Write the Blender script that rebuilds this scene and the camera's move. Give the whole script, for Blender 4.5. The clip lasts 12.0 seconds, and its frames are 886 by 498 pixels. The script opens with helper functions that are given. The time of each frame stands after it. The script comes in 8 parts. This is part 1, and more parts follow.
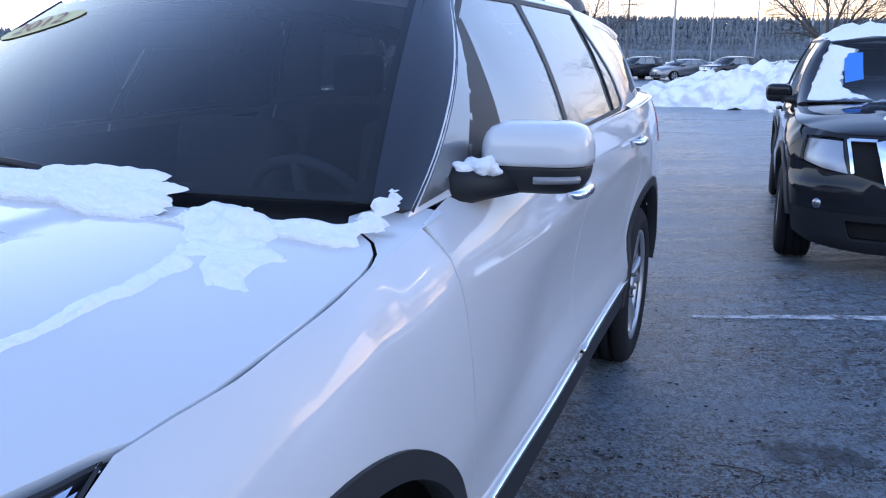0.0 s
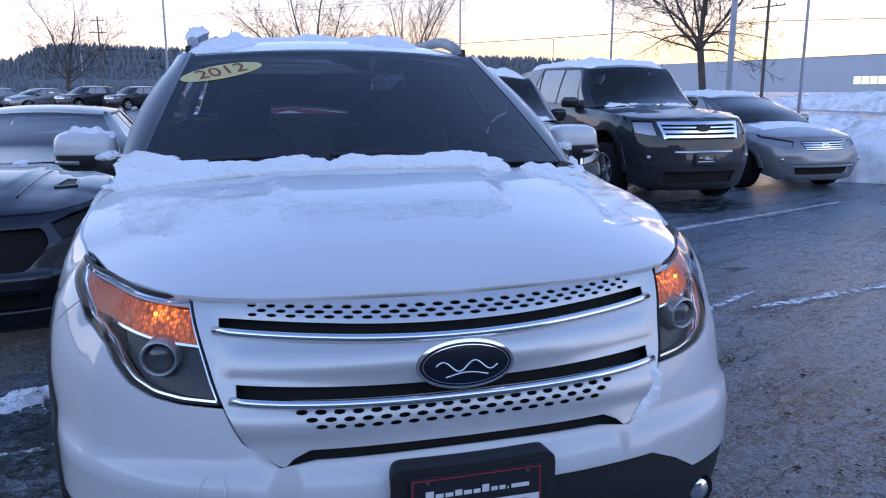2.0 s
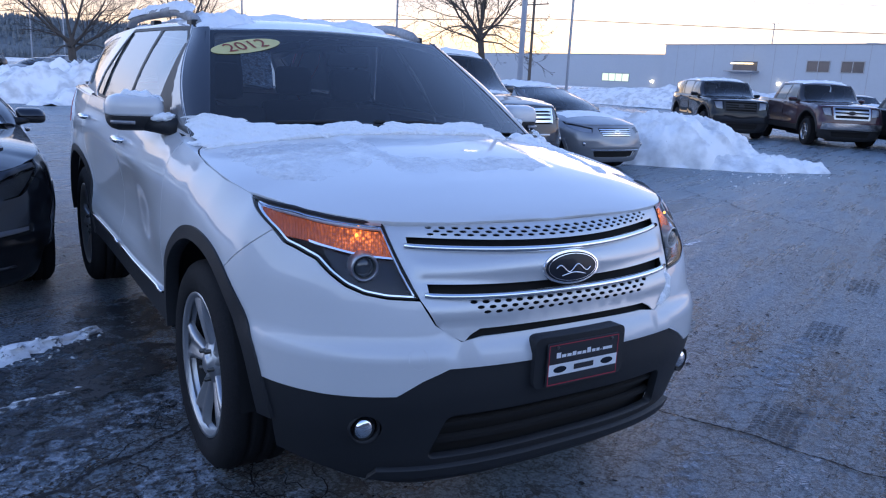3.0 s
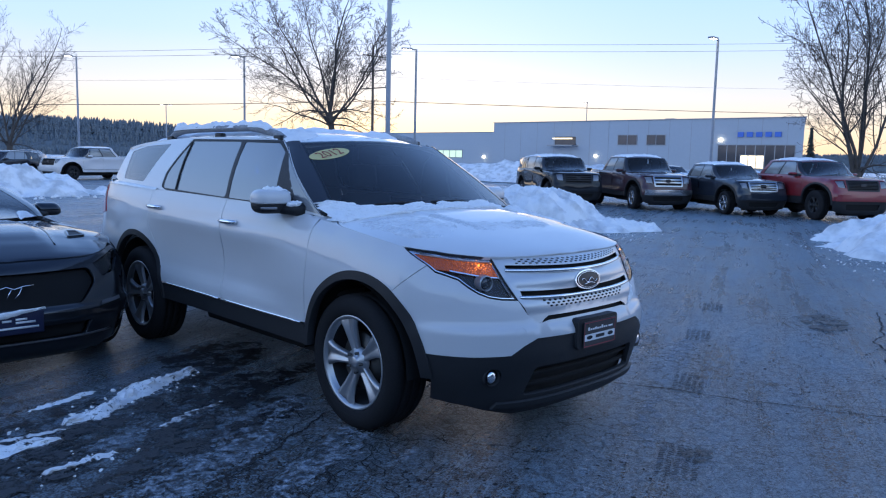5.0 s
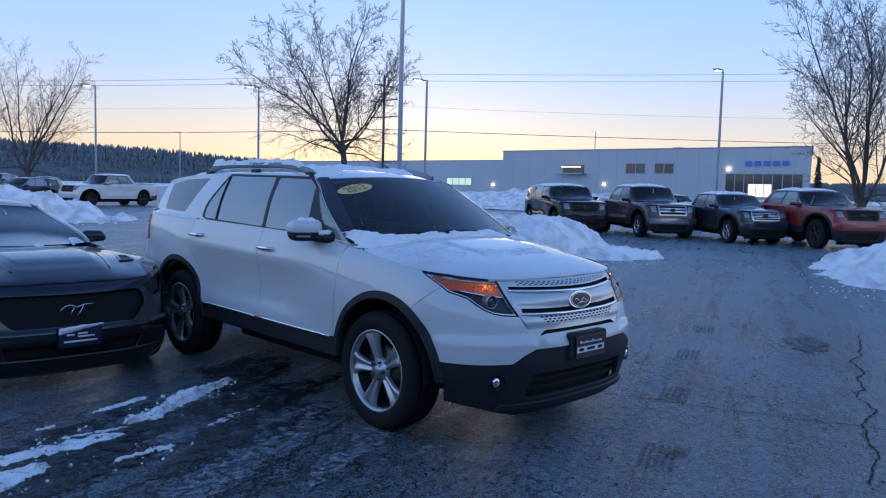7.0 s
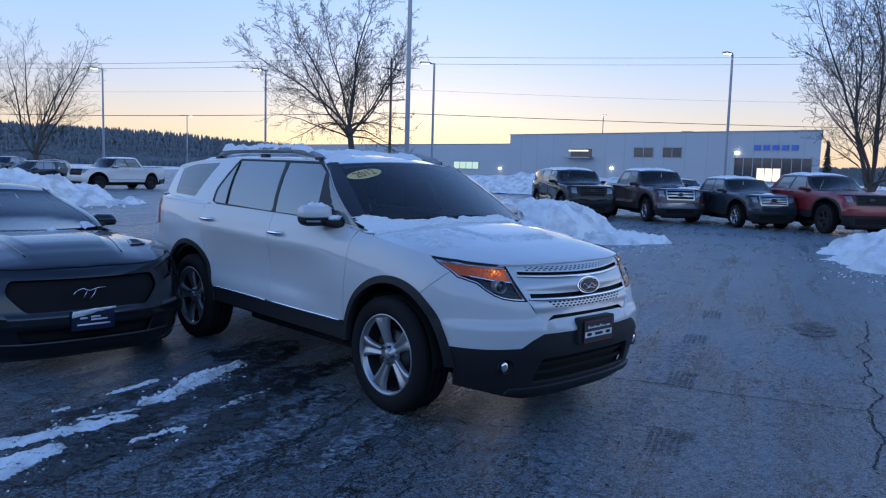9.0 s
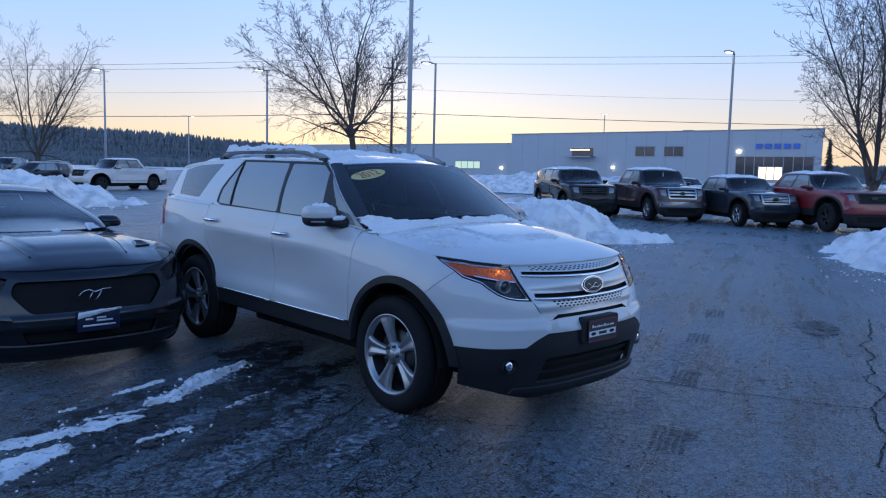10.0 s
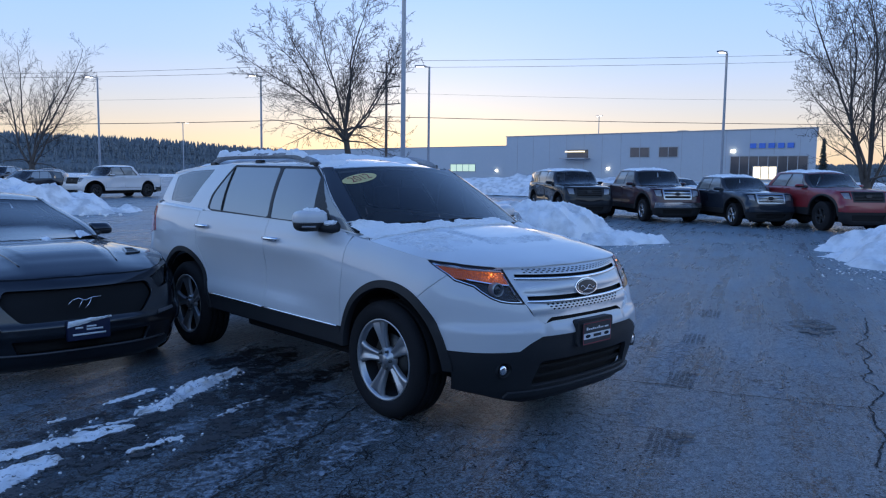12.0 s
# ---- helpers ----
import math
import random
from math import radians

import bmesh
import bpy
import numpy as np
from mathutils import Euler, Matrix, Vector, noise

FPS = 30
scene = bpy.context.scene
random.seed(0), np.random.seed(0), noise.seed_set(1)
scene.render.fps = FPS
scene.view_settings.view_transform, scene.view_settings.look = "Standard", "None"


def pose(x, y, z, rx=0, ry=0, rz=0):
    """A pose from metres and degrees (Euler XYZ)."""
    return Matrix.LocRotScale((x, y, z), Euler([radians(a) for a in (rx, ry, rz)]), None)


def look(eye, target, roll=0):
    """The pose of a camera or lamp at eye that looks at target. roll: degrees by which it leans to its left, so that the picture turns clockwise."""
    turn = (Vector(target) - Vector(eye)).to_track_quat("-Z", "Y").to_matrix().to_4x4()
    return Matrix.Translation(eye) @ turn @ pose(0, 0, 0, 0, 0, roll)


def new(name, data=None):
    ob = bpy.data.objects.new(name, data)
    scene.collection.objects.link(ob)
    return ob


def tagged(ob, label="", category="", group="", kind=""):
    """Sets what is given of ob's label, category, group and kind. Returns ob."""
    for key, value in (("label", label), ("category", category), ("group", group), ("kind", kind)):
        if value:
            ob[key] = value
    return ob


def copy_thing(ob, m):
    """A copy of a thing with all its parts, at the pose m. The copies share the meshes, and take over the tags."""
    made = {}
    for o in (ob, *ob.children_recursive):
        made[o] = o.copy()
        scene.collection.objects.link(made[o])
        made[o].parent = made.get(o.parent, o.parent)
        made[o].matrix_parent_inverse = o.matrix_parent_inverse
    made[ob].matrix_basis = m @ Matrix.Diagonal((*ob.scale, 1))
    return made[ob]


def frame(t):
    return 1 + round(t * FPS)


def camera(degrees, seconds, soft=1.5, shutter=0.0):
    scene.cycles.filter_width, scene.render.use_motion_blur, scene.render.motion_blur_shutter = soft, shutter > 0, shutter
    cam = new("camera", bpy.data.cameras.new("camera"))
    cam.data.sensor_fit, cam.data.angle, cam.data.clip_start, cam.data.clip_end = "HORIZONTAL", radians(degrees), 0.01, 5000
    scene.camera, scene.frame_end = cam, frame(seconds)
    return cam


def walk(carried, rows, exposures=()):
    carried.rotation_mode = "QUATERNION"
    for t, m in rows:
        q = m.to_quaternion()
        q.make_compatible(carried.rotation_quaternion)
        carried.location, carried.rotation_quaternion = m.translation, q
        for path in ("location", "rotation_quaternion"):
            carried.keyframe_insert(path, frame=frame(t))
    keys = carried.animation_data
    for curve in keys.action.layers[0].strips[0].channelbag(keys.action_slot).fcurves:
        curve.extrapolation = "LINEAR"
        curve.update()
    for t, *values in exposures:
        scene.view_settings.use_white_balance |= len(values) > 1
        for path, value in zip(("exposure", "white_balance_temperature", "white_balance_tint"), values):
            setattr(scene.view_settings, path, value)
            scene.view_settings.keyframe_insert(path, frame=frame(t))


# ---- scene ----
cam = camera(60.4, 12.0, soft=1.15)
PATH = [
    (0, (1.441, -0.846, 1.47), (0.709, 0.952, 0.989), -0.1),
    (0.5, (1.149, -1.454, 1.442), (0.739, 0.448, 0.98), -0.8),
    (1, (0.692, -1.929, 1.465), (0.717, 0.033, 1.079), 1.2),
    (1.5, (0.072, -2.217, 1.498), (0.405, -0.292, 1.068), 0.0),
    (2, (-0.481, -2.464, 1.501), (0.042, -0.578, 1.091), 0.0),
    (2.5, (-1.107, -2.544, 1.51), (-0.221, -0.807, 1.067), 3.4),
    (3, (-1.649, -2.713, 1.478), (-0.596, -1.071, 1.038), 2.9),
    (3.2, (-1.879, -2.767, 1.521), (-0.792, -1.145, 1.087), 2.1),
    (4.8, (-3.379, -3.306, 1.529), (-2.009, -1.868, 1.293), 1.1),
    (5, (-3.552, -3.364, 1.539), (-2.159, -1.947, 1.31), 1.3),
    (5.5, (-3.818, -3.608, 1.565), (-2.405, -2.206, 1.373), 1.4),
    (6, (-3.949, -3.804, 1.585), (-2.54, -2.394, 1.415), 1.4),
    (6.5, (-4.029, -3.84, 1.586), (-2.635, -2.414, 1.426), 1.5),
    (7, (-4.035, -3.83, 1.593), (-2.656, -2.391, 1.434), 1.5),
    (9, (-4.07, -3.842, 1.605), (-2.705, -2.394, 1.403), 1.6),
    (9.5, (-4.088, -3.854, 1.607), (-2.723, -2.406, 1.401), 1.6),
    (10, (-4.095, -3.843, 1.609), (-2.733, -2.392, 1.406), 1.4),
    (10.5, (-4.083, -3.833, 1.607), (-2.724, -2.379, 1.407), 1.2),
    (11, (-4.05, -3.817, 1.602), (-2.692, -2.362, 1.404), 0.9),
    (11.5, (-4.041, -3.823, 1.603), (-2.679, -2.371, 1.407), 0.8),
    (12, (-4.043, -3.829, 1.606), (-2.674, -2.384, 1.412), 0.7),
]
walk(cam, [(t, look(eye, target, roll)) for t, eye, target, roll in PATH],
     [(0.0, 1.66, 7150, 15), (0.5, 1.55, 7000, 17), (1.0, 1.40, 6900, 18), (2.0, 1.16, 6800, 18), (3.0, 1.16, 6550, 17), (5.0, 0.84, 6000, 10), (6.0, 0.54, 5880, 10), (12.0, 0.52, 5820, 9)])

# ---- world and light: clear dusk sky, glow low over the far trees, no direct sun left ----
SUN_AZ, SUN_EL = 42.0, 4.0          # bearing clockwise from +y, elevation in degrees
world = bpy.data.worlds.new("dusk_sky")
scene.world = world
world.use_nodes = True
wn, wl = world.node_tree.nodes, world.node_tree.links
wn.clear()
sky = wn.new("ShaderNodeTexSky")
sky.sky_type = "NISHITA"
sky.sun_disc = False
sky.sun_elevation = radians(SUN_EL)
sky.sun_rotation = radians(SUN_AZ)
sky.altitude = 200
sky.air_density, sky.dust_density, sky.ozone_density = 1.0, 0.4, 3.0
# the sky's own gradient at dusk: blue overhead, pale towards the horizon, peach round the place where the sun went down
wco, wsep, wdot = wn.new("ShaderNodeTexCoord"), wn.new("ShaderNodeSeparateXYZ"), wn.new("ShaderNodeVectorMath")
wl.new(wco.outputs["Generated"], wsep.inputs[0])
wdot.operation = "DOT_PRODUCT"
wdot.inputs[1].default_value = (math.sin(radians(SUN_AZ)), math.cos(radians(SUN_AZ)), 0)
wl.new(wco.outputs["Generated"], wdot.inputs[0])


def sky_ramp(stops):
    r = wn.new("ShaderNodeValToRGB")
    el = r.color_ramp.elements
    while len(el) < len(stops):
        el.new(0.5)
    for q, (p, c) in zip(el, stops):
        q.position, q.color = p, (*c, 1)
    wl.new(wsep.outputs[2], r.inputs[0])
    return r


glow = sky_ramp([(0.0, (0.650, 0.410, 0.235)), (0.045, (0.600, 0.440, 0.315)), (0.09, (0.485, 0.440, 0.450)), (0.15, (0.345, 0.420, 0.600)), (0.26, (0.255, 0.395, 0.690)), (0.5, (0.180, 0.320, 0.650)), (0.75, (0.085, 0.165, 0.390)), (1.0, (0.055, 0.110, 0.280))])
away = sky_ramp([(0.0, (0.74, 0.74, 0.92)), (0.12, (0.76, 0.82, 1.0)), (0.35, (0.50, 0.70, 0.97)), (0.6, (0.21, 0.36, 0.71)), (0.8, (0.085, 0.165, 0.39)), (1.0, (0.055, 0.11, 0.28))])
wside = wn.new("ShaderNodeMapRange")
wside.interpolation_type = "SMOOTHSTEP"
wside.inputs[1].default_value, wside.inputs[2].default_value = -0.1, 0.95
wl.new(wdot.outputs["Value"], wside.inputs[0])
wmix = wn.new("ShaderNodeMix")
wmix.data_type = "RGBA"
wl.new(wside.outputs[0], wmix.inputs[0]), wl.new(away.outputs[0], wmix.inputs[6]), wl.new(glow.outputs[0], wmix.inputs[7])
wbg, wbg2, wadd = wn.new("ShaderNodeBackground"), wn.new("ShaderNodeBackground"), wn.new("ShaderNodeAddShader")
wbg.inputs["Strength"].default_value = 0.03
wbg2.inputs["Strength"].default_value = 0.97
wout = wn.new("ShaderNodeOutputWorld")
wl.new(sky.outputs[0], wbg.inputs[0]), wl.new(wmix.outputs[2], wbg2.inputs[0])
wl.new(wbg.outputs[0], wadd.inputs[0]), wl.new(wbg2.outputs[0], wadd.inputs[1])
wl.new(wadd.outputs[0], wout.inputs[0])
sun = new("sun", bpy.data.lights.new("sun", "SUN"))
sun.data.energy, sun.data.angle, sun.data.color = 0.08, radians(20), (1.0, 0.72, 0.5)
_d = Vector((math.sin(radians(SUN_AZ)), math.cos(radians(SUN_AZ)), math.tan(radians(SUN_EL))))
sun.matrix_world = look(_d * 50, (0, 0, 0))

# ---- materials ----
def material(name, color, rough=0.5, metal=0.0, coat=0.0, bump=0.0, scale=40.0, vary=0.08, spec=0.5, big=3.0, coat_ior=1.5):
    """A principled material with colour variation at two scales and a fine bump."""
    m = bpy.data.materials.new(name)
    m.use_nodes = True
    n, l = m.node_tree.nodes, m.node_tree.links
    b = n["Principled BSDF"]
    b.inputs["Roughness"].default_value, b.inputs["Metallic"].default_value = rough, metal
    b.inputs["Coat Weight"].default_value, b.inputs["Coat Roughness"].default_value = coat, 0.04
    b.inputs["Specular IOR Level"].default_value = spec
    b.inputs["Coat IOR"].default_value = coat_ior
    co = n.new("ShaderNodeTexCoord")
    n1, n2 = n.new("ShaderNodeTexNoise"), n.new("ShaderNodeTexNoise")
    n1.inputs["Scale"].default_value, n2.inputs["Scale"].default_value = scale, big
    n1.inputs["Detail"].default_value = n2.inputs["Detail"].default_value = 4
    for q in (n1, n2):
        l.new(co.outputs["Object"], q.inputs["Vector"])
    add = n.new("ShaderNodeMath")
    add.operation = "ADD"
    l.new(n1.outputs[0], add.inputs[0]), l.new(n2.outputs[0], add.inputs[1])
    ramp = n.new("ShaderNodeValToRGB")
    half = n.new("ShaderNodeMath")
    half.operation = "MULTIPLY"
    half.inputs[1].default_value = 0.5
    l.new(add.outputs[0], half.inputs[0]), l.new(half.outputs[0], ramp.inputs[0])
    lo, hi = 1 - vary, 1 + vary
    ramp.color_ramp.elements[0].position, ramp.color_ramp.elements[1].position = 0.3, 0.7
    ramp.color_ramp.elements[0].color = (*[min(1, c * lo) for c in color], 1)
    ramp.color_ramp.elements[1].color = (*[min(1, c * hi) for c in color], 1)
    l.new(ramp.outputs[0], b.inputs["Base Color"])
    if bump:
        bp = n.new("ShaderNodeBump")
        bp.inputs["Strength"].default_value, bp.inputs["Distance"].default_value = bump, 0.01
        l.new(n1.outputs[0], bp.inputs["Height"]), l.new(bp.outputs[0], b.inputs["Normal"])
    return m


def glass(name, tint, rough=0.02, film=0.0, ior=1.5):
    """Thin pane: tinted see-through with a mirror gloss that grows at grazing angles."""
    m = bpy.data.materials.new(name)
    m.use_nodes = True
    n, l = m.node_tree.nodes, m.node_tree.links
    n.clear()
    out, mix, tr, gl, fr = (n.new("ShaderNode" + k) for k in ("OutputMaterial", "MixShader", "BsdfTransparent", "BsdfGlossy", "Fresnel"))
    tr.inputs[0].default_value = (*tint, 1)
    gl.inputs["Roughness"].default_value = rough
    gl.inputs[0].default_value = (0.95, 0.97, 1, 1)
    fr.inputs[0].default_value = ior
    if film:
        df, mx2 = n.new("ShaderNodeBsdfDiffuse"), n.new("ShaderNodeMixShader")
        df.inputs[0].default_value = (0.56, 0.58, 0.57, 1)
        mx2.inputs[0].default_value = film
        l.new(tr.outputs[0], mx2.inputs[1]), l.new(df.outputs[0], mx2.inputs[2])
        l.new(mx2.outputs[0], mix.inputs[1])
    else:
        l.new(tr.outputs[0], mix.inputs[1])
    l.new(fr.outputs[0], mix.inputs[0])
    l.new(gl.outputs[0], mix.inputs[2]), l.new(mix.outputs[0], out.inputs[0])
    return m


def emitter(name, color, strength):
    m = bpy.data.materials.new(name)
    m.use_nodes = True
    b = m.node_tree.nodes["Principled BSDF"]
    b.inputs["Base Color"].default_value = (*color, 1)
    b.inputs["Emission Color"].default_value = (*color, 1)
    b.inputs["Emission Strength"].default_value = strength
    return m


PAINT_WHITE = material("pearl_white_paint", (0.60, 0.605, 0.62), 0.45, coat=1.0, scale=900, vary=0.03, big=1.5, spec=0.3)
# black base lifted a little, with distance haze painted into it
PAINT_BLACK = material("black_car_paint", (0.016, 0.017, 0.020), 0.5, coat=1.0, scale=700, vary=0.3, spec=0.0, coat_ior=1.4)
PAINT_COUPE = material("black_metallic_paint", (0.024, 0.027, 0.034), 0.32, metal=0.6, coat=1.0, scale=900, vary=0.15, spec=0.0, coat_ior=1.5)
PAINT_GREY = material("dark_grey_paint", (0.027, 0.029, 0.036), 0.3, coat=0.9, scale=700, vary=0.2, spec=0.1)
PAINT_SILVER = material("silver_paint", (0.25, 0.26, 0.28), 0.35, metal=0.5, coat=0.5, scale=700, vary=0.08)
# red, blue and maroon bases lifted too, for haze over the far row
PAINT_RED = material("red_car_paint", (0.20, 0.016, 0.022), 0.3, coat=0.7, scale=700, vary=0.1)
PAINT_BLUE = material("dark_blue_paint", (0.020, 0.027, 0.040), 0.3, coat=1.0, scale=700, vary=0.1, spec=0.1)
PAINT_MAROON = material("dark_maroon_paint", (0.050, 0.020, 0.027), 0.3, coat=1.0, scale=700, vary=0.1, spec=0.1)
PLASTIC = material("black_grained_plastic", (0.022, 0.023, 0.026), 0.5, bump=0.15, scale=900, vary=0.15, spec=0.3)
LAMP_BOWL = material("dark_lamp_bowl", (0.022, 0.023, 0.028), 0.25, metal=0.3, vary=0.1)
WORN_CHROME = material("worn_chrome", (0.36, 0.37, 0.39), 0.22, metal=0.95, vary=0.1, scale=60)
GAP = material("dark_gap", (0.006, 0.006, 0.007), 0.9)
CHROME = material("chrome", (0.82, 0.83, 0.85), 0.08, metal=1.0, vary=0.02)
ALLOY = material("painted_alloy", (0.42, 0.43, 0.45), 0.32, metal=0.75, vary=0.05, scale=200)
GRILLE_SILVER = material("satin_silver_grille", (0.56, 0.57, 0.59), 0.32, metal=0.35, coat=0.5, vary=0.03, scale=300)
RUBBER = material("tyre_rubber", (0.015, 0.015, 0.017), 0.8, bump=0.2, scale=120, vary=0.3, spec=0.2)
STEEL = material("brake_steel", (0.10, 0.098, 0.095), 0.5, metal=0.9, vary=0.2)
PILLAR = material("gloss_black_trim", (0.014, 0.014, 0.016), 0.35, coat=1.0, spec=0.3, vary=0.1)
PILLAR_SIDE = material("gloss_pillar_trim", (0.075, 0.077, 0.082), 0.3, coat=1.0, coat_ior=2.0, vary=0.06)
PRIVACY_GLASS = glass("privacy_glass", (0.16, 0.18, 0.19), film=0.16, ior=1.6)
TRIM = material("interior_trim", (0.05, 0.052, 0.058), 0.8, bump=0.2, scale=300)
SEAT = material("dark_leather", (0.035, 0.035, 0.04), 0.6, bump=0.2, scale=200)
SCREEN_GLASS = glass("windscreen_glass", (0.55, 0.6, 0.63), film=0.022, ior=1.42)
# both side panes carry a pale diffuse film over their tint
SIDE_GLASS = glass("filmed_side_glass", (0.4, 0.45, 0.47), film=0.42, ior=2.2)
DARK_GLASS = glass("filmed_privacy_glass", (0.06, 0.07, 0.08), film=0.42, ior=2.2)
LAMP_GLASS = glass("clear_lens", (0.92, 0.93, 0.95), ior=1.22)
RED_LENS = material("red_lens", (0.35, 0.02, 0.02), 0.2, coat=0.6)
AMBER_LIT = emitter("lit_amber_bulb", (1.0, 0.36, 0.05), 1.6)
LIT_WHITE = emitter("lit_lamp", (1.0, 0.86, 0.66), 6.0)
EMBLEM_BLUE = material("emblem_blue", (0.005, 0.010, 0.020), 0.3, coat=0.2, spec=0.2)
STICKER_YELLOW = material("yellow_vinyl", (0.60, 0.52, 0.22), 0.5, vary=0.04)
STICKER_RED = material("dark_red_ink", (0.25, 0.03, 0.02), 0.5)
PLATE_WHITE = material("white_plate_panel", (0.75, 0.76, 0.78), 0.35, vary=0.03)
PLATE_BLACK = material("black_plate_panel", (0.02, 0.02, 0.024), 0.3, coat=0.3)
INK_RED = material("red_line", (0.4, 0.03, 0.05), 0.4)
TAG_GREEN = material("neon_green_tag", (0.19, 0.46, 0.18), 0.6, vary=0.03)
TAG_BLUE = material("blue_paper", (0.03, 0.22, 0.7), 0.6, vary=0.05)
INK = material("black_ink", (0.02, 0.02, 0.025), 0.6)


def snow_material(name="snow", dirt=0.0):
    m = bpy.data.materials.new(name)
    m.use_nodes = True
    n, l = m.node_tree.nodes, m.node_tree.links
    b = n["Principled BSDF"]
    b.inputs["Roughness"].default_value = 0.75
    b.inputs["Subsurface Weight"].default_value = 0.0
    co = n.new("ShaderNodeTexCoord")
    a, c = n.new("ShaderNodeTexNoise"), n.new("ShaderNodeTexNoise")
    a.inputs["Scale"].default_value, c.inputs["Scale"].default_value = 60, 2.2
    a.inputs["Detail"].default_value, c.inputs["Detail"].default_value = 6, 8
    l.new(co.outputs["Object"], a.inputs["Vector"]), l.new(co.outputs["Object"], c.inputs["Vector"])
    ramp = n.new("ShaderNodeValToRGB")
    e = ramp.color_ramp.elements
    e[0].position, e[1].position = 0.30 + 0.12 * dirt, 0.5 + 0.1 * dirt
    e[0].color = (0.82 - 0.46 * dirt, 0.83 - 0.46 * dirt, 0.845 - 0.46 * dirt, 1)
    e[1].color = (0.88, 0.89, 0.905, 1)
    l.new(c.outputs[0], ramp.inputs[0]), l.new(ramp.outputs[0], b.inputs["Base Color"])
    if dirt:
        # grit thrown up by the plough
        g, gr_, mx = n.new("ShaderNodeTexNoise"), n.new("ShaderNodeValToRGB"), n.new("ShaderNodeMix")
        g.inputs["Scale"].default_value, g.inputs["Detail"].default_value, g.inputs["Roughness"].default_value = 9.0, 9, 0.8
        gr_.color_ramp.elements[0].position, gr_.color_ramp.elements[1].position = 0.62, 0.70
        mx.data_type = "RGBA"
        mx.inputs[7].default_value = (0.20, 0.19, 0.18, 1)
        l.new(co.outputs["Object"], g.inputs["Vector"]), l.new(g.outputs[0], gr_.inputs[0]), l.new(gr_.outputs[0], mx.inputs[0])
        l.new(ramp.outputs[0], mx.inputs[6]), l.new(mx.outputs[2], b.inputs["Base Color"])
    bp = n.new("ShaderNodeBump")
    bp.inputs["Strength"].default_value, bp.inputs["Distance"].default_value = 0.45, 0.02
    l.new(a.outputs[0], bp.inputs["Height"]), l.new(bp.outputs[0], b.inputs["Normal"])
    return m


SNOW = snow_material()
SNOW_DIRTY = snow_material("ploughed_snow", 0.5)


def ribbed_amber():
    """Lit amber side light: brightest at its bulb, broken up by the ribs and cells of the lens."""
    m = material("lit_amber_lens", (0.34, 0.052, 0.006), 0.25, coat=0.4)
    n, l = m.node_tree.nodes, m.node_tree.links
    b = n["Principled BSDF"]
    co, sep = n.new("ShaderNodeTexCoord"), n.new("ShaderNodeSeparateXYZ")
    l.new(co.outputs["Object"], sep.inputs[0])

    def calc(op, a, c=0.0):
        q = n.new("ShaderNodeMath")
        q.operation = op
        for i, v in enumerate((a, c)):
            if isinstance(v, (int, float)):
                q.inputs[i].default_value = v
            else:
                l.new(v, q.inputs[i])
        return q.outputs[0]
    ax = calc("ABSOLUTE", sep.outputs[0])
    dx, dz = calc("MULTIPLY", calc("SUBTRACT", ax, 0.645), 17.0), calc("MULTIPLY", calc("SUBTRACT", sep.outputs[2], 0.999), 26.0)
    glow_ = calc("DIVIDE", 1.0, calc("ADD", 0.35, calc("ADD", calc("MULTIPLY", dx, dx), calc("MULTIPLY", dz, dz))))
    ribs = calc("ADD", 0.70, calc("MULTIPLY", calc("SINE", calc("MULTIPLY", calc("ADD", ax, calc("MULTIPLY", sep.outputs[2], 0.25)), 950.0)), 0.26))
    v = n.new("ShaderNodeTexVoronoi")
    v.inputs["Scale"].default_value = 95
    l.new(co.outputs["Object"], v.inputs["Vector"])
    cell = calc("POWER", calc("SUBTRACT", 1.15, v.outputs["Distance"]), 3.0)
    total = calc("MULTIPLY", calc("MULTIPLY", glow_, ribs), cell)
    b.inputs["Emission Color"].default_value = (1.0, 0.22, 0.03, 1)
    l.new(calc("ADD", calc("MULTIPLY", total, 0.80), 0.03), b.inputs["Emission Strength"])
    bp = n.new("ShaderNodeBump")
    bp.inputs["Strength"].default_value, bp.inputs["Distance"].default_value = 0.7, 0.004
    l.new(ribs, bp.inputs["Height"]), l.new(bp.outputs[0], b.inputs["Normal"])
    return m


def broken(base, name, scale=9.0, lo=0.42, hi=0.56):
    """A copy of a material that is eaten through in spots, so that a thin layer looks patchy."""
    m = base.copy()
    m.name = name
    n, l = m.node_tree.nodes, m.node_tree.links
    co, a, b = n.new("ShaderNodeTexCoord"), n.new("ShaderNodeTexNoise"), n.new("ShaderNodeTexNoise")
    a.inputs["Scale"].default_value, b.inputs["Scale"].default_value = scale, scale * 5
    a.inputs["Detail"].default_value, b.inputs["Detail"].default_value = 8, 5
    a.inputs["Roughness"].default_value = 0.7
    l.new(co.outputs["Object"], a.inputs["Vector"]), l.new(co.outputs["Object"], b.inputs["Vector"])
    mx = n.new("ShaderNodeMath")
    mx.operation = "MULTIPLY_ADD"
    mx.inputs[1].default_value = 0.35
    l.new(b.outputs[0], mx.inputs[0]), l.new(a.outputs[0], mx.inputs[2])
    r = n.new("ShaderNodeMapRange")
    r.inputs[1].default_value, r.inputs[2].default_value = lo + 0.175, hi + 0.175
    l.new(mx.outputs[0], r.inputs[0])
    l.new(r.outputs[0], n["Principled BSDF"].inputs["Alpha"])
    return m

# ---- mesh tools ----
from mathutils.geometry import delaunay_2d_cdt


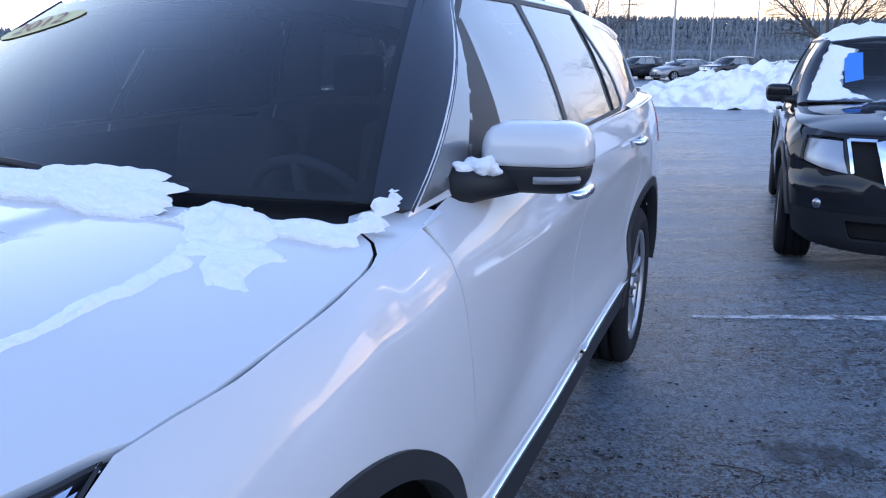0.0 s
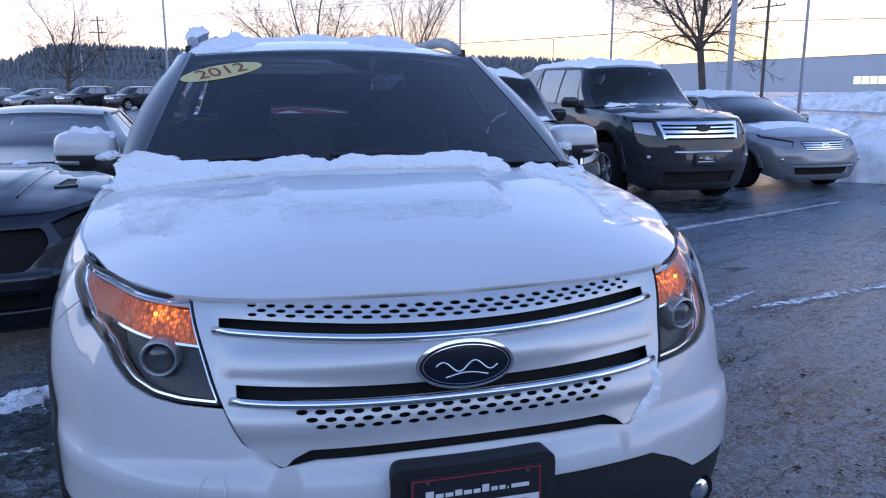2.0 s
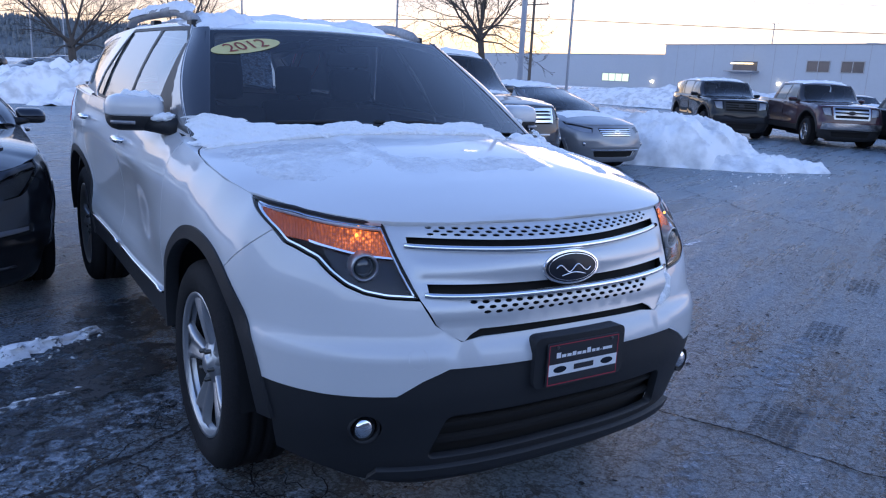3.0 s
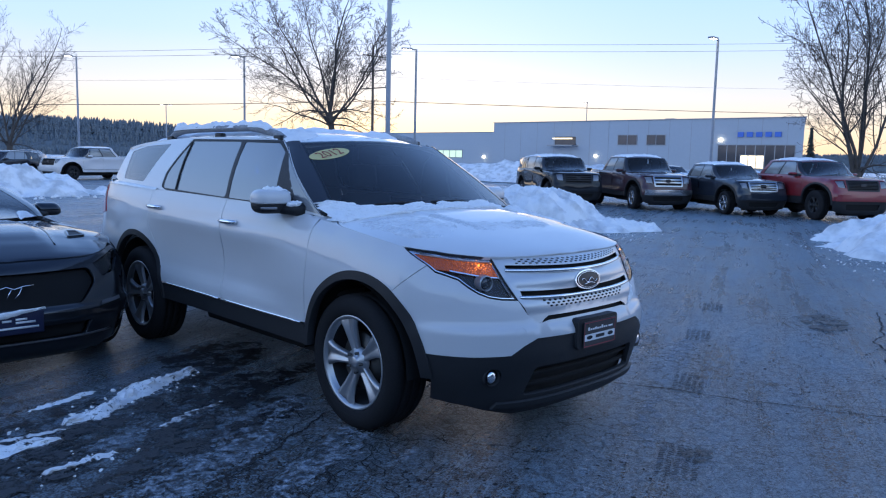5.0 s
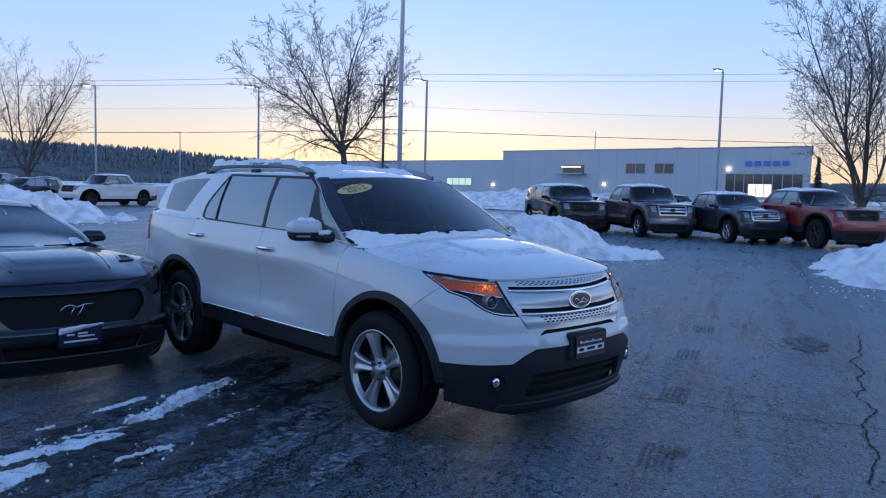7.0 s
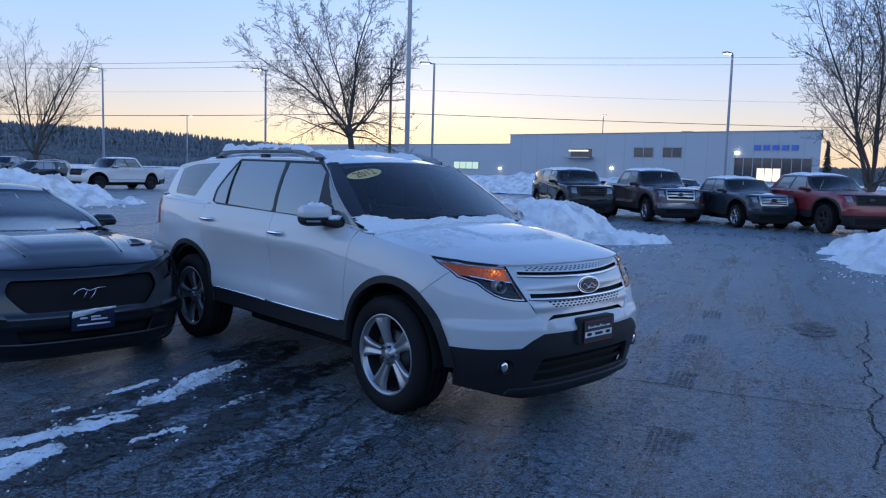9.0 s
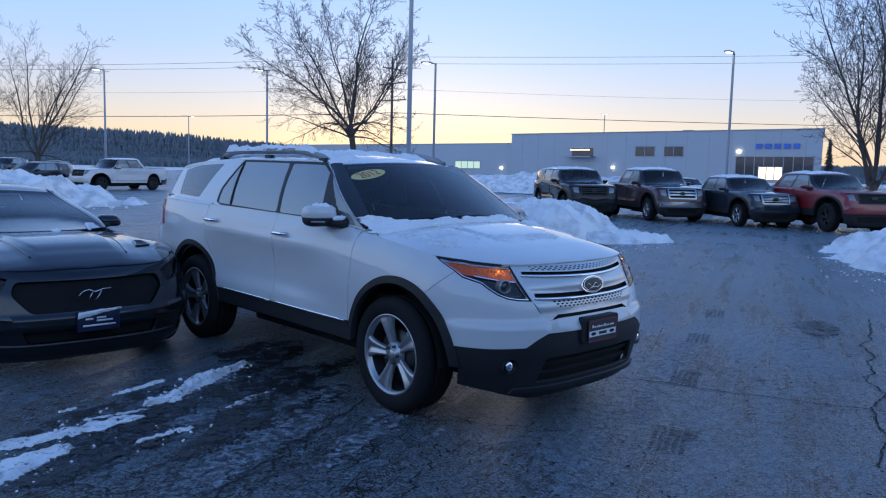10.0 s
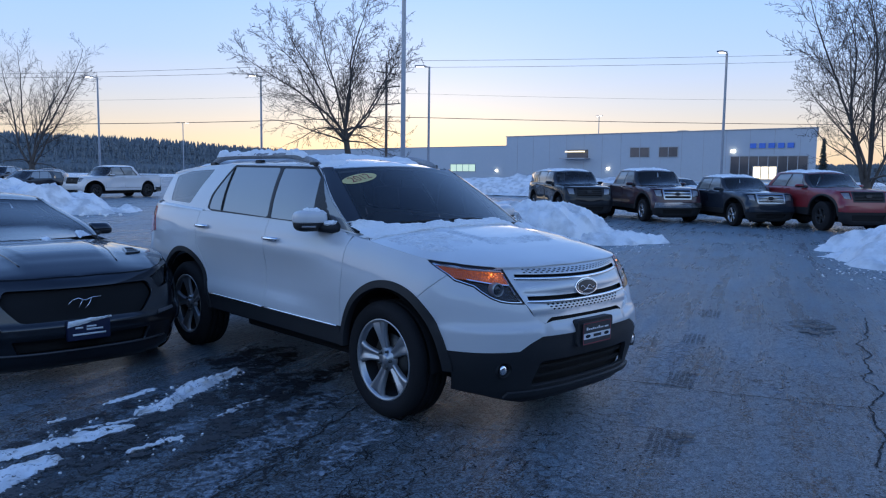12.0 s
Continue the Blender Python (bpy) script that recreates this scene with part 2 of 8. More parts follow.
def part(name, bm, mat, parent=None, label="", smooth=True):
    """Links a bmesh as one mesh object under a thing or part."""
    me = bpy.data.meshes.new(name)
    bm.to_mesh(me)
    bm.free()
    if smooth:
        me.shade_smooth()
    for q in (mat if isinstance(mat, (list, tuple)) else [mat]):
        me.materials.append(q)
    ob = new(name, me)
    ob.parent = parent
    if label:
        tagged(ob, label)
    return ob


def thing(name, label, category, m=None, group="", kind=""):
    ob = new(name)
    ob.empty_display_size = 0.1
    if m is not None:
        ob.matrix_basis = m
    return tagged(ob, label, category, group, kind)


def box(bm, x0, x1, y0, y1, z0, z1, bevel=0.0, m=None):
    r = bmesh.ops.create_cube(bm, size=1.0, matrix=Matrix.LocRotScale(((x0 + x1) / 2, (y0 + y1) / 2, (z0 + z1) / 2), None, (x1 - x0, y1 - y0, z1 - z0)))
    vs = r["verts"]
    if bevel:
        es = list({e for v in vs for e in v.link_edges})
        o = bmesh.ops.bevel(bm, geom=es, offset=bevel, segments=2, affect="EDGES", profile=0.6)
        vs = list({v for f in o["faces"] for v in f.verts} | {v for v in vs if v.is_valid})
    if m is not None:
        bmesh.ops.transform(bm, matrix=m, verts=vs)
    return vs


def tube(bm, pts, radius, seg=8, cap=True):
    """A round tube along points; radius a number or one for each point."""
    pts = [Vector(p) for p in pts]
    rad = radius if isinstance(radius, (list, tuple)) else [radius] * len(pts)
    rings = []
    for i, p in enumerate(pts):
        d = (pts[min(i + 1, len(pts) - 1)] - pts[max(i - 1, 0)]).normalized()
        a = d.cross(Vector((0, 0, 1)) if abs(d.z) < 0.95 else Vector((1, 0, 0))).normalized()
        b = d.cross(a)
        rings.append([bm.verts.new(p + rad[i] * (math.cos(2 * math.pi * k / seg) * a + math.sin(2 * math.pi * k / seg) * b)) for k in range(seg)])
    for q, r in zip(rings, rings[1:]):
        for k in range(seg):
            bm.faces.new((q[k], q[(k + 1) % seg], r[(k + 1) % seg], r[k]))
    if cap:
        bm.faces.new(rings[0][::-1])
        bm.faces.new(rings[-1])


def lathe(bm, prof, seg=48, axis="x", m=None):
    """Turns (along, radius) points about the axis."""
    rings = []
    for a, r in prof:
        ring = []
        for k in range(seg):
            t = 2 * math.pi * k / seg
            c, s = r * math.cos(t), r * math.sin(t)
            v = Vector((a, c, s)) if axis == "x" else Vector((c, a, s)) if axis == "y" else Vector((c, s, a))
            ring.append(bm.verts.new(m @ v if m is not None else v))
        rings.append(ring)
    for q, r in zip(rings, rings[1:]):
        for k in range(seg):
            bm.faces.new((q[k], q[(k + 1) % seg], r[(k + 1) % seg], r[k]))
    bmesh.ops.recalc_face_normals(bm, faces=bm.faces)


def curve_fn(table):
    """Smooth monotone interpolation through (a, b) rows."""
    xs, ys = (np.array(q, float) for q in zip(*table))
    h = np.diff(xs)
    d = np.diff(ys) / h
    t = np.zeros_like(ys)
    if len(xs) > 2:
        p = d[:-1] * d[1:]
        t[1:-1] = np.where(p > 0, 2 * p / np.where(d[:-1] + d[1:] == 0, 1, d[:-1] + d[1:]), 0)
    t[0], t[-1] = d[0], d[-1]

    def f(x):
        x = np.clip(np.asarray(x, float), xs[0], xs[-1])
        i = np.clip(np.searchsorted(xs, x) - 1, 0, len(h) - 1)
        u = (x - xs[i]) / h[i]
        return ((1 + 2 * u) * (1 - u) ** 2 * ys[i] + u * (1 - u) ** 2 * h[i] * t[i] + u * u * (3 - 2 * u) * ys[i + 1] + u * u * (u - 1) * h[i] * t[i + 1])
    return f


def smoothstep(a, b, x):
    u = np.clip((np.asarray(x, float) - a) / (b - a), 0, 1)
    return u * u * (3 - 2 * u)


def dense(loop, step, closed=True):
    out = []
    n = len(loop)
    for i in range(n if closed else n - 1):
        a, b = np.array(loop[i], float), np.array(loop[(i + 1) % n], float)
        k = max(1, int(np.ceil(np.hypot(*(b - a)) / step)))
        out += [tuple(a + (b - a) * j / k) for j in range(k)]
    if not closed:
        out.append(tuple(loop[-1]))
    return out


def rounded(loop, r, k=5):
    """Rounds the corners of a 2D polygon."""
    out = []
    n = len(loop)
    for i in range(n):
        p, a, b = (np.array(loop[j % n], float) for j in (i, i - 1, i + 1))
        va, vb = a - p, b - p
        la, lb = np.hypot(*va), np.hypot(*vb)
        q = min(r, la * 0.45, lb * 0.45)
        s, e = p + va / la * q, p + vb / lb * q
        for j in range(k + 1):
            t = j / k
            out.append(tuple((1 - t) ** 2 * s + 2 * t * (1 - t) * p + t * t * e))
    return out


def inside(poly, pts):
    poly, pts = np.asarray(poly), np.asarray(pts)
    x, y = pts[:, 0], pts[:, 1]
    res = np.zeros(len(pts), bool)
    j = len(poly) - 1
    for i in range(len(poly)):
        xi, yi, xj, yj = *poly[i], *poly[j]
        if yi != yj:
            res ^= ((yi > y) != (yj > y)) & (x < (xj - xi) * (y - yi) / (yj - yi) + xi)
        j = i
    return res


def near_line(loops, pts, d):
    pts = np.asarray(pts)
    close = np.zeros(len(pts), bool)
    for lp in loops:
        a = np.asarray(lp)
        b = np.roll(a, -1, 0)
        for p, q in zip(a, b):
            v = q - p
            t = np.clip(((pts - p) @ v) / max(v @ v, 1e-12), 0, 1)
            close |= np.hypot(*(pts - p - t[:, None] * v).T) < d
    return close


def panel(name, loop, fn, mat, parent, holes=(), step=0.06, thick=0.012, lift=0.0, centre=(0, 1.5, 0.7), mirror=False, label="", rim=True):
    """A sheet of bodywork: a 2D outline with holes, laid on the surface fn(u, v), with its edges turned in."""
    loops = [dense(loop, step)] + [dense(h, step) for h in holes]
    P, E = [], []
    for lp in loops:
        o = len(P)
        P += lp
        E += [(o + i, o + (i + 1) % len(lp)) for i in range(len(lp))]
    A = np.array(loops[0])
    lo, hi = A.min(0), A.max(0)
    gx, gy = (np.arange(lo[i] + step / 2, hi[i], step) for i in (0, 1))
    G = np.array([(x + (0.5 * step if j % 2 else 0), y) for j, y in enumerate(gy) for x in gx]) if len(gx) and len(gy) else np.zeros((0, 2))
    if len(G):
        ok = inside(loops[0], G)
        for h in loops[1:]:
            ok &= ~inside(h, G)
        G = G[ok]
        if len(G):
            G = G[~near_line(loops, G, step * 0.45)]
    vs, es, fs, *_ = delaunay_2d_cdt([Vector(p) for p in P] + [Vector(p) for p in G], E, [], 0, 1e-6)
    V = np.array([tuple(v) for v in vs])
    F = np.array([tuple(f) for f in fs])
    C = V[F].mean(1)
    ok = inside(loops[0], C)
    for h in loops[1:]:
        ok &= ~inside(h, C)
    F = F[ok]

    def at(uv):
        return np.asarray(fn(uv[:, 0], uv[:, 1]), float)
    e = 2e-3
    X = at(V)
    N = np.cross(at(V + (e, 0)) - at(V - (e, 0)), at(V + (0, e)) - at(V - (0, e)))
    N /= np.maximum(np.linalg.norm(N, axis=1, keepdims=True), 1e-12)
    if ((X - np.array(centre)) * N).sum() < 0:
        N = -N
    X = X + N * lift
    if mirror:
        X, N = X * (-1, 1, 1), N * (-1, 1, 1)
    T = np.cross(X[F[:, 1]] - X[F[:, 0]], X[F[:, 2]] - X[F[:, 0]])
    flip = (T * N[F[:, 0]]).sum(1) < 0
    F[flip] = F[flip][:, ::-1]
    verts, norms, faces = X.tolist(), N.tolist(), [tuple(int(i) for i in f) for f in F]
    if rim and thick:
        cnt = {}
        for f in faces:
            for i in range(3):
                a, b = f[i], f[(i + 1) % 3]
                if (b, a) in cnt:
                    del cnt[(b, a)]
                else:
                    cnt[(a, b)] = 1
        for a, b in cnt:
            o = len(verts)
            d = X[b] - X[a]
            q = np.cross(d, N[a])
            q /= max(np.linalg.norm(q), 1e-9)
            verts += [X[a].tolist(), X[b].tolist(), (X[b] - thick * N[b]).tolist(), (X[a] - thick * N[a]).tolist()]
            norms += [(N[a] * 0.6 + q * 0.8).tolist(), (N[b] * 0.6 + q * 0.8).tolist(), q.tolist(), q.tolist()]
            faces.append((o + 1, o, o + 3, o + 2))
    me = bpy.data.meshes.new(name)
    me.from_pydata(verts, [], faces)
    me.shade_smooth()
    me.normals_split_custom_set_from_vertices([Vector(q).normalized() for q in norms])
    me.materials.append(mat)
    ob = new(name, me)
    ob.parent = parent
    if label:
        tagged(ob, label)
    return ob


class Skin:
    """The side of a car's body: a half plan curve from the nose's middle to the tail's middle, and stations that say how far
    the skin stands in from it at each height."""

    def __init__(self, plan, stations):
        p = np.array(plan, float)
        ext = np.vstack([p[1] * (-1, 1), p, p[-2] * (-1, 1)])
        pts = []
        for i in range(1, len(ext) - 2):
            a, b, c, d = ext[i - 1:i + 3]
            for t in np.linspace(0, 1, 24, endpoint=False):
                pts.append(0.5 * (2 * b + (c - a) * t + (2 * a - 5 * b + 4 * c - d) * t * t + (3 * b - a - 3 * c + d) * t ** 3))
        pts.append(p[-1])
        self.p = np.array(pts)
        self.s = np.concatenate([[0], np.cumsum(np.hypot(*np.diff(self.p, axis=0).T))])
        self.length = self.s[-1]
        k = int(np.argmax(self.p[:, 0] > 0.93 * self.p[:, 0].max()))
        self.front_n = k
        g = np.gradient(self.p, axis=0)
        n = np.stack([g[:, 1], -g[:, 0]], 1)
        self.n = n / np.linalg.norm(n, axis=1, keepdims=True)
        self.st = [(self.sy(y) if y is not None else 0.0, curve_fn(tab)) for y, tab in stations]

    def sy(self, y):
        """Length along the curve at which the plan reaches y."""
        return float(np.interp(y, np.maximum.accumulate(self.p[:, 1]) + np.arange(len(self.p)) * 1e-9, self.s))

    def sx(self, x):
        """Length along the nose at which the plan reaches x."""
        k = self.front_n + 1
        return float(np.interp(x, self.p[:k, 0], self.s[:k]))

    def inset(self, s, z):
        S = np.array([a for a, _ in self.st])
        v = np.stack([f(z) for _, f in self.st])
        i = np.clip(np.searchsorted(S, s) - 1, 0, len(S) - 2)
        u = np.clip((s - S[i]) / (S[i + 1] - S[i]), 0, 1)
        u = u * u * (3 - 2 * u)
        j = np.arange(v.shape[1])
        return v[i, j] * (1 - u) + v[i + 1, j] * u

    def __call__(self, s, z):
        s, z = np.asarray(s, float), np.asarray(z, float)
        sg = np.where(s < 0, -1.0, 1.0)
        a = np.abs(s)
        d = self.inset(a, z)
        x, y = np.interp(a, self.s, self.p[:, 0]), np.interp(a, self.s, self.p[:, 1])
        nx, ny = np.interp(a, self.s, self.n[:, 0]), np.interp(a, self.s, self.n[:, 1])
        return np.stack([sg * (x - nx * d), y - ny * d, z], -1)

# ---- cars ----
BELT = curve_fn([(-0.4, 1.068), (-0.34, 1.078), (-0.2, 1.104), (0.0, 1.133), (0.2, 1.158), (0.4, 1.185), (0.8, 1.225), (1.5, 1.245), (2.5, 1.262), (3.4, 1.285), (4.1, 1.29)])
SKIN = Skin(
    [(0, -0.985), (0.3, -0.975), (0.55, -0.925), (0.75, -0.82), (0.88, -0.66), (0.95, -0.46), (0.985, -0.22), (1.0, 0.05), (0.995, 0.6), (0.985, 1.5),
     (0.985, 2.3), (1.0, 2.86), (0.985, 3.35), (0.94, 3.72), (0.84, 3.92), (0.6, 4.0), (0, 4.02)],
    [(None, [(0.16, 0.20), (0.20, 0.12), (0.26, 0.07), (0.36, 0.045), (0.45, 0.02), (0.55, 0.0), (0.64, 0.0), (0.70, 0.035), (0.78, 0.06), (0.9, 0.075), (0.98, 0.105), (1.02, 0.145), (1.05, 0.21), (1.08, 0.30)]),
     (-0.925, [(0.16, 0.20), (0.20, 0.12), (0.26, 0.07), (0.36, 0.045), (0.45, 0.02), (0.55, 0.0), (0.655, 0.0), (0.675, 0.010), (0.70, 0.034), (0.74, 0.045), (0.84, 0.075), (0.92, 0.12), (1.0, 0.165), (1.045, 0.20), (1.08, 0.27)]),
     (-0.66, [(0.16, 0.20), (0.22, 0.10), (0.34, 0.045), (0.45, 0.012), (0.56, 0.0), (0.665, 0.0), (0.69, 0.010), (0.715, 0.026), (0.76, 0.034), (0.86, 0.05), (0.95, 0.09), (1.02, 0.13), (1.06, 0.17), (1.1, 0.28)]),
     (-0.38, [(0.16, 0.14), (0.3, 0.03), (0.45, 0.005), (0.6, 0.0), (0.76, 0.0), (0.88, 0.010), (0.97, 0.030), (1.03, 0.063), (1.075, 0.107), (1.10, 0.132), (1.13, 0.158), (1.17, 0.22)]),
     (-0.14, [(0.16, 0.12), (0.3, 0.03), (0.45, 0.003), (0.6, 0.0), (0.76, 0.0), (0.88, 0.009), (0.97, 0.021), (1.03, 0.039), (1.075, 0.062), (1.10, 0.077), (1.13, 0.100), (1.17, 0.15)]),
     (0.1, [(0.16, 0.1), (0.35, 0.015), (0.5, 0.0), (0.7, 0.0), (0.85, 0.008), (0.95, 0.015), (1.03, 0.028), (1.09, 0.050), (1.125, 0.074), (1.145, 0.094), (1.18, 0.122), (1.22, 0.2)]),
     (0.45, [(0.16, 0.1), (0.35, 0.03), (0.5, 0.02), (0.65, 0.012), (0.8, 0.0), (0.95, 0.006), (1.06, 0.02), (1.13, 0.045), (1.17, 0.08), (1.2, 0.115), (1.24, 0.16)]),
     (1.15, [(0.16, 0.1), (0.35, 0.03), (0.5, 0.012), (0.57, 0.004), (0.61, 0.008), (0.66, 0.022), (0.73, 0.038), (0.80, 0.040), (0.90, 0.030), (1.0, 0.009), (1.03, 0.001), (1.055, 0.004), (1.09, 0.017), (1.15, 0.03), (1.2, 0.05), (1.26, 0.075)]),
     (2.4, [(0.16, 0.1), (0.35, 0.03), (0.5, 0.012), (0.57, 0.004), (0.61, 0.008), (0.66, 0.020), (0.73, 0.034), (0.80, 0.036), (0.92, 0.027), (1.03, 0.009), (1.06, 0.001), (1.085, 0.004), (1.12, 0.015), (1.18, 0.03), (1.23, 0.05), (1.30, 0.08)]),
     (2.9, [(0.16, 0.1), (0.35, 0.015), (0.5, 0.0), (0.7, 0.0), (0.9, 0.0), (1.05, 0.012), (1.12, 0.025), (1.2, 0.045), (1.25, 0.065), (1.32, 0.09)]),
     (3.6, [(0.16, 0.18), (0.3, 0.05), (0.45, 0.01), (0.6, 0.0), (0.8, 0.0), (1.0, 0.02), (1.15, 0.04), (1.25, 0.07), (1.32, 0.09)]),
     (4.02, [(0.16, 0.2), (0.3, 0.05), (0.45, 0.0), (0.62, 0.0), (0.7, 0.05), (0.9, 0.07), (1.1, 0.09), (1.25, 0.13), (1.32, 0.16)])])


def front_s(x, z):
    """Length along the skin at which it stands x from the middle, at the nose."""
    s = np.linspace(0, SKIN.sy(0.0), 400)
    return float(np.interp(x, SKIN(s, np.full_like(s, z))[:, 0], s))


def side_s(y, z):
    """Length along the skin at which it reaches y, along the side."""
    s = np.linspace(0.5, SKIN.length, 900)
    return float(np.interp(y, np.maximum.accumulate(SKIN(s, np.full_like(s, z))[:, 1]), s))


def fpts(rows):
    return [(math.copysign(front_s(abs(x), z), x), z) for x, z in rows]


def spts(rows):
    return [(side_s(y, z), z) for y, z in rows]


HOOD_EDGE = curve_fn([(0, -0.815), (0.3, -0.797), (0.59, -0.722), (0.72, -0.60), (0.76, -0.54), (0.80, -0.465), (0.82, -0.418), (0.84, -0.35), (0.85, -0.305), (0.87, -0.20)])
HOOD_MID = curve_fn([(-0.83, 1.030), (-0.80, 1.047), (-0.74, 1.072), (-0.66, 1.098), (-0.5, 1.14), (-0.2, 1.19), (0.1, 1.225), (0.45, 1.25)])


HOOD_SIDE = curve_fn([(y, float(SKIN(np.array([side_s(y, float(BELT(y)))]), BELT(np.array([y])))[0, 0]) - 0.006) for y in (-0.40, -0.36, -0.28, -0.2, -0.1, 0.0, 0.1, 0.2, 0.3)] + [(0.6, 0.89)])
HOOD_LIP = curve_fn([(0, 1.037), (0.3, 1.039), (0.583, 1.044), (0.68, 1.053), (0.76, 1.061), (0.80, 1.067), (0.82, 1.071), (0.845, 1.077), (0.89, 1.085)])


def hood_border():
    """How far out the bonnet reaches at each y, and how high it lies there."""
    ys = np.linspace(-0.84, 0.6, 289)
    xs = np.linspace(0, 0.86, 431)
    ex = np.interp(ys, HOOD_EDGE(xs), xs)
    far = smoothstep(-0.36, -0.24, ys)
    xb = ex * (1 - far) + HOOD_SIDE(ys) * far
    zb = HOOD_LIP(ex) * (1 - far) + (BELT(np.maximum(ys, -0.36)) - 0.001) * far
    soft = np.array([np.hanning(43) @ np.pad(v, 21, mode="edge")[i:i + 43] / np.hanning(43).sum() for v in (xb, zb) for i in range(len(ys))]).reshape(2, -1)
    w = smoothstep(-0.62, -0.45, ys)
    xb, zb = xb + (soft[0] - xb) * w, zb + (soft[1] - zb) * w
    return ys, np.maximum(xb, 0.06), zb


HOOD_BORDER = hood_border()


def hood_fn(x, y):
    x, y = np.asarray(x, float), np.asarray(y, float)
    a = np.abs(x)
    ys, xb, zb = HOOD_BORDER
    e, b = np.interp(y, ys, xb), np.interp(y, ys, zb)
    z = b + (HOOD_MID(y) - b) * (1 - (a / e) ** (3.0 - 0.4 * smoothstep(-0.7, 0.0, y)))
    z = np.where(a > e, np.maximum(z, b - 1.2 * (a - e)), z)
    z = z + 0.011 * (1 - smoothstep(0.335 + 0.12 * y, 0.385 + 0.12 * y, a)) * smoothstep(-0.50, -0.22, y)
    return np.stack([x, y, z], -1)


def screen_fn(x, t):
    x, t = np.asarray(x, float), np.asarray(t, float)
    return np.stack([x, 0.19 + 0.76 * t + 0.30 * x * x * (1 - 0.3 * t), 1.245 + 0.455 * t - 0.03 * t * t - 0.045 * x * x], -1)


ROOF_MID = curve_fn([(0.94, 1.672), (1.1, 1.705), (1.3, 1.727), (1.7, 1.742), (2.3, 1.742), (3.0, 1.722), (3.45, 1.69), (3.75, 1.645), (3.9, 1.61)])


def roof_fn(x, y):
    x, y = np.asarray(x, float), np.asarray(y, float)
    return np.stack([x, y, ROOF_MID(y - 0.2 * x * x * (1 - smoothstep(1.0, 1.6, y))) - 0.06 * (np.abs(x) / 0.68) ** 2.4], -1)


HOUSE = curve_fn([(0.3, 0.84), (0.6, 0.885), (0.9, 0.915), (1.5, 0.932), (2.4, 0.93), (3.0, 0.905), (3.5, 0.85), (3.8, 0.80)])


def house_fn(y, z):
    y, z = np.asarray(y, float), np.asarray(z, float)
    h = np.clip((z - 1.22) / (ROOF_MID(np.maximum(y, 1.05)) - 0.06 - 1.22), -0.1, 1.1)
    return np.stack([HOUSE(y) - (HOUSE(y) - 0.675 + 0.02 * smoothstep(2.6, 3.7, y)) * (0.62 * h + 0.38 * np.sign(h) * h * h), y, z], -1)


def ident(p):
    return p


def arch(cy, a, b, z0, cz=0.385, n=18):
    """Points of a wheel opening from its rear foot to its front foot."""
    k = math.asin(np.clip((z0 - cz) / b, -1, 1))
    return [(cy + a * math.cos(t), cz + b * math.sin(t)) for t in np.linspace(k, math.pi - k, n)]


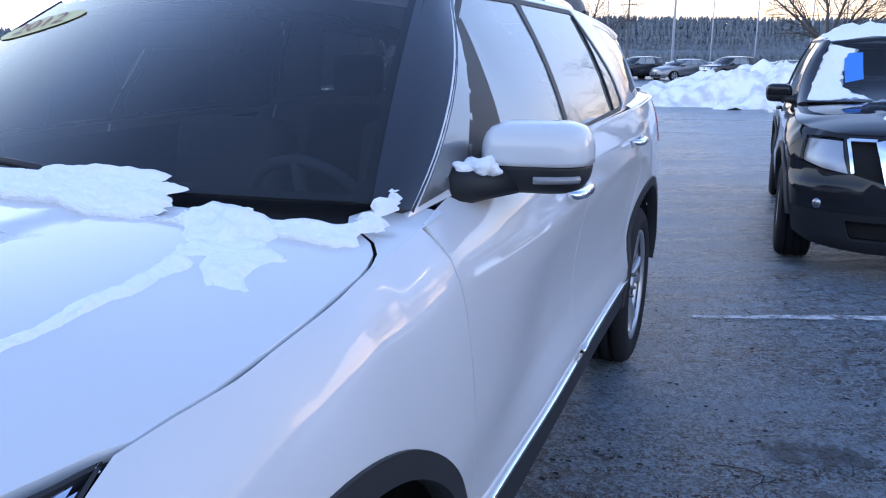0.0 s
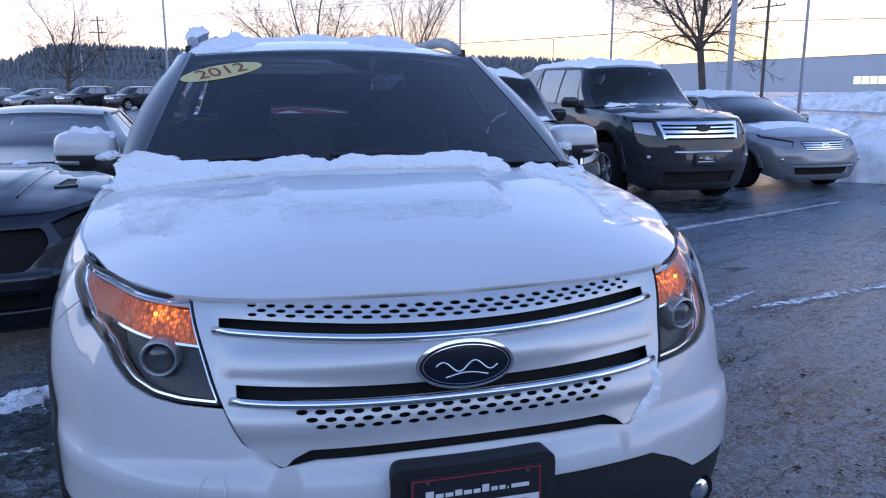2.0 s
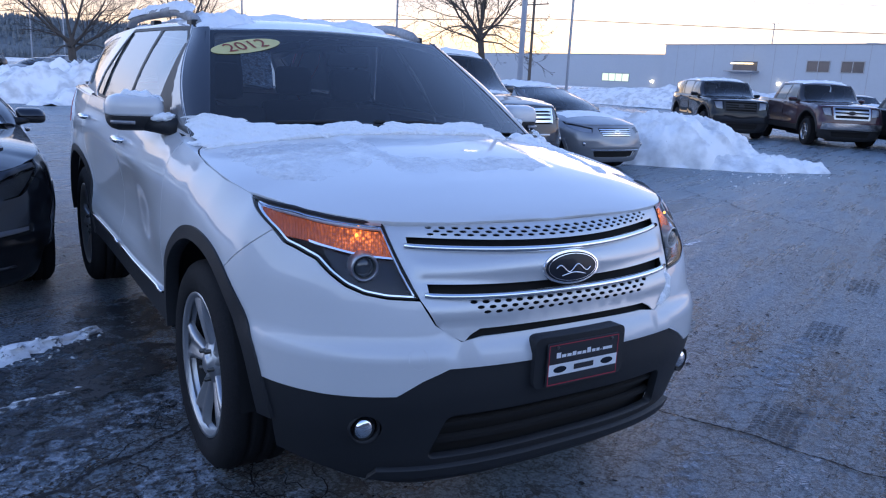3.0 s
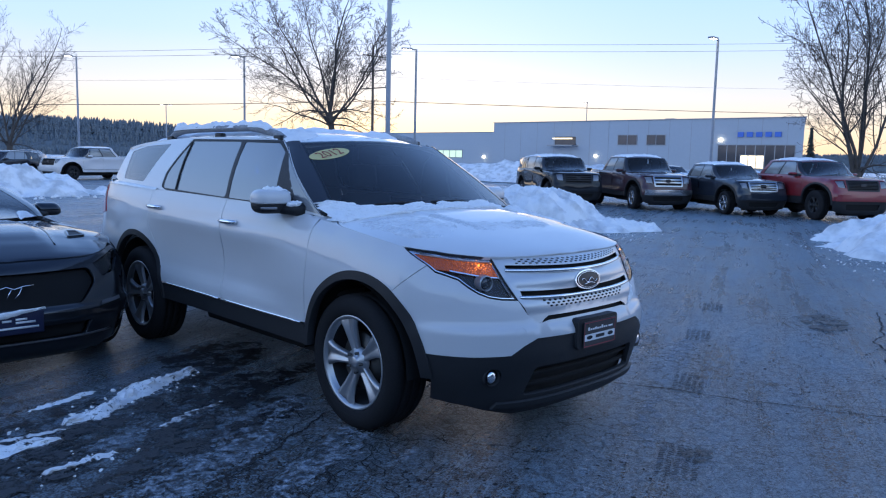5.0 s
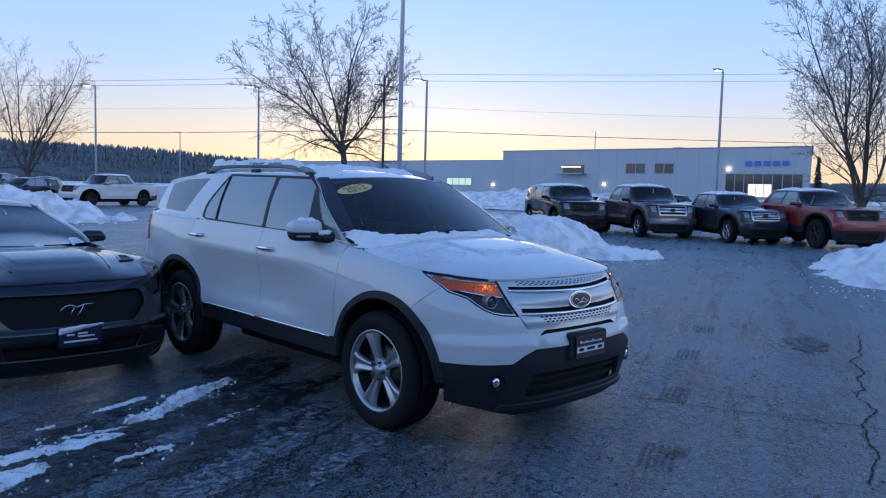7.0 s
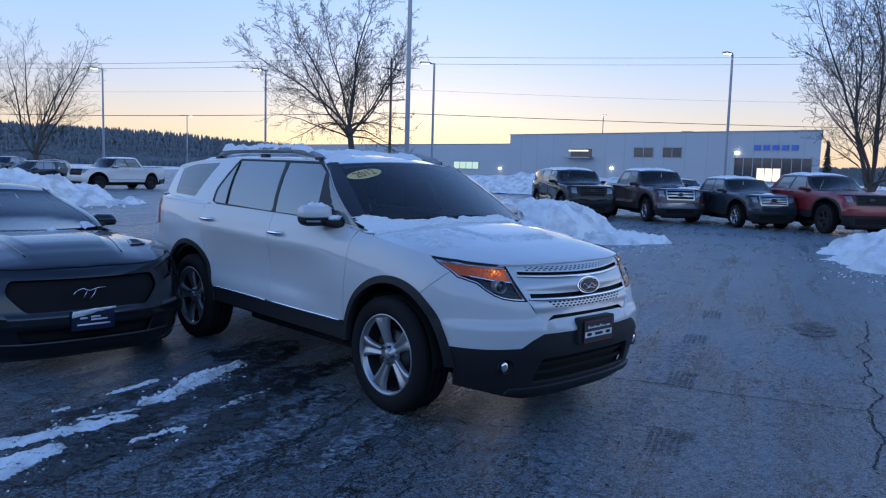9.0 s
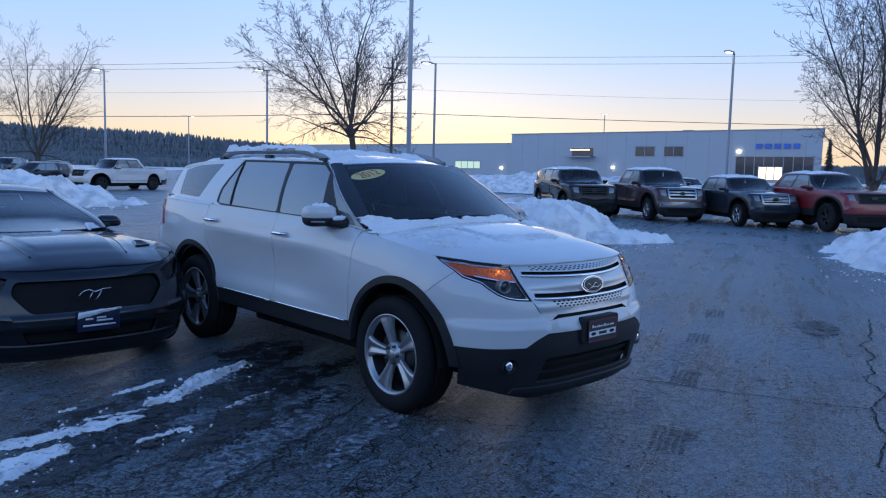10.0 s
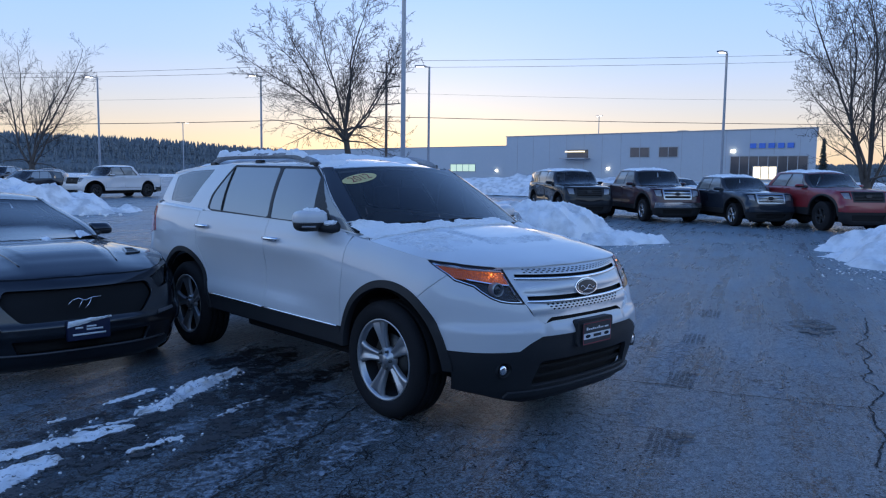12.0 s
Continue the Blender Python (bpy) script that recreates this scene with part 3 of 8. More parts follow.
def wheel(parent, at, r=0.385, rim=0.262, width=0.25, rim_mat=None, spokes=5, side=1, double=True, seg=56, split=False, phase=0.05):
    """A wheel: rim with spokes and nuts, tyre and brake disc under it; side -1 is the car's right side."""
    rim_mat = rim_mat or ALLOY
    w2 = width / 2
    bm = bmesh.new()
    lathe(bm, [(w2 - 0.02, rim - 0.018), (w2 - 0.004, rim - 0.008), (w2 - 0.001, rim + 0.003), (w2 - 0.012, rim + 0.006), (w2 - 0.03, rim - 0.012), (w2 - 0.045, rim - 0.02)], seg)
    loose = []
    hold = bm
    for i in range(spokes):
        if split:
            bm = bmesh.new()
            loose.append(("spoke", bm))
        t = 2 * math.pi * i / spokes + phase
        k_ = rim / 0.268
        ring = []
        for rad, hw, x0, dep in ((0.040, 0.026, w2 - 0.040, 0.03), (0.075, 0.030, w2 - 0.034, 0.03), (0.115, 0.036, w2 - 0.028, 0.03), (0.16, 0.044, w2 - 0.021, 0.03), (0.205, 0.058, w2 - 0.016, 0.028), (0.24, 0.076, w2 - 0.015, 0.026), (0.262, 0.100, w2 - 0.016, 0.024)):
            hw *= 5 / spokes * (1.0 if double else 0.8)
            c = Vector((0, rad * k_ * math.cos(t), rad * k_ * math.sin(t)))
            q = Vector((0, -math.sin(t), math.cos(t)))
            groove = 0.016 * min(1, (rad - 0.03) / 0.08) if double else 0.004
            ring.append([bm.verts.new(c + q * hw * k_ * u + Vector((x0 - d, 0, 0))) for u, d in ((-1, dep), (-0.97, 0.008), (-0.80, 0.001), (-0.55, 0), (-0.22, groove * 0.7), (0, groove), (0.22, groove * 0.7), (0.55, 0), (0.80, 0.001), (0.97, 0.008), (1, dep))])
        for a, b in zip(ring, ring[1:]):
            for k in range(10):
                bm.faces.new((a[k], a[k + 1], b[k + 1], b[k]))
    bm = hold
    lathe(bm, [(w2 - 0.065, 0.085), (w2 - 0.035, 0.075), (w2 - 0.03, 0.036), (w2 - 0.018, 0.034), (w2 - 0.014, 0.026), (w2 - 0.013, 0.0005)], 28)
    for i in range(5):
        t = 2 * math.pi * (i + 0.5) / 5 + phase
        if split:
            bm = bmesh.new()
            loose.append(("lug_nut", bm))
        lathe(bm, [(w2 - 0.06, 0.009), (w2 - 0.012, 0.009), (w2 - 0.008, 0.0005)], 8, m=Matrix.Translation((0, 0.058 * math.cos(t), 0.058 * math.sin(t))))
    bm = hold
    m = Matrix.Translation(at) @ Matrix.Diagonal((side, 1, 1, 1))
    ob = None
    for nm, b in [("wheel", bm)] + loose:
        bmesh.ops.transform(b, matrix=m, verts=b.verts)
        bmesh.ops.recalc_face_normals(b, faces=b.faces)
        if nm == "spoke":
            out = sum((f.normal.x * side * f.calc_area() for f in b.faces))
            if out < 0:
                bmesh.ops.reverse_faces(b, faces=b.faces)
        q = part(nm, b, STEEL if nm == "lug_nut" else rim_mat, ob or parent, "five-spoke alloy wheel" if not ob else "")
        ob = ob or q
    bm = bmesh.new()
    prof = [(w2 - 0.035, rim - 0.01), (w2 - 0.005, rim + 0.004), (w2 + 0.004, rim + 0.02), (w2 + 0.012, (rim + r) / 2), (w2 + 0.004, r - 0.035), (w2 - 0.012, r - 0.012), (w2 - 0.03, r - 0.002)]
    for k in (0.055, 0.0, -0.055):
        prof += [(k + 0.022, r), (k + 0.0065, r), (k + 0.006, r - 0.009), (k - 0.006, r - 0.009), (k - 0.0065, r), (k - 0.02, r)]
    prof += [(-w2 + 0.03, r - 0.002), (-w2 + 0.012, r - 0.012), (-w2, r - 0.05), (-w2 + 0.02, rim)]
    lathe(bm, prof, 72)
    bmesh.ops.transform(bm, matrix=m, verts=bm.verts)
    bmesh.ops.recalc_face_normals(bm, faces=bm.faces)
    part("tyre", bm, RUBBER, ob, "black rubber tyre")
    bm = bmesh.new()
    lathe(bm, [(w2 - 0.045, rim - 0.02), (w2 - 0.08, rim - 0.03), (-w2 + 0.03, rim - 0.03), (-w2 + 0.025, 0.05)], 40)
    bmesh.ops.transform(bm, matrix=m, verts=bm.verts)
    bmesh.ops.recalc_face_normals(bm, faces=bm.faces)
    part("rim_barrel", bm, PLASTIC, ob)
    bm = bmesh.new()
    lathe(bm, [(w2 - 0.075, 0.06), (w2 - 0.078, 0.165), (w2 - 0.10, 0.167), (w2 - 0.10, 0.05)], 40)
    bmesh.ops.transform(bm, matrix=m, verts=bm.verts)
    bmesh.ops.recalc_face_normals(bm, faces=bm.faces)
    part("brake_disc", bm, STEEL, ob)
    return ob


def warped(W, *fns):
    return [lambda u, v, f=f: W(np.asarray(f(u, v), float)) for f in fns]


def shell(car, paint, W=ident, kind="suv", clad=PLASTIC, trim=CHROME, handle=None, glass_rear=None, sill=0.555, step=0.07, roof_paint=None):
    """The body of a car: side panels, doors, bonnet, roof, glass, cabin."""
    skin, hood, screen, roof, house = warped(W, SKIN, hood_fn, screen_fn, roof_fn, house_fn)
    ctr = tuple(W(np.array([[0.0, 1.5, 0.75]]))[0])
    handle = handle or CHROME
    glass_rear = glass_rear or DARK_GLASS
    up = lambda y: float(BELT(y))
    pickup = kind == "pickup"

    def both(name, loop, fn, mat, **k):
        out = []
        for mir in (False, True):
            out.append(panel(name, loop, fn, mat, k.get("under", (car, car))[mir], mirror=mir, step=k.get("step", step), centre=ctr,
                             **{a: b for a, b in k.items() if a in ("holes", "thick", "lift", "label", "rim")}))
        return out
    fa = [q for q in arch(-0.08, 0.515, 0.54, sill, n=40) if q[0] > -0.2 or q[1] > 0.855]
    g = 0.003
    both("fender", spts([(-0.502, 0.999), (-0.466, 1.018), (-0.428, 1.037), (-0.392, 1.052), (-0.356, 1.066), (-0.322, 1.080)] + [(y, up(y) - 0.002) for y in (-0.295, -0.25, -0.2, -0.1, 0, 0.1, 0.2, 0.37)] + [(0.385, 1.12), (0.40, 0.9), (0.43, sill)] + fa + [(-0.343, 0.850)]), skin, paint)
    dl = {}
    tops = lambda a, b: [(y, up(y)) for y in np.linspace(b, a, 9)]
    dl["front"] = both("front_door", spts([(0.385 + 2 * g, 1.12), (0.40 + 2 * g, 0.9), (0.435 + 2 * g, sill), (1.46, sill), (1.46, up(1.46))] + tops(0.39, 1.46)[1:]), skin, paint)
    rear_edge = [(2.40, sill), (2.43, 0.64), (2.47, 0.75), (2.55, 0.86), (2.62, 0.98), (2.62, up(2.6))]
    dl["rear"] = both("rear_door", spts([(1.467, up(1.467)), (1.467, sill)] + rear_edge + tops(1.467, 2.62)[1:-1]), skin, paint)
    quarter = [(2.627, up(2.6)), (2.627, 0.98), (2.557, 0.86), (2.477, 0.75), (2.437, 0.64)] + [p for p in arch(2.865, 0.485, 0.54, 0.60)[::-1]] + [(3.42, 0.56), (3.7, 0.58), (3.86, 0.7), (3.86, up(3.7))] + tops(2.627, 3.86)[1:-1]
    both("quarter_panel", spts(quarter), skin, paint)
    # tail: one panel across the back
    st = side_s(3.87, 0.9)
    L = SKIN.length
    back = lambda s, z: SKIN(L - np.abs(s), z) * np.stack([np.where(np.asarray(s) < 0, -1.0, 1.0), np.ones_like(np.asarray(s, float)), np.ones_like(np.asarray(s, float))], -1)
    (back,) = warped(W, back)
    e = L - st
    panel("tailgate", [(-e, 0.62), (e, 0.62), (e, 1.315), (-e, 1.315)], back, paint, car, step=0.1, centre=ctr)
    panel("rear_bumper", [(-e - 0.02, 0.3), (e + 0.02, 0.3), (e + 0.02, 0.61), (-e - 0.02, 0.61)], back, clad, car, step=0.1, centre=ctr)
    # sill cladding with a bright strip, and arch lips
    both("sill_trim", spts([(0.44, 0.42), (0.44, sill - 0.012), (2.41, sill - 0.012), (2.41, 0.42)]), skin, clad, thick=0.03)
    if trim:
        for sg in (1, -1):
            for y0, y1 in ((0.47, 1.44), (1.48, 2.36)):
                ys = np.linspace(y0, y1, 12)
                q = SKIN(np.array([side_s(y, sill - 0.004) for y in ys]), np.full(12, sill - 0.004))
                bm = bmesh.new()
                tube(bm, [W(np.array([[sg * (p[0] + 0.006), p[1], p[2]]]))[0] for p in q], 0.008, 8)
                part("chrome_strip", bm, trim, car, "bright sill strip")
    both("arch_lip", spts(arch(-0.08, 0.52, 0.545, 0.42, n=44) + arch(-0.07, 0.47, 0.495, 0.42, n=44)[::-1]), skin, clad, lift=0.008, thick=0.05)
    both("arch_lip", spts(arch(2.865, 0.49, 0.545, 0.42, n=40) + arch(2.865, 0.45, 0.50, 0.42, n=40)[::-1]), skin, clad, lift=0.008, thick=0.05)
    # bonnet
    xs = np.linspace(-0.845, 0.845, 31)
    edge = [(x, float(HOOD_EDGE(abs(x))) + 0.004) for x in xs]
    right = [(float(HOOD_SIDE(y)), y) for y in (-0.295, -0.25, -0.2, -0.1, 0.0, 0.08, 0.14)] + [(0.894, 0.18), (0.882, 0.225), (0.860, 0.258), (0.832, 0.278)]
    rear = right + [(x, 0.17 + 0.17 * x * x) for x in np.linspace(0.80, -0.80, 17)] + [(-x, y) for x, y in right[::-1]]
    panel("bonnet", edge + rear, hood, paint, car, step=0.028 if step < 0.06 else 0.05, thick=0.02, centre=ctr)
    panel("cowl", [(x, 0.12 + 0.17 * x * x) for x in np.linspace(-0.88, 0.88, 17)] + [(x, 0.36 + 0.20 * x * x) for x in np.linspace(0.86, -0.86, 17)], hood, PLASTIC, car, lift=-0.022, step=0.08, centre=ctr)
    both("fender_corner", [(0.9045, 0.12), (0.9025, 0.15), (0.899, 0.185), (0.887, 0.230), (0.864, 0.265), (0.834, 0.285), (0.80, 0.289), (0.775, 0.34), (0.80, 0.43), (0.84, 0.47), (0.905, 0.47), (0.906, 0.3), (0.9065, 0.12)], hood, paint, lift=-0.001, thick=0.0, rim=False, step=0.04)
    gut = [(float(HOOD_SIDE(y)) - 0.05, y) for y in (-0.34, -0.1, 0.15)] + [(float(HOOD_SIDE(y)) + 0.01, y) for y in (0.15, -0.1, -0.34)]
    both("gutter", gut, hood, GAP, lift=-0.02, rim=False)
    # screen, roof
    wl = [(x, 0.0) for x in np.linspace(-0.80, 0.80, 17)] + [(0.82 - 0.185 * t, t) for t in np.linspace(0.05, 0.95, 10)] + [(x, 1.0 - 0.02 * (x / 0.62) ** 2) for x in np.linspace(0.62, -0.62, 15)] + [(-0.82 + 0.185 * t, t) for t in np.linspace(0.95, 0.05, 10)]
    pane = panel("windscreen", wl, screen, SCREEN_GLASS, car, step=0.08, thick=0.004, centre=ctr)
    pane.visible_shadow = False
    inner = [(x * 0.945, 0.03 + 0.945 * t) for x, t in wl]
    panel("screen_border", wl, screen, GAP, car, holes=[inner], lift=-0.006, thick=0.002, centre=ctr, step=0.06)
    y1 = 2.45 if pickup else 3.80
    rl = [(x, 0.945 + 0.2 * x * x) for x in np.linspace(-0.665, 0.665, 15)] + [(0.675, y) for y in np.linspace(1.15, y1 - 0.15, 20)] + [(x, y1 - 0.1 * x * x) for x in np.linspace(0.65, -0.65, 13)] + [(-0.675, y) for y in np.linspace(y1 - 0.15, 1.15, 20)]
    panel("roof", rl, roof, roof_paint or paint, car, thick=0.03, centre=ctr, step=0.08)
    rt = lambda y: float(ROOF_MID(max(y, 1.06))) - 0.062
    # glasshouse side with window holes
    fw = rounded([(0.72, 1.243), (1.455, 1.256), (1.592, 1.648), (1.165, 1.642), (1.035, 1.575)], 0.02, 3)
    rw = rounded([(1.497, 1.258), (2.525, 1.284), (2.545, 1.40), (2.42, 1.657), (1.642, 1.652)], 0.04, 4)
    cw = rounded([(2.95, 1.315), (3.50, 1.325), (3.60, 1.565), (3.30, 1.612), (2.77, 1.632)], 0.03, 4)
    if pickup:
        rw = rounded([(1.505, 1.265), (2.20, 1.275), (2.24, 1.62), (1.64, 1.638)], 0.04, 4)
        outline = [(0.40, 1.19)] + [(y, up(y) + 0.0) for y in np.linspace(0.6, 2.4, 12)] + [(2.44, rt(2.4))] + [(y, rt(y)) for y in np.linspace(2.3, 1.08, 14)]
    else:
        outline = [(0.40, 1.19)] + [(y, up(y) + 0.0) for y in np.linspace(0.6, 3.6, 22)] + [(3.80, 1.33), (3.72, rt(3.65))] + [(y, rt(y)) for y in np.linspace(3.55, 1.08, 22)]
    wins = [fw, rw] + ([] if pickup else [cw])
    frame_hole = rounded([(0.66, 1.228)] + [(y, up(y) + 0.004) for y in np.linspace(0.8, 2.45, 8)] + [(2.555, 1.29), (2.57, 1.40), (2.43, 1.672), (1.15, 1.66), (0.99, 1.57)], 0.025, 4)
    if pickup:
        frame_hole = rounded([(0.66, 1.228)] + [(y, up(y) + 0.004) for y in np.linspace(0.8, 2.2, 8)] + [(2.24, 1.27), (2.28, 1.655), (1.15, 1.66), (0.99, 1.57)], 0.025, 4)
    both("side_frame", outline, house, paint, holes=[frame_hole] + ([] if pickup else [cw]), step=0.06, thick=0.03)
    both("window_surround", [p for p in frame_hole], house, PLASTIC, holes=wins[:2], lift=-0.004, thick=0.01, step=0.06)
    for w, gm in zip(wins, (SIDE_GLASS, glass_rear, PRIVACY_GLASS)):
        for ob in both("side_window", w, house, gm, lift=-0.007 if w is not cw else -0.002, thick=0.004, step=0.1):
            ob.visible_shadow = False
    if not pickup:
        both("window_divider", [(2.268, 1.278), (2.292, 1.278), (2.418, 1.648), (2.396, 1.648)], house, GAP, lift=0.0, thick=0.012, step=0.08)
    # front pillars: a flush gloss strip between screen and door frame
    def pillar(u, v):
        u, v = np.asarray(u, float), np.asarray(v, float)
        a, b = screen_fn(0.80 - 0.185 * v, v), house_fn(0.42 + 0.68 * v, 1.195 + (rt(1.08) - 1.195) * v)
        return a + (b - a) * u[:, None] + 0.007 * np.sin(np.pi * np.clip(u, 0, 1))[:, None] * np.array((0.75, -0.35, 0.55))
    (pil,) = warped(W, pillar)
    both("front_pillar", [(0.0, 0.0), (1.0, 0.0), (0.98, 0.3), (0.98, 0.6), (0.98, 1.0), (0.0, 1.0)], pil, PILLAR, step=0.12, thick=0.02, lift=0.003)
    both("pillar_cover", [(0.44, 1.203), (0.655, 1.232), (0.985, 1.572), (1.145, 1.664), (1.09, rt(1.09) - 0.004)], house, PILLAR_SIDE, step=0.08, thick=0.01, lift=0.003)
    both("roof_ditch", [(0.607, 1.015), (0.640, 1.03), (0.638, 1.24), (0.612, 1.24)], roof, GAP, lift=0.003, thick=0.004, step=0.05)
    if pickup:
        bm = bmesh.new()
        c = [W(np.array([[sx * x, 2.45, z]]))[0] for sx, x, z in ((-1, 0.92, 1.2), (1, 0.92, 1.2), (1, 0.67, 1.66), (-1, 0.67, 1.66))]
        bm.faces.new([bm.verts.new(q) for q in c])
        bmesh.ops.solidify(bm, geom=bm.faces[:], thickness=0.03)
        part("cab_back", bm, GAP, car)
        bm = bmesh.new()
        c = [W(np.array([[x, y, 0.85]]))[0] for x, y in ((-0.85, 2.5), (0.85, 2.5), (0.85, 3.85), (-0.85, 3.85))]
        bm.faces.new([bm.verts.new(q) for q in c])
        part("bed_floor", bm, GAP, car)
    else:
        c = lambda u, v: np.stack([u, 3.93 - 0.28 * (np.asarray(v) - 1.3) / 0.34 - 0.12 * np.asarray(u) ** 2, v], -1)
        (c,) = warped(W, c)
        panel("rear_window", [(-0.72, 1.3), (0.72, 1.3), (0.6, 1.62), (-0.6, 1.62)], c, glass_rear, car, step=0.15, thick=0.01, centre=ctr)
    # liner that closes the body behind the gaps, and the cabin floor
    both("inner_liner", spts([(0.47, 0.4), (0.47, 1.1)] + [(y, up(y) - 0.02) for y in np.linspace(0.6, 2.4, 8)] + [(2.4, 0.4)]), skin, TRIM, lift=-0.05, thick=0, rim=False, step=0.15)
    bm = bmesh.new()
    box(bm, -0.60, 0.60, -0.62, 3.75, 0.26, 0.5, 0.04)
    for v in bm.verts:
        v.co = Vector(W(np.array([tuple(v.co)]))[0])
    box(bm, -0.66, 0.66, 0.55, 2.3, 0.24, 0.42, 0.04)
    box(bm, -0.5, 0.5, -0.52, -0.4, 0.17, 0.36, 0.02)
    part("underbody", bm, GAP, car, smooth=False)
    bm = bmesh.new()
    box(bm, -0.62, 0.62, -0.55, 0.42, 0.5, 0.95, 0.03)
    for v in bm.verts:
        v.co = Vector(W(np.array([tuple(v.co)]))[0])
    part("engine_block", bm, GAP, car, smooth=False)
    for sg in (1, -1):
        for cy in (0.0, 2.865):
            bm = bmesh.new()
            prof = [(sg * 0.62, 0.02), (sg * 0.62, 0.47), (sg * 0.95, 0.47)]
            lathe(bm, prof, 32, m=Matrix.Translation((0, cy, 0.39)))
            bmesh.ops.delete(bm, geom=[v for v in bm.verts if v.co.z < 0.3], context="VERTS")
            for v in bm.verts:
                v.co = Vector(W(np.array([tuple(v.co)]))[0])
            part("wheel_well", bm, GAP, car)
    # cabin
    bm = bmesh.new()
    box(bm, -0.82, 0.82, 0.30, 0.75, 0.7, 1.16, 0.05)
    box(bm, -0.14, 0.14, 0.75, 1.5, 0.45, 0.82, 0.04)
    for v in bm.verts:
        v.co = Vector(W(np.array([tuple(v.co)]))[0])
    part("dashboard", bm, TRIM, car)
    for x, y in ((-0.4, 1.35), (0.4, 1.35), (-0.4, 2.3), (0.4, 2.3)):
        bm = bmesh.new()
        w = 0.26
        box(bm, x - w, x + w, y - 0.5, y + 0.05, 0.5, 0.72, 0.06)
        box(bm, x - w + 0.02, x + w - 0.02, -0.08, 0.08, 0, 0.62, 0.06, Matrix.Translation((0, y + 0.1, 0.66)) @ Matrix.Rotation(radians(-14), 4, "X"))
        box(bm, x - 0.13, x + 0.13, -0.05, 0.05, 0, 0.2, 0.045, Matrix.Translation((0, y + 0.26, 1.30)) @ Matrix.Rotation(radians(-8), 4, "X"))
        for v in bm.verts:
            v.co = Vector(W(np.array([tuple(v.co)]))[0])
        part("seat", bm, SEAT, car)
    bm = bmesh.new()
    c = Matrix.Translation((0.38, 0.86, 1.06)) @ Matrix.Rotation(radians(-65), 4, "X")
    tube(bm, [c @ Vector((0.185 * math.cos(t), 0.185 * math.sin(t), 0)) for t in np.linspace(0, 2 * math.pi, 33)], 0.015, 8)
    for t in (0, math.pi, -math.pi / 2):
        tube(bm, [c @ Vector((0, 0, -0.03)), c @ Vector((0.185 * math.cos(t), 0.185 * math.sin(t), 0))], 0.018, 6)
    lathe(bm, [(-0.04, 0.001), (-0.04, 0.06), (-0.01, 0.06), (0.0, 0.001)], 16, "z", c)
    for v in bm.verts:
        v.co = Vector(W(np.array([tuple(v.co)]))[0])
    part("steering_wheel", bm, TRIM, car)
    # door handles and mirrors
    for mir in (0, 1):
        sg = -1 if mir else 1
        for yy, zz in ((1.34, 1.10), (2.5, 1.135)):
            s0 = side_s(yy, zz)
            p = SKIN(np.array([s0]), np.array([zz]))[0]
            bm = bmesh.new()
            pts = [(sg * (p[0] + d), yy + a, zz - 0.008 * a) for a, d in ((-0.10, 0.0), (-0.085, 0.028), (-0.04, 0.036), (0.04, 0.036), (0.085, 0.03), (0.10, 0.0))]
            tube(bm, [W(np.array([q]))[0] for q in pts], [0.012, 0.014, 0.016, 0.016, 0.016, 0.013], 8)
            part("door_handle", bm, handle, dl["front" if yy < 2 else "rear"][mir], "chrome door handle" if handle is CHROME else "")
    return both

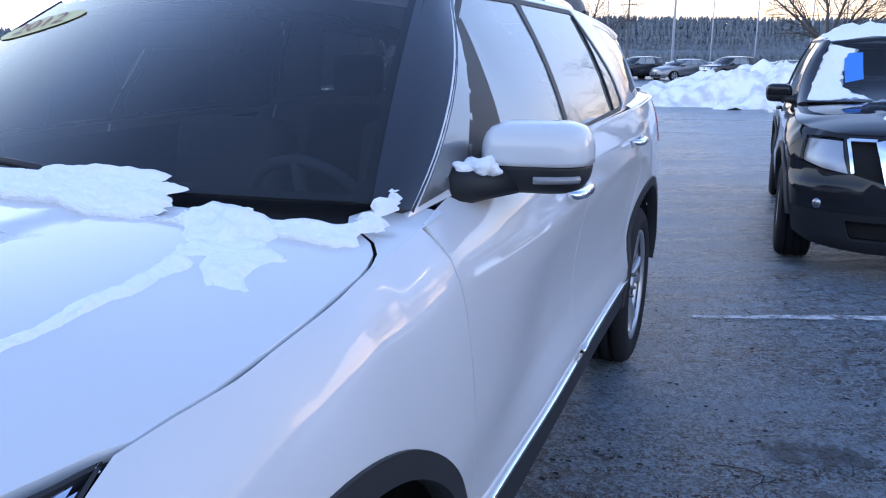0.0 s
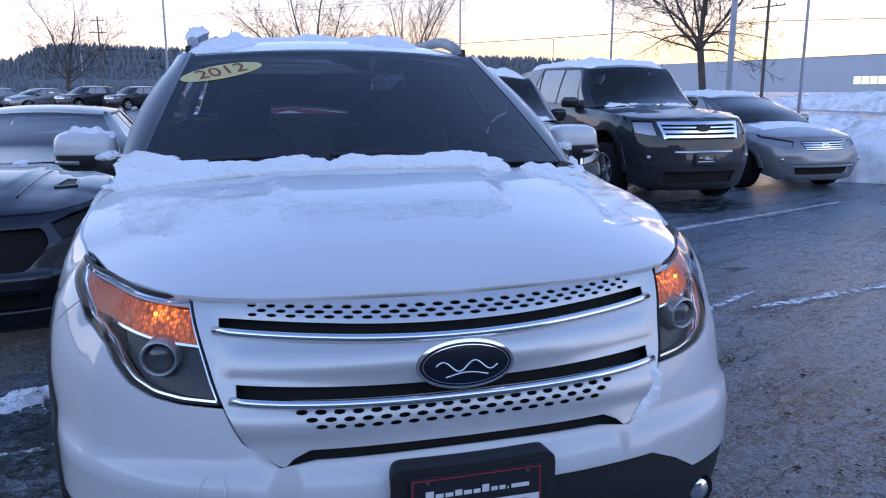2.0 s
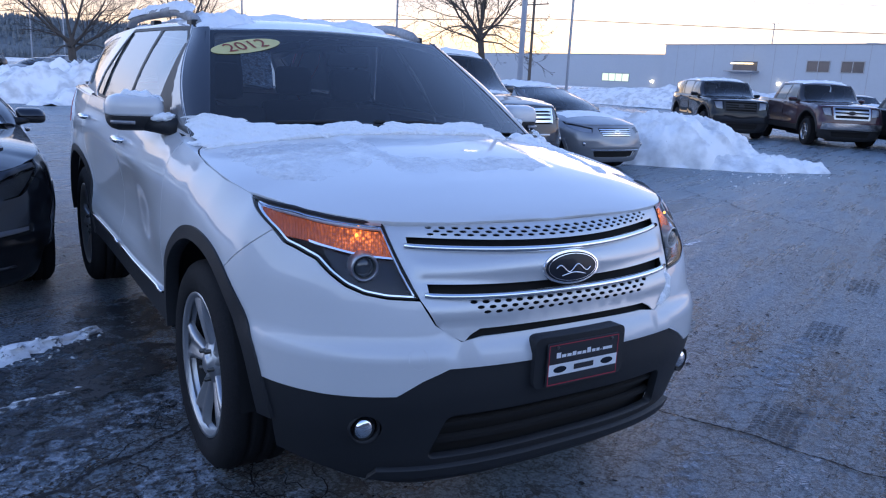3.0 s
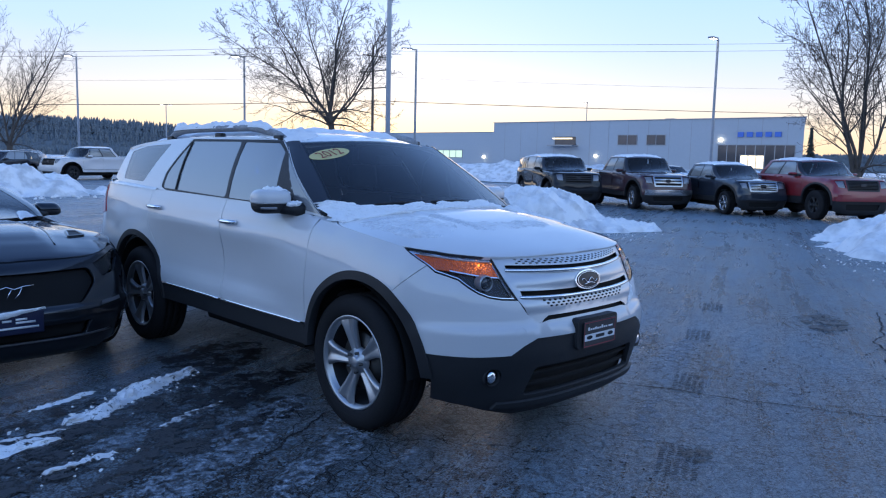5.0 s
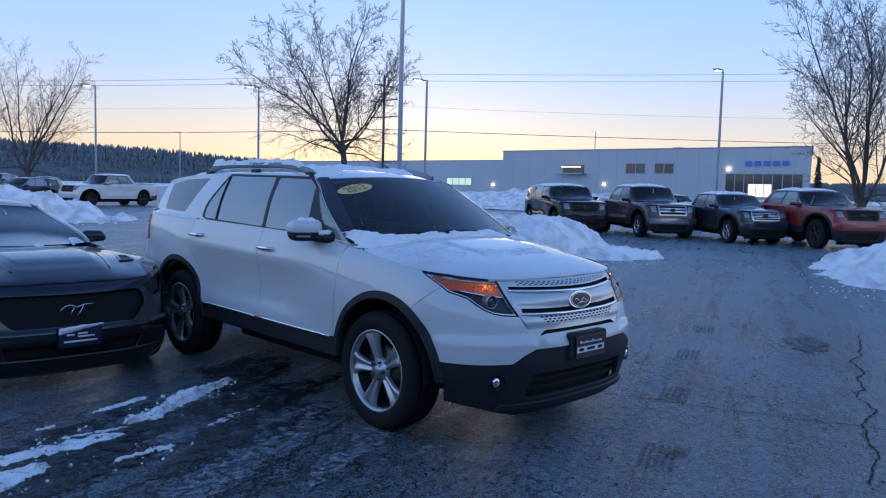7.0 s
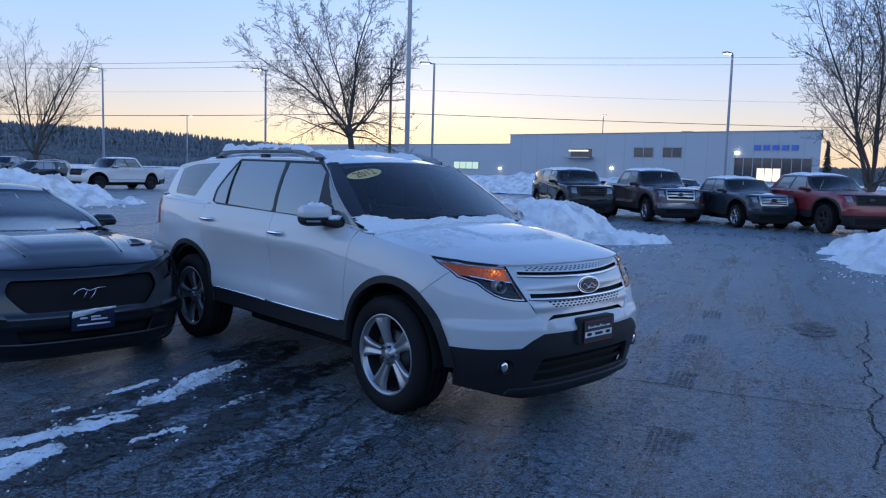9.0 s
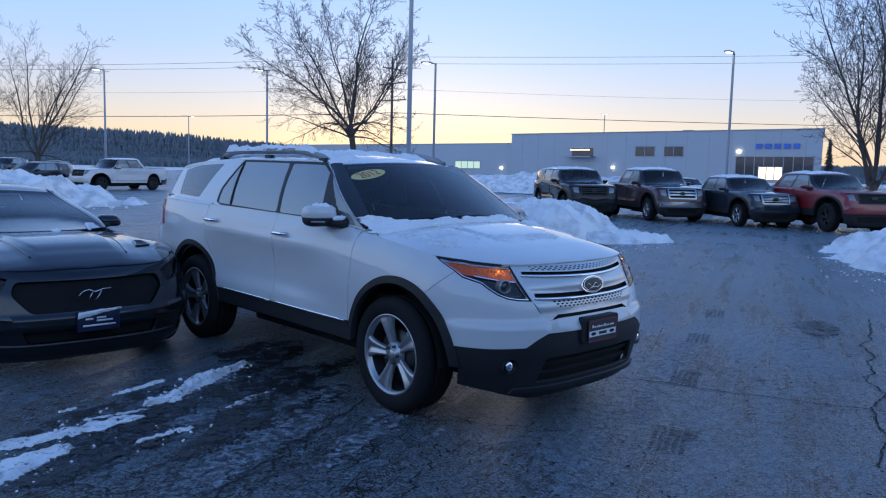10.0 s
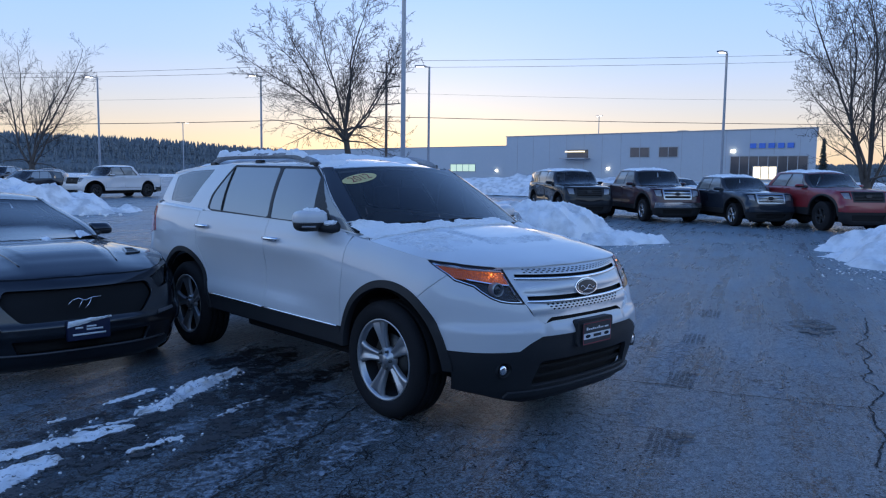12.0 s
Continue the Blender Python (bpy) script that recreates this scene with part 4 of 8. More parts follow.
# ---- ground: one sheet, frosted asphalt with snow beyond the lot ----
def asphalt_material():
    m = bpy.data.materials.new("frosted_asphalt")
    m.use_nodes = True
    n, l = m.node_tree.nodes, m.node_tree.links
    b = n["Principled BSDF"]
    co = n.new("ShaderNodeTexCoord")

    def noise_tex(scale, detail=6, rough=0.6, stretch=None, lac=2.0):
        q = n.new("ShaderNodeTexNoise")
        q.inputs["Scale"].default_value, q.inputs["Detail"].default_value, q.inputs["Roughness"].default_value = scale, detail, rough
        if stretch:
            turn_, mp = n.new("ShaderNodeMapping"), n.new("ShaderNodeMapping")
            turn_.inputs["Rotation"].default_value = (0, 0, radians(stretch[1]))
            mp.inputs["Scale"].default_value = stretch[0]
            l.new(co.outputs["Object"], turn_.inputs["Vector"]), l.new(turn_.outputs[0], mp.inputs["Vector"])
            l.new(mp.outputs[0], q.inputs["Vector"])
        else:
            l.new(co.outputs["Object"], q.inputs["Vector"])
        return q

    def ramp(src, a, c, ca, cb):
        r = n.new("ShaderNodeValToRGB")
        r.color_ramp.elements[0].position, r.color_ramp.elements[1].position = a, c
        r.color_ramp.elements[0].color, r.color_ramp.elements[1].color = (*ca, 1), (*cb, 1)
        l.new(src, r.inputs[0])
        return r

    def mix(fac, a, c):
        q = n.new("ShaderNodeMix")
        q.data_type = "RGBA"
        l.new(fac, q.inputs[0]), l.new(a, q.inputs[6]), l.new(c, q.inputs[7])
        return q.outputs[2]

    def math_(op, a, c):
        q = n.new("ShaderNodeMath")
        q.operation = op
        for i, v in enumerate((a, c)):
            if isinstance(v, (int, float)):
                q.inputs[i].default_value = v
            else:
                l.new(v, q.inputs[i])
        return q.outputs[0]
    grit = noise_tex(150, 4, 0.8)
    stones = n.new("ShaderNodeTexVoronoi")
    stones.inputs["Scale"].default_value = 95
    l.new(co.outputs["Object"], stones.inputs["Vector"])
    tone = n.new("ShaderNodeSeparateColor")
    l.new(stones.outputs["Color"], tone.inputs[0])
    speck = math_("ADD", math_("MULTIPLY", grit.outputs[0], 0.6), math_("MULTIPLY", tone.outputs[0], 0.4))
    base = ramp(speck, 0.435, 0.595, (0.007, 0.011, 0.016), (0.22, 0.295, 0.36))
    # salt film and rime: broad patches, streaks along the lane, and grains
    broad = noise_tex(0.45, 8, 0.65)
    lane = noise_tex(1.3, 9, 0.72, ((0.25, 2.6, 1), -24))
    fine = noise_tex(30, 8, 0.85)
    mid = noise_tex(5.5, 8, 0.7)
    amount = math_("ADD", math_("ADD", math_("MULTIPLY", broad.outputs[0], 0.75), math_("MULTIPLY", lane.outputs[0], 0.75)), math_("ADD", math_("MULTIPLY", fine.outputs[0], 1.0), math_("MULTIPLY", mid.outputs[0], 0.3)))
    at2 = n.new("ShaderNodeAttribute")
    at2.attribute_name = "damp"
    streak = noise_tex(7.0, 7, 0.75, ((0.05, 1.0, 1), -23.5))
    amount = math_("ADD", amount, math_("MULTIPLY", math_("SUBTRACT", streak.outputs[0], 0.5), 0.55))
    amount = math_("SUBTRACT", amount, math_("MULTIPLY", at2.outputs["Fac"], 0.16))
    film = ramp(math_("MULTIPLY", amount, 0.5), 0.63, 0.765, (0, 0, 0), (0.72, 0.72, 0.72))
    salted = n.new("ShaderNodeRGB")
    salted.outputs[0].default_value = (0.210, 0.300, 0.385, 1)
    c1 = mix(film.outputs[0], base.outputs[0], salted.outputs[0])
    # pits and chips
    pits = noise_tex(24, 8, 0.78)
    pmask = ramp(pits.outputs[0], 0.575, 0.63, (0, 0, 0), (0.85, 0.85, 0.85))
    dark = n.new("ShaderNodeRGB")
    dark.outputs[0].default_value = (0.012, 0.015, 0.020, 1)
    c2 = mix(pmask.outputs[0], c1, dark.outputs[0])
    # darker worn spots
    spots_n = noise_tex(5.0, 9, 0.72)
    spmask = ramp(spots_n.outputs[0], 0.64, 0.72, (0, 0, 0), (0.7, 0.7, 0.7))
    c2 = mix(spmask.outputs[0], c2, dark.outputs[0])
    # crazed cracking
    vor = n.new("ShaderNodeTexVoronoi")
    vor.feature = "DISTANCE_TO_EDGE"
    vor.inputs["Scale"].default_value = 8.5
    bent = n.new("ShaderNodeVectorMath")
    bent.operation = "MULTIPLY_ADD"
    bent.inputs[1].default_value = (0.22, 0.22, 0.0)
    warp_n = noise_tex(8, 7, 0.75)
    l.new(warp_n.outputs["Color"], bent.inputs[0]), l.new(co.outputs["Object"], bent.inputs[2])
    l.new(bent.outputs[0], vor.inputs["Vector"])
    craze = ramp(vor.outputs["Distance"], 0.015, 0.045, (1, 1, 1), (0, 0, 0))
    where = ramp(math_("ADD", noise_tex(0.7, 6, 0.6).outputs[0], math_("MULTIPLY", at2.outputs["Fac"], 0.15)), 0.47, 0.60, (0, 0, 0), (0.9, 0.9, 0.9))
    c2b = mix(math_("MULTIPLY", craze.outputs[0], where.outputs[0]), c2, dark.outputs[0])
    # damp darkening in blotches
    wet = noise_tex(1.2, 9, 0.7, ((0.45, 1.6, 1), -23))
    wmask = ramp(math_("ADD", wet.outputs[0], math_("ADD", math_("MULTIPLY", at2.outputs["Fac"], 0.09), math_("MULTIPLY", math_("SUBTRACT", fine.outputs[0], 0.5), 0.3))), 0.63, 0.72, (0, 0, 0), (1, 1, 1))
    c2c = mix(math_("MULTIPLY", wmask.outputs[0], 0.75), c2b, dark.outputs[0])
    # thin snow left in patches
    sn = noise_tex(1.5, 10, 0.72, ((0.4, 2.0, 1), -23))
    smask = ramp(math_("ADD", sn.outputs[0], math_("MULTIPLY", math_("SUBTRACT", fine.outputs[0], 0.5), 0.5)), 0.665, 0.74, (0, 0, 0), (1, 1, 1))
    white = n.new("ShaderNodeRGB")
    white.outputs[0].default_value = (0.72, 0.73, 0.75, 1)
    c3 = mix(math_("MULTIPLY", smask.outputs[0], 0.6), c2c, white.outputs[0])
    # outside the lot the ground is snow
    at = n.new("ShaderNodeAttribute")
    at.attribute_name = "snow"
    edge = math_("ADD", at.outputs["Fac"], math_("MULTIPLY", math_("SUBTRACT", broad.outputs[0], 0.5), 0.5))
    emask = ramp(edge, 0.47, 0.53, (0, 0, 0), (1, 1, 1))
    c4 = mix(emask.outputs[0], c3, white.outputs[0])
    l.new(c4, b.inputs["Base Color"])
    rr = ramp(math_("ADD", math_("MULTIPLY", lane.outputs[0], 0.7), math_("MULTIPLY", broad.outputs[0], 0.3)), 0.40, 0.62, (0.20, 0.20, 0.20), (0.46, 0.46, 0.46))
    l.new(rr.outputs[0], b.inputs["Roughness"])
    bp = n.new("ShaderNodeBump")
    bp.inputs["Strength"].default_value, bp.inputs["Distance"].default_value = 0.9, 0.016
    hsum = math_("ADD", math_("SUBTRACT", grit.outputs[0], math_("MULTIPLY", pmask.outputs[0], 0.8)), math_("SUBTRACT", math_("MULTIPLY", fine.outputs[0], 0.7), craze.outputs[0]))
    l.new(hsum, bp.inputs["Height"]), l.new(bp.outputs[0], b.inputs["Normal"])
    return m


def ground_height(x, y):
    return 1.1 * smoothstep(45, 95, np.hypot(x, y)) + 0.0 * x


def ground():
    # coordinates: fine near the car, wide towards the horizon
    a = np.concatenate([-np.geomspace(1800, 30, 14), np.linspace(-28, 40, 69), np.geomspace(43, 1800, 15)])
    X, Y = np.meshgrid(a, a)
    Z = ground_height(X, Y)
    nx = len(a)
    vs = np.stack([X, Y, Z], -1).reshape(-1, 3)
    fs = [(j * nx + i, j * nx + i + 1, (j + 1) * nx + i + 1, (j + 1) * nx + i) for j in range(nx - 1) for i in range(nx - 1)]
    me = bpy.data.meshes.new("ground")
    me.from_pydata(vs.tolist(), [], fs)
    me.shade_smooth()
    lot = np.maximum(smoothstep(60, 75, np.hypot(vs[:, 0] - 15, vs[:, 1] - 20)), 0)
    atr = me.attributes.new("snow", "FLOAT", "POINT")
    atr.data.foreach_set("value", lot.astype(np.float32))
    damp = np.exp(-((vs[:, 0] + 2.2) ** 2 / 7.0 + (vs[:, 1] - 0.7) ** 2 / 4.0))
    atr = me.attributes.new("damp", "FLOAT", "POINT")
    atr.data.foreach_set("value", damp.astype(np.float32))
    me.materials.append(asphalt_material())
    return tagged(new("ground", me), "frosted salt-stained asphalt lot with patches of thin snow", "ground", kind="structure")


ground()


def mound(name, label, cx, cy, rx, ry, h, turn=0, seed=0, rough=0.35, res=64, mat=None, power=1.0, ridge=None):
    """A heap of ploughed snow with a lumpy crust."""
    off = Vector((seed * 7.3, seed * 3.1, 0))
    vs, fs = [], []
    n = res
    for j in range(n + 1):
        for i in range(n + 1):
            u, v = 2 * i / n - 1, 2 * j / n - 1
            x, y = u * rx, v * ry
            p = Vector((x, y, 0)) + off
            warp_r = 1 + 0.35 * noise.noise(p * 0.9) + 0.12 * noise.noise(p * 2.6)
            r = math.hypot(u, v) / max(0.4, warp_r) * 1.15
            b = max(0.0, 1 - r ** 1.6)
            top = b ** power
            z = h * top * (1 + rough * noise.noise(p * 1.4) + 0.5 * rough * noise.noise(p * 3.7 + off))
            if b > 0.01:
                z += min(1, b * 6) * (0.06 * noise.noise(p * 7) + 0.05 * abs(noise.noise(p * 15)) + 0.03 * noise.noise(p * 31) + 0.06 * (0.5 - abs(noise.noise(p * 2.3))))
            vs.append((x, y, max(z, -0.02) if b > 0 else -0.03))
    for j in range(n):
        for i in range(n):
            q = (j * (n + 1) + i, j * (n + 1) + i + 1, (j + 1) * (n + 1) + i + 1, (j + 1) * (n + 1) + i)
            if max(vs[k][2] for k in q) > -0.02:
                fs.append(q)
    me = bpy.data.meshes.new(name)
    me.from_pydata(vs, [], fs)
    bm = bmesh.new()
    bm.from_mesh(me)
    bmesh.ops.delete(bm, geom=[v for v in bm.verts if not v.link_faces], context="VERTS")
    bm.to_mesh(me)
    bm.free()
    me.shade_smooth()
    me.materials.append(mat or SNOW_DIRTY)
    ob = new(name, me)
    ob.matrix_basis = pose(cx, cy, float(ground_height(np.array(cx), np.array(cy))), 0, 0, turn)
    return tagged(ob, label, "snow pile")


mound("snow_heap", "heap of ploughed snow with a crumbled face beside a silver saloon", 10.95, 8.35, 2.2, 1.8, 0.98, -14, 1, 0.15, res=120, power=0.6)
mound("snow_tongue", "low crumbled tongue of snow trailing from a heap", 11.6, 7.0, 2.0, 0.9, 0.28, -28, 7, res=80)
mound("snow_heap", "heap of ploughed snow trailing onto the asphalt", 14.2, -0.3, 6.2, 3.1, 0.9, 28, 2, res=130)
mound("snow_bank", "long low bank of ploughed snow at the lot's edge", 2.2, 27.4, 6.6, 3.2, 1.25, 4, 3, 0.35, 110)
mound("snow_bank", "low snow bank behind a white pickup", 15.2, 34.6, 3.0, 1.8, 1.0, 10, 9, 0.5, 60)
mound("snow_bank", "long low bank of ploughed snow at the lot's edge", -15.5, 29.0, 10, 4.5, 1.35, 0, 4, 0.5, 90)
mound("snow_bank", "low snow bank behind the parked row", 19.0, 24.0, 10.0, 3.2, 0.6, -40, 5, 0.3, 70)
mound("snow_bank", "low snow bank before the showroom building", 44.0, 34.0, 26.0, 5.0, 1.3, -80, 6, 0.4, 70)


# marks on the asphalt
WETTED = material("wet_asphalt", (0.012, 0.013, 0.016), 0.45, bump=0.5, scale=90, vary=0.4)
CRACK = material("crack_shadow", (0.010, 0.010, 0.012), 0.9)
FROST = broken(snow_material("rime_frost", 0.6), "broken_rime", 14.0, 0.44, 0.56)
FROST_THIN = broken(material("thin_rime", (0.28, 0.32, 0.37), 0.8, bump=0.5, scale=70, vary=0.3), "broken_thin_rime", 18.0, 0.46, 0.66)
WETTED = broken(WETTED, "broken_wet", 7.0, 0.42, 0.56)
LINE = broken(material("worn_line_paint", (0.52, 0.53, 0.55), 0.7, bump=0.4, scale=60, vary=0.35), "broken_line_paint", 6.0, 0.36, 0.56)


def ragged(name, label, kind_cat, outline, mat, lift=0.004, jitter=0.05, seed=0, step=0.03, structure=True):
    """A flat mark on the ground with a ragged edge."""
    lp = []
    for a, b in dense(outline, step):
        v = noise.noise_vector(Vector((a * 4 + seed, b * 4, seed))) + 0.6 * noise.noise_vector(Vector((a * 13, b * 13 + seed, 1))) + 0.4 * noise.noise_vector(Vector((a * 33, b * 33, seed)))
        lp.append((a + jitter * v.x, b + jitter * v.y))
    ob = panel(name, lp, lambda u, v: np.stack([u, v, 0 * np.asarray(u) + lift], -1), mat, None, step=0.12, thick=0.0, rim=False, centre=(0, 0, -5))
    return tagged(ob, label, kind_cat, kind="structure" if structure else "")


def blob(cx, cy, rx, ry, turn, n=40):
    c, s = math.cos(radians(turn)), math.sin(radians(turn))
    return [(cx + rx * math.cos(t) * c - ry * math.sin(t) * s, cy + rx * math.cos(t) * s + ry * math.sin(t) * c) for t in np.linspace(0, 2 * math.pi, n, endpoint=False)]


def stripe(x0, y0, x1, y1, w, n=24):
    d = Vector((x1 - x0, y1 - y0)).normalized()
    q = Vector((-d.y, d.x)) * w / 2
    ts = np.linspace(0, 1, n)
    prof = [w_ for w_ in (np.sin(np.pi * np.clip(ts, 0.02, 0.98)) ** 0.35)]
    up_ = [(x0 + (x1 - x0) * t + q.x * k, y0 + (y1 - y0) * t + q.y * k) for t, k in zip(ts, prof)]
    dn_ = [(x0 + (x1 - x0) * t - q.x * k, y0 + (y1 - y0) * t - q.y * k) for t, k in zip(ts, prof)]
    return up_ + dn_[::-1]


for i, a in enumerate(((-1.02, 0.6, 0.24, 0.15, 20), (-0.72, 2.05, 0.45, 0.3, 10), (-2.5, 0.68, 0.45, 0.3, 25), (-0.95, 1.12, 0.75, 0.2, 18), (2.95, 3.25, 0.75, 0.42, 30), (2.75, 2.75, 0.42, 0.2, 25), (1.8, 2.15, 0.15, 0.1, 10), (1.8, 1.75, 0.13, 0.10, -20), (1.95, 1.47, 0.06, 0.05, 0), (5.4, 6.2, 0.8, 0.55, 20), (3.6, 2.95, 0.14, 0.06, 20), (4.5, -0.68, 0.5, 0.2, 22), (0.2, -1.55, 0.12, 0.07, 40), (-1.9, 0.98, 0.95, 0.10, 27), (-1.35, 0.78, 0.8, 0.12, 24), (-2.65, 0.42, 0.55, 0.15, 20), (-1.6, 0.33, 0.5, 0.07, 25), (-0.85, 1.62, 0.6, 0.12, 25), (-2.35, 1.22, 0.7, 0.07, 24), (-2.0, 0.28, 0.45, 0.10, 24), (-0.55, 0.1, 0.4, 0.10, 28))):
    ragged("wet_patch", "dark wet patch on the asphalt", "wet patch", blob(*a), WETTED, 0.004 + 0.0004 * i, 0.08 + 0.16 * min(a[2], a[3]), i * 3.1)
for i, a in enumerate(((1.72, 1.50, 3.3, 2.30, 0.055), (2.36, 2.30, 3.15, 2.76, 0.05), (3.0, 1.9, 4.6, 2.2, 0.08))):
    ragged("frost_line", "broken white line of rime along a crack", "frost", stripe(*a), FROST, 0.005, 0.035, 40 + i)
ragged("bay_line", "worn white parking bay line", "road marking", stripe(1.2, 3.65, 7.5, 6.0, 0.11, 40), LINE, 0.0045, 0.015, 50)
ragged("bay_line", "worn white parking bay line", "road marking", stripe(-12, 14.5, 14, 17.2, 0.16, 60), LINE, 0.0045, 0.03, 51)
ragged("bay_line", "worn white parking bay line", "road marking", stripe(-12, 18.6, 14, 21.0, 0.25, 60), LINE, 0.0045, 0.05, 52)


def crack(x0, y0, x1, y1, w, wander, seed, n=150):
    """A jagged crack that wanders between two places."""
    rnd = random.Random(seed)
    d = Vector((x1 - x0, y1 - y0))
    q = Vector((-d.y, d.x)).normalized()
    bm = bmesh.new()
    prev = None
    for i in range(n + 1):
        t = i / n
        o = wander * (noise.noise(Vector((t * 5, seed, 0))) + 0.5 * noise.noise(Vector((t * 14, seed, 2))) + 0.15 * noise.noise(Vector((t * 45, seed, 4))) + 0.12 * noise.noise(Vector((t * 110, seed, 6)))) * math.sin(math.pi * min(max(t, 0.03), 0.97)) ** 0.3
        p = Vector((x0, y0)) + d * t + q * o
        hw = w * (0.25 + rnd.random()) * 0.5
        pair = [bm.verts.new((*(p + q * hw), 0.0042)), bm.verts.new((*(p - q * hw), 0.0042))]
        if prev:
            bm.faces.new((prev[0], pair[0], pair[1], prev[1]))
        prev = pair
    bmesh.ops.recalc_face_normals(bm, faces=bm.faces)
    tagged(part("asphalt_crack", bm, CRACK), "jagged dark crack in the asphalt", "crack", kind="structure")


for a in ((-2.5, -0.55, -0.9, 0.32, 0.022, 0.10, 1), (0.9, -0.15, 1.8, -2.3, 0.016, 0.06, 2), (5.6, -0.85, 0.6, -2.5, 0.018, 0.16, 3), (-3.4, -0.9, -2.2, -0.2, 0.014, 0.1, 4), (-1.9, -1.2, -0.9, -0.5, 0.012, 0.12, 5), (-1.2, 0.1, -0.3, -1.0, 0.010, 0.1, 6), (1.2, 0.9, 2.6, 1.1, 0.012, 0.12, 7), (1.3, 0.3, 2.2, 1.4, 0.010, 0.1, 8), (6.5, 1.8, 7.4, 5.0, 0.02, 0.3, 9)):
    crack(*a)


for i, (x, y, a, b) in enumerate(((-1.54, 0.76, 0.22, 0.05), (-1.66, 0.25, 0.30, 0.06), (-1.56, -0.39, 0.35, 0.07), (-0.9, -0.5, 0.30, 0.06), (1.73, -1.44, 0.10, 0.04), (-2.34, -0.27, 0.4, 0.1), (0.6, -1.0, 0.5, 0.07), (2.2, -0.35, 0.6, 0.08), (-1.25, 0.46, 0.55, 0.13), (-1.85, 0.02, 0.6, 0.15), (-0.75, 0.05, 0.4, 0.10), (-2.1, 0.62, 0.35, 0.08), (-1.1, -0.15, 0.6, 0.12))):
    ragged("frost_patch", "thin smear of rime on the asphalt", "frost", blob(x, y, a, b, 24), FROST_THIN, 0.0046 + 0.0002 * i, 0.07, 90 + i)


def pits():
    """Small dark chips missing from the surface, thicker in worn places."""
    rnd = random.Random(31)
    vs, fs = [], []
    made = 0
    while made < 7500:
        x, y = rnd.uniform(-3.8, 6.5), rnd.uniform(-3.2, 4.2)
        if noise.noise(Vector((x * 0.7, y * 0.7, 4))) + 0.6 * noise.noise(Vector((x * 3, y * 3, 9))) < rnd.uniform(-0.35, 0.45):
            continue
        made += 1
        r = 0.003 + 0.013 * rnd.random() ** 3
        t0, k, sx = rnd.random() * 6.3, rnd.randint(5, 7), rnd.uniform(0.5, 1.0)
        o = len(vs)
        for i in range(k):
            t = 2 * math.pi * i / k
            q = r * rnd.uniform(0.6, 1.3)
            a, b = q * math.cos(t), q * math.sin(t) * sx
            vs.append((x + a * math.cos(t0) - b * math.sin(t0), y + a * math.sin(t0) + b * math.cos(t0), 0.0036))
        fs.append(tuple(range(o, o + k)))
    me = bpy.data.meshes.new("asphalt_pits")
    me.from_pydata(vs, [], fs)
    me.materials.append(CRACK)
    tagged(new("asphalt_pits", me), "small dark pits in the worn asphalt", "pits", kind="stuff")


def crazing():
    """Fine branching cracks in worn patches of the lot."""
    rnd = random.Random(12)
    vs, fs = [], []

    def run(x, y, ang, length, w, lev):
        n = max(4, int(length / 0.022))
        prev = None
        for i in range(n + 1):
            hw = w * (0.3 + 0.9 * rnd.random()) * (1 - 0.7 * i / n) * 0.5
            o = len(vs)
            vs.append((x - hw * math.sin(ang), y + hw * math.cos(ang), 0.0038))
            vs.append((x + hw * math.sin(ang), y - hw * math.cos(ang), 0.0038))
            if prev is not None:
                fs.append((prev, prev + 1, o + 1, o))
            prev = o
            ang += rnd.gauss(0, 0.42) - 0.10 * math.sin(ang - a0)
            x, y = x + 0.022 * math.cos(ang), y + 0.022 * math.sin(ang)
            if lev < 2 and rnd.random() < 0.13:
                run(x, y, ang + rnd.choice((-1, 1)) * rnd.uniform(0.7, 1.5), length * rnd.uniform(0.25, 0.6), w * 0.75, lev + 1)
    for cx, cy, sx, sy, k in ((-2.1, -0.35, 0.7, 0.45, 26), (-1.2, -0.3, 0.5, 0.5, 14), (2.6, 1.9, 0.9, 0.7, 6), (1.9, 0.9, 0.4, 0.5, 3), (3.4, -2.2, 1.0, 0.4, 5)):
        for _ in range(k):
            a0 = radians(24) + rnd.choice((0, 0, math.pi / 2)) + rnd.gauss(0, 0.4)
            run(rnd.gauss(cx, sx * 0.7), rnd.gauss(cy, sy * 0.7), a0, rnd.uniform(0.25, 0.8), rnd.uniform(0.005, 0.011), 0)
    me = bpy.data.meshes.new("asphalt_crazing")
    me.from_pydata(vs, [], fs)
    me.materials.append(CRACK)
    tagged(new("asphalt_crazing", me), "fine network of cracks in the asphalt", "cracks", kind="stuff")


pits()
crazing()
STRIP = broken(SNOW_DIRTY, "crumbled_snow", 16.0, 0.34, 0.42)


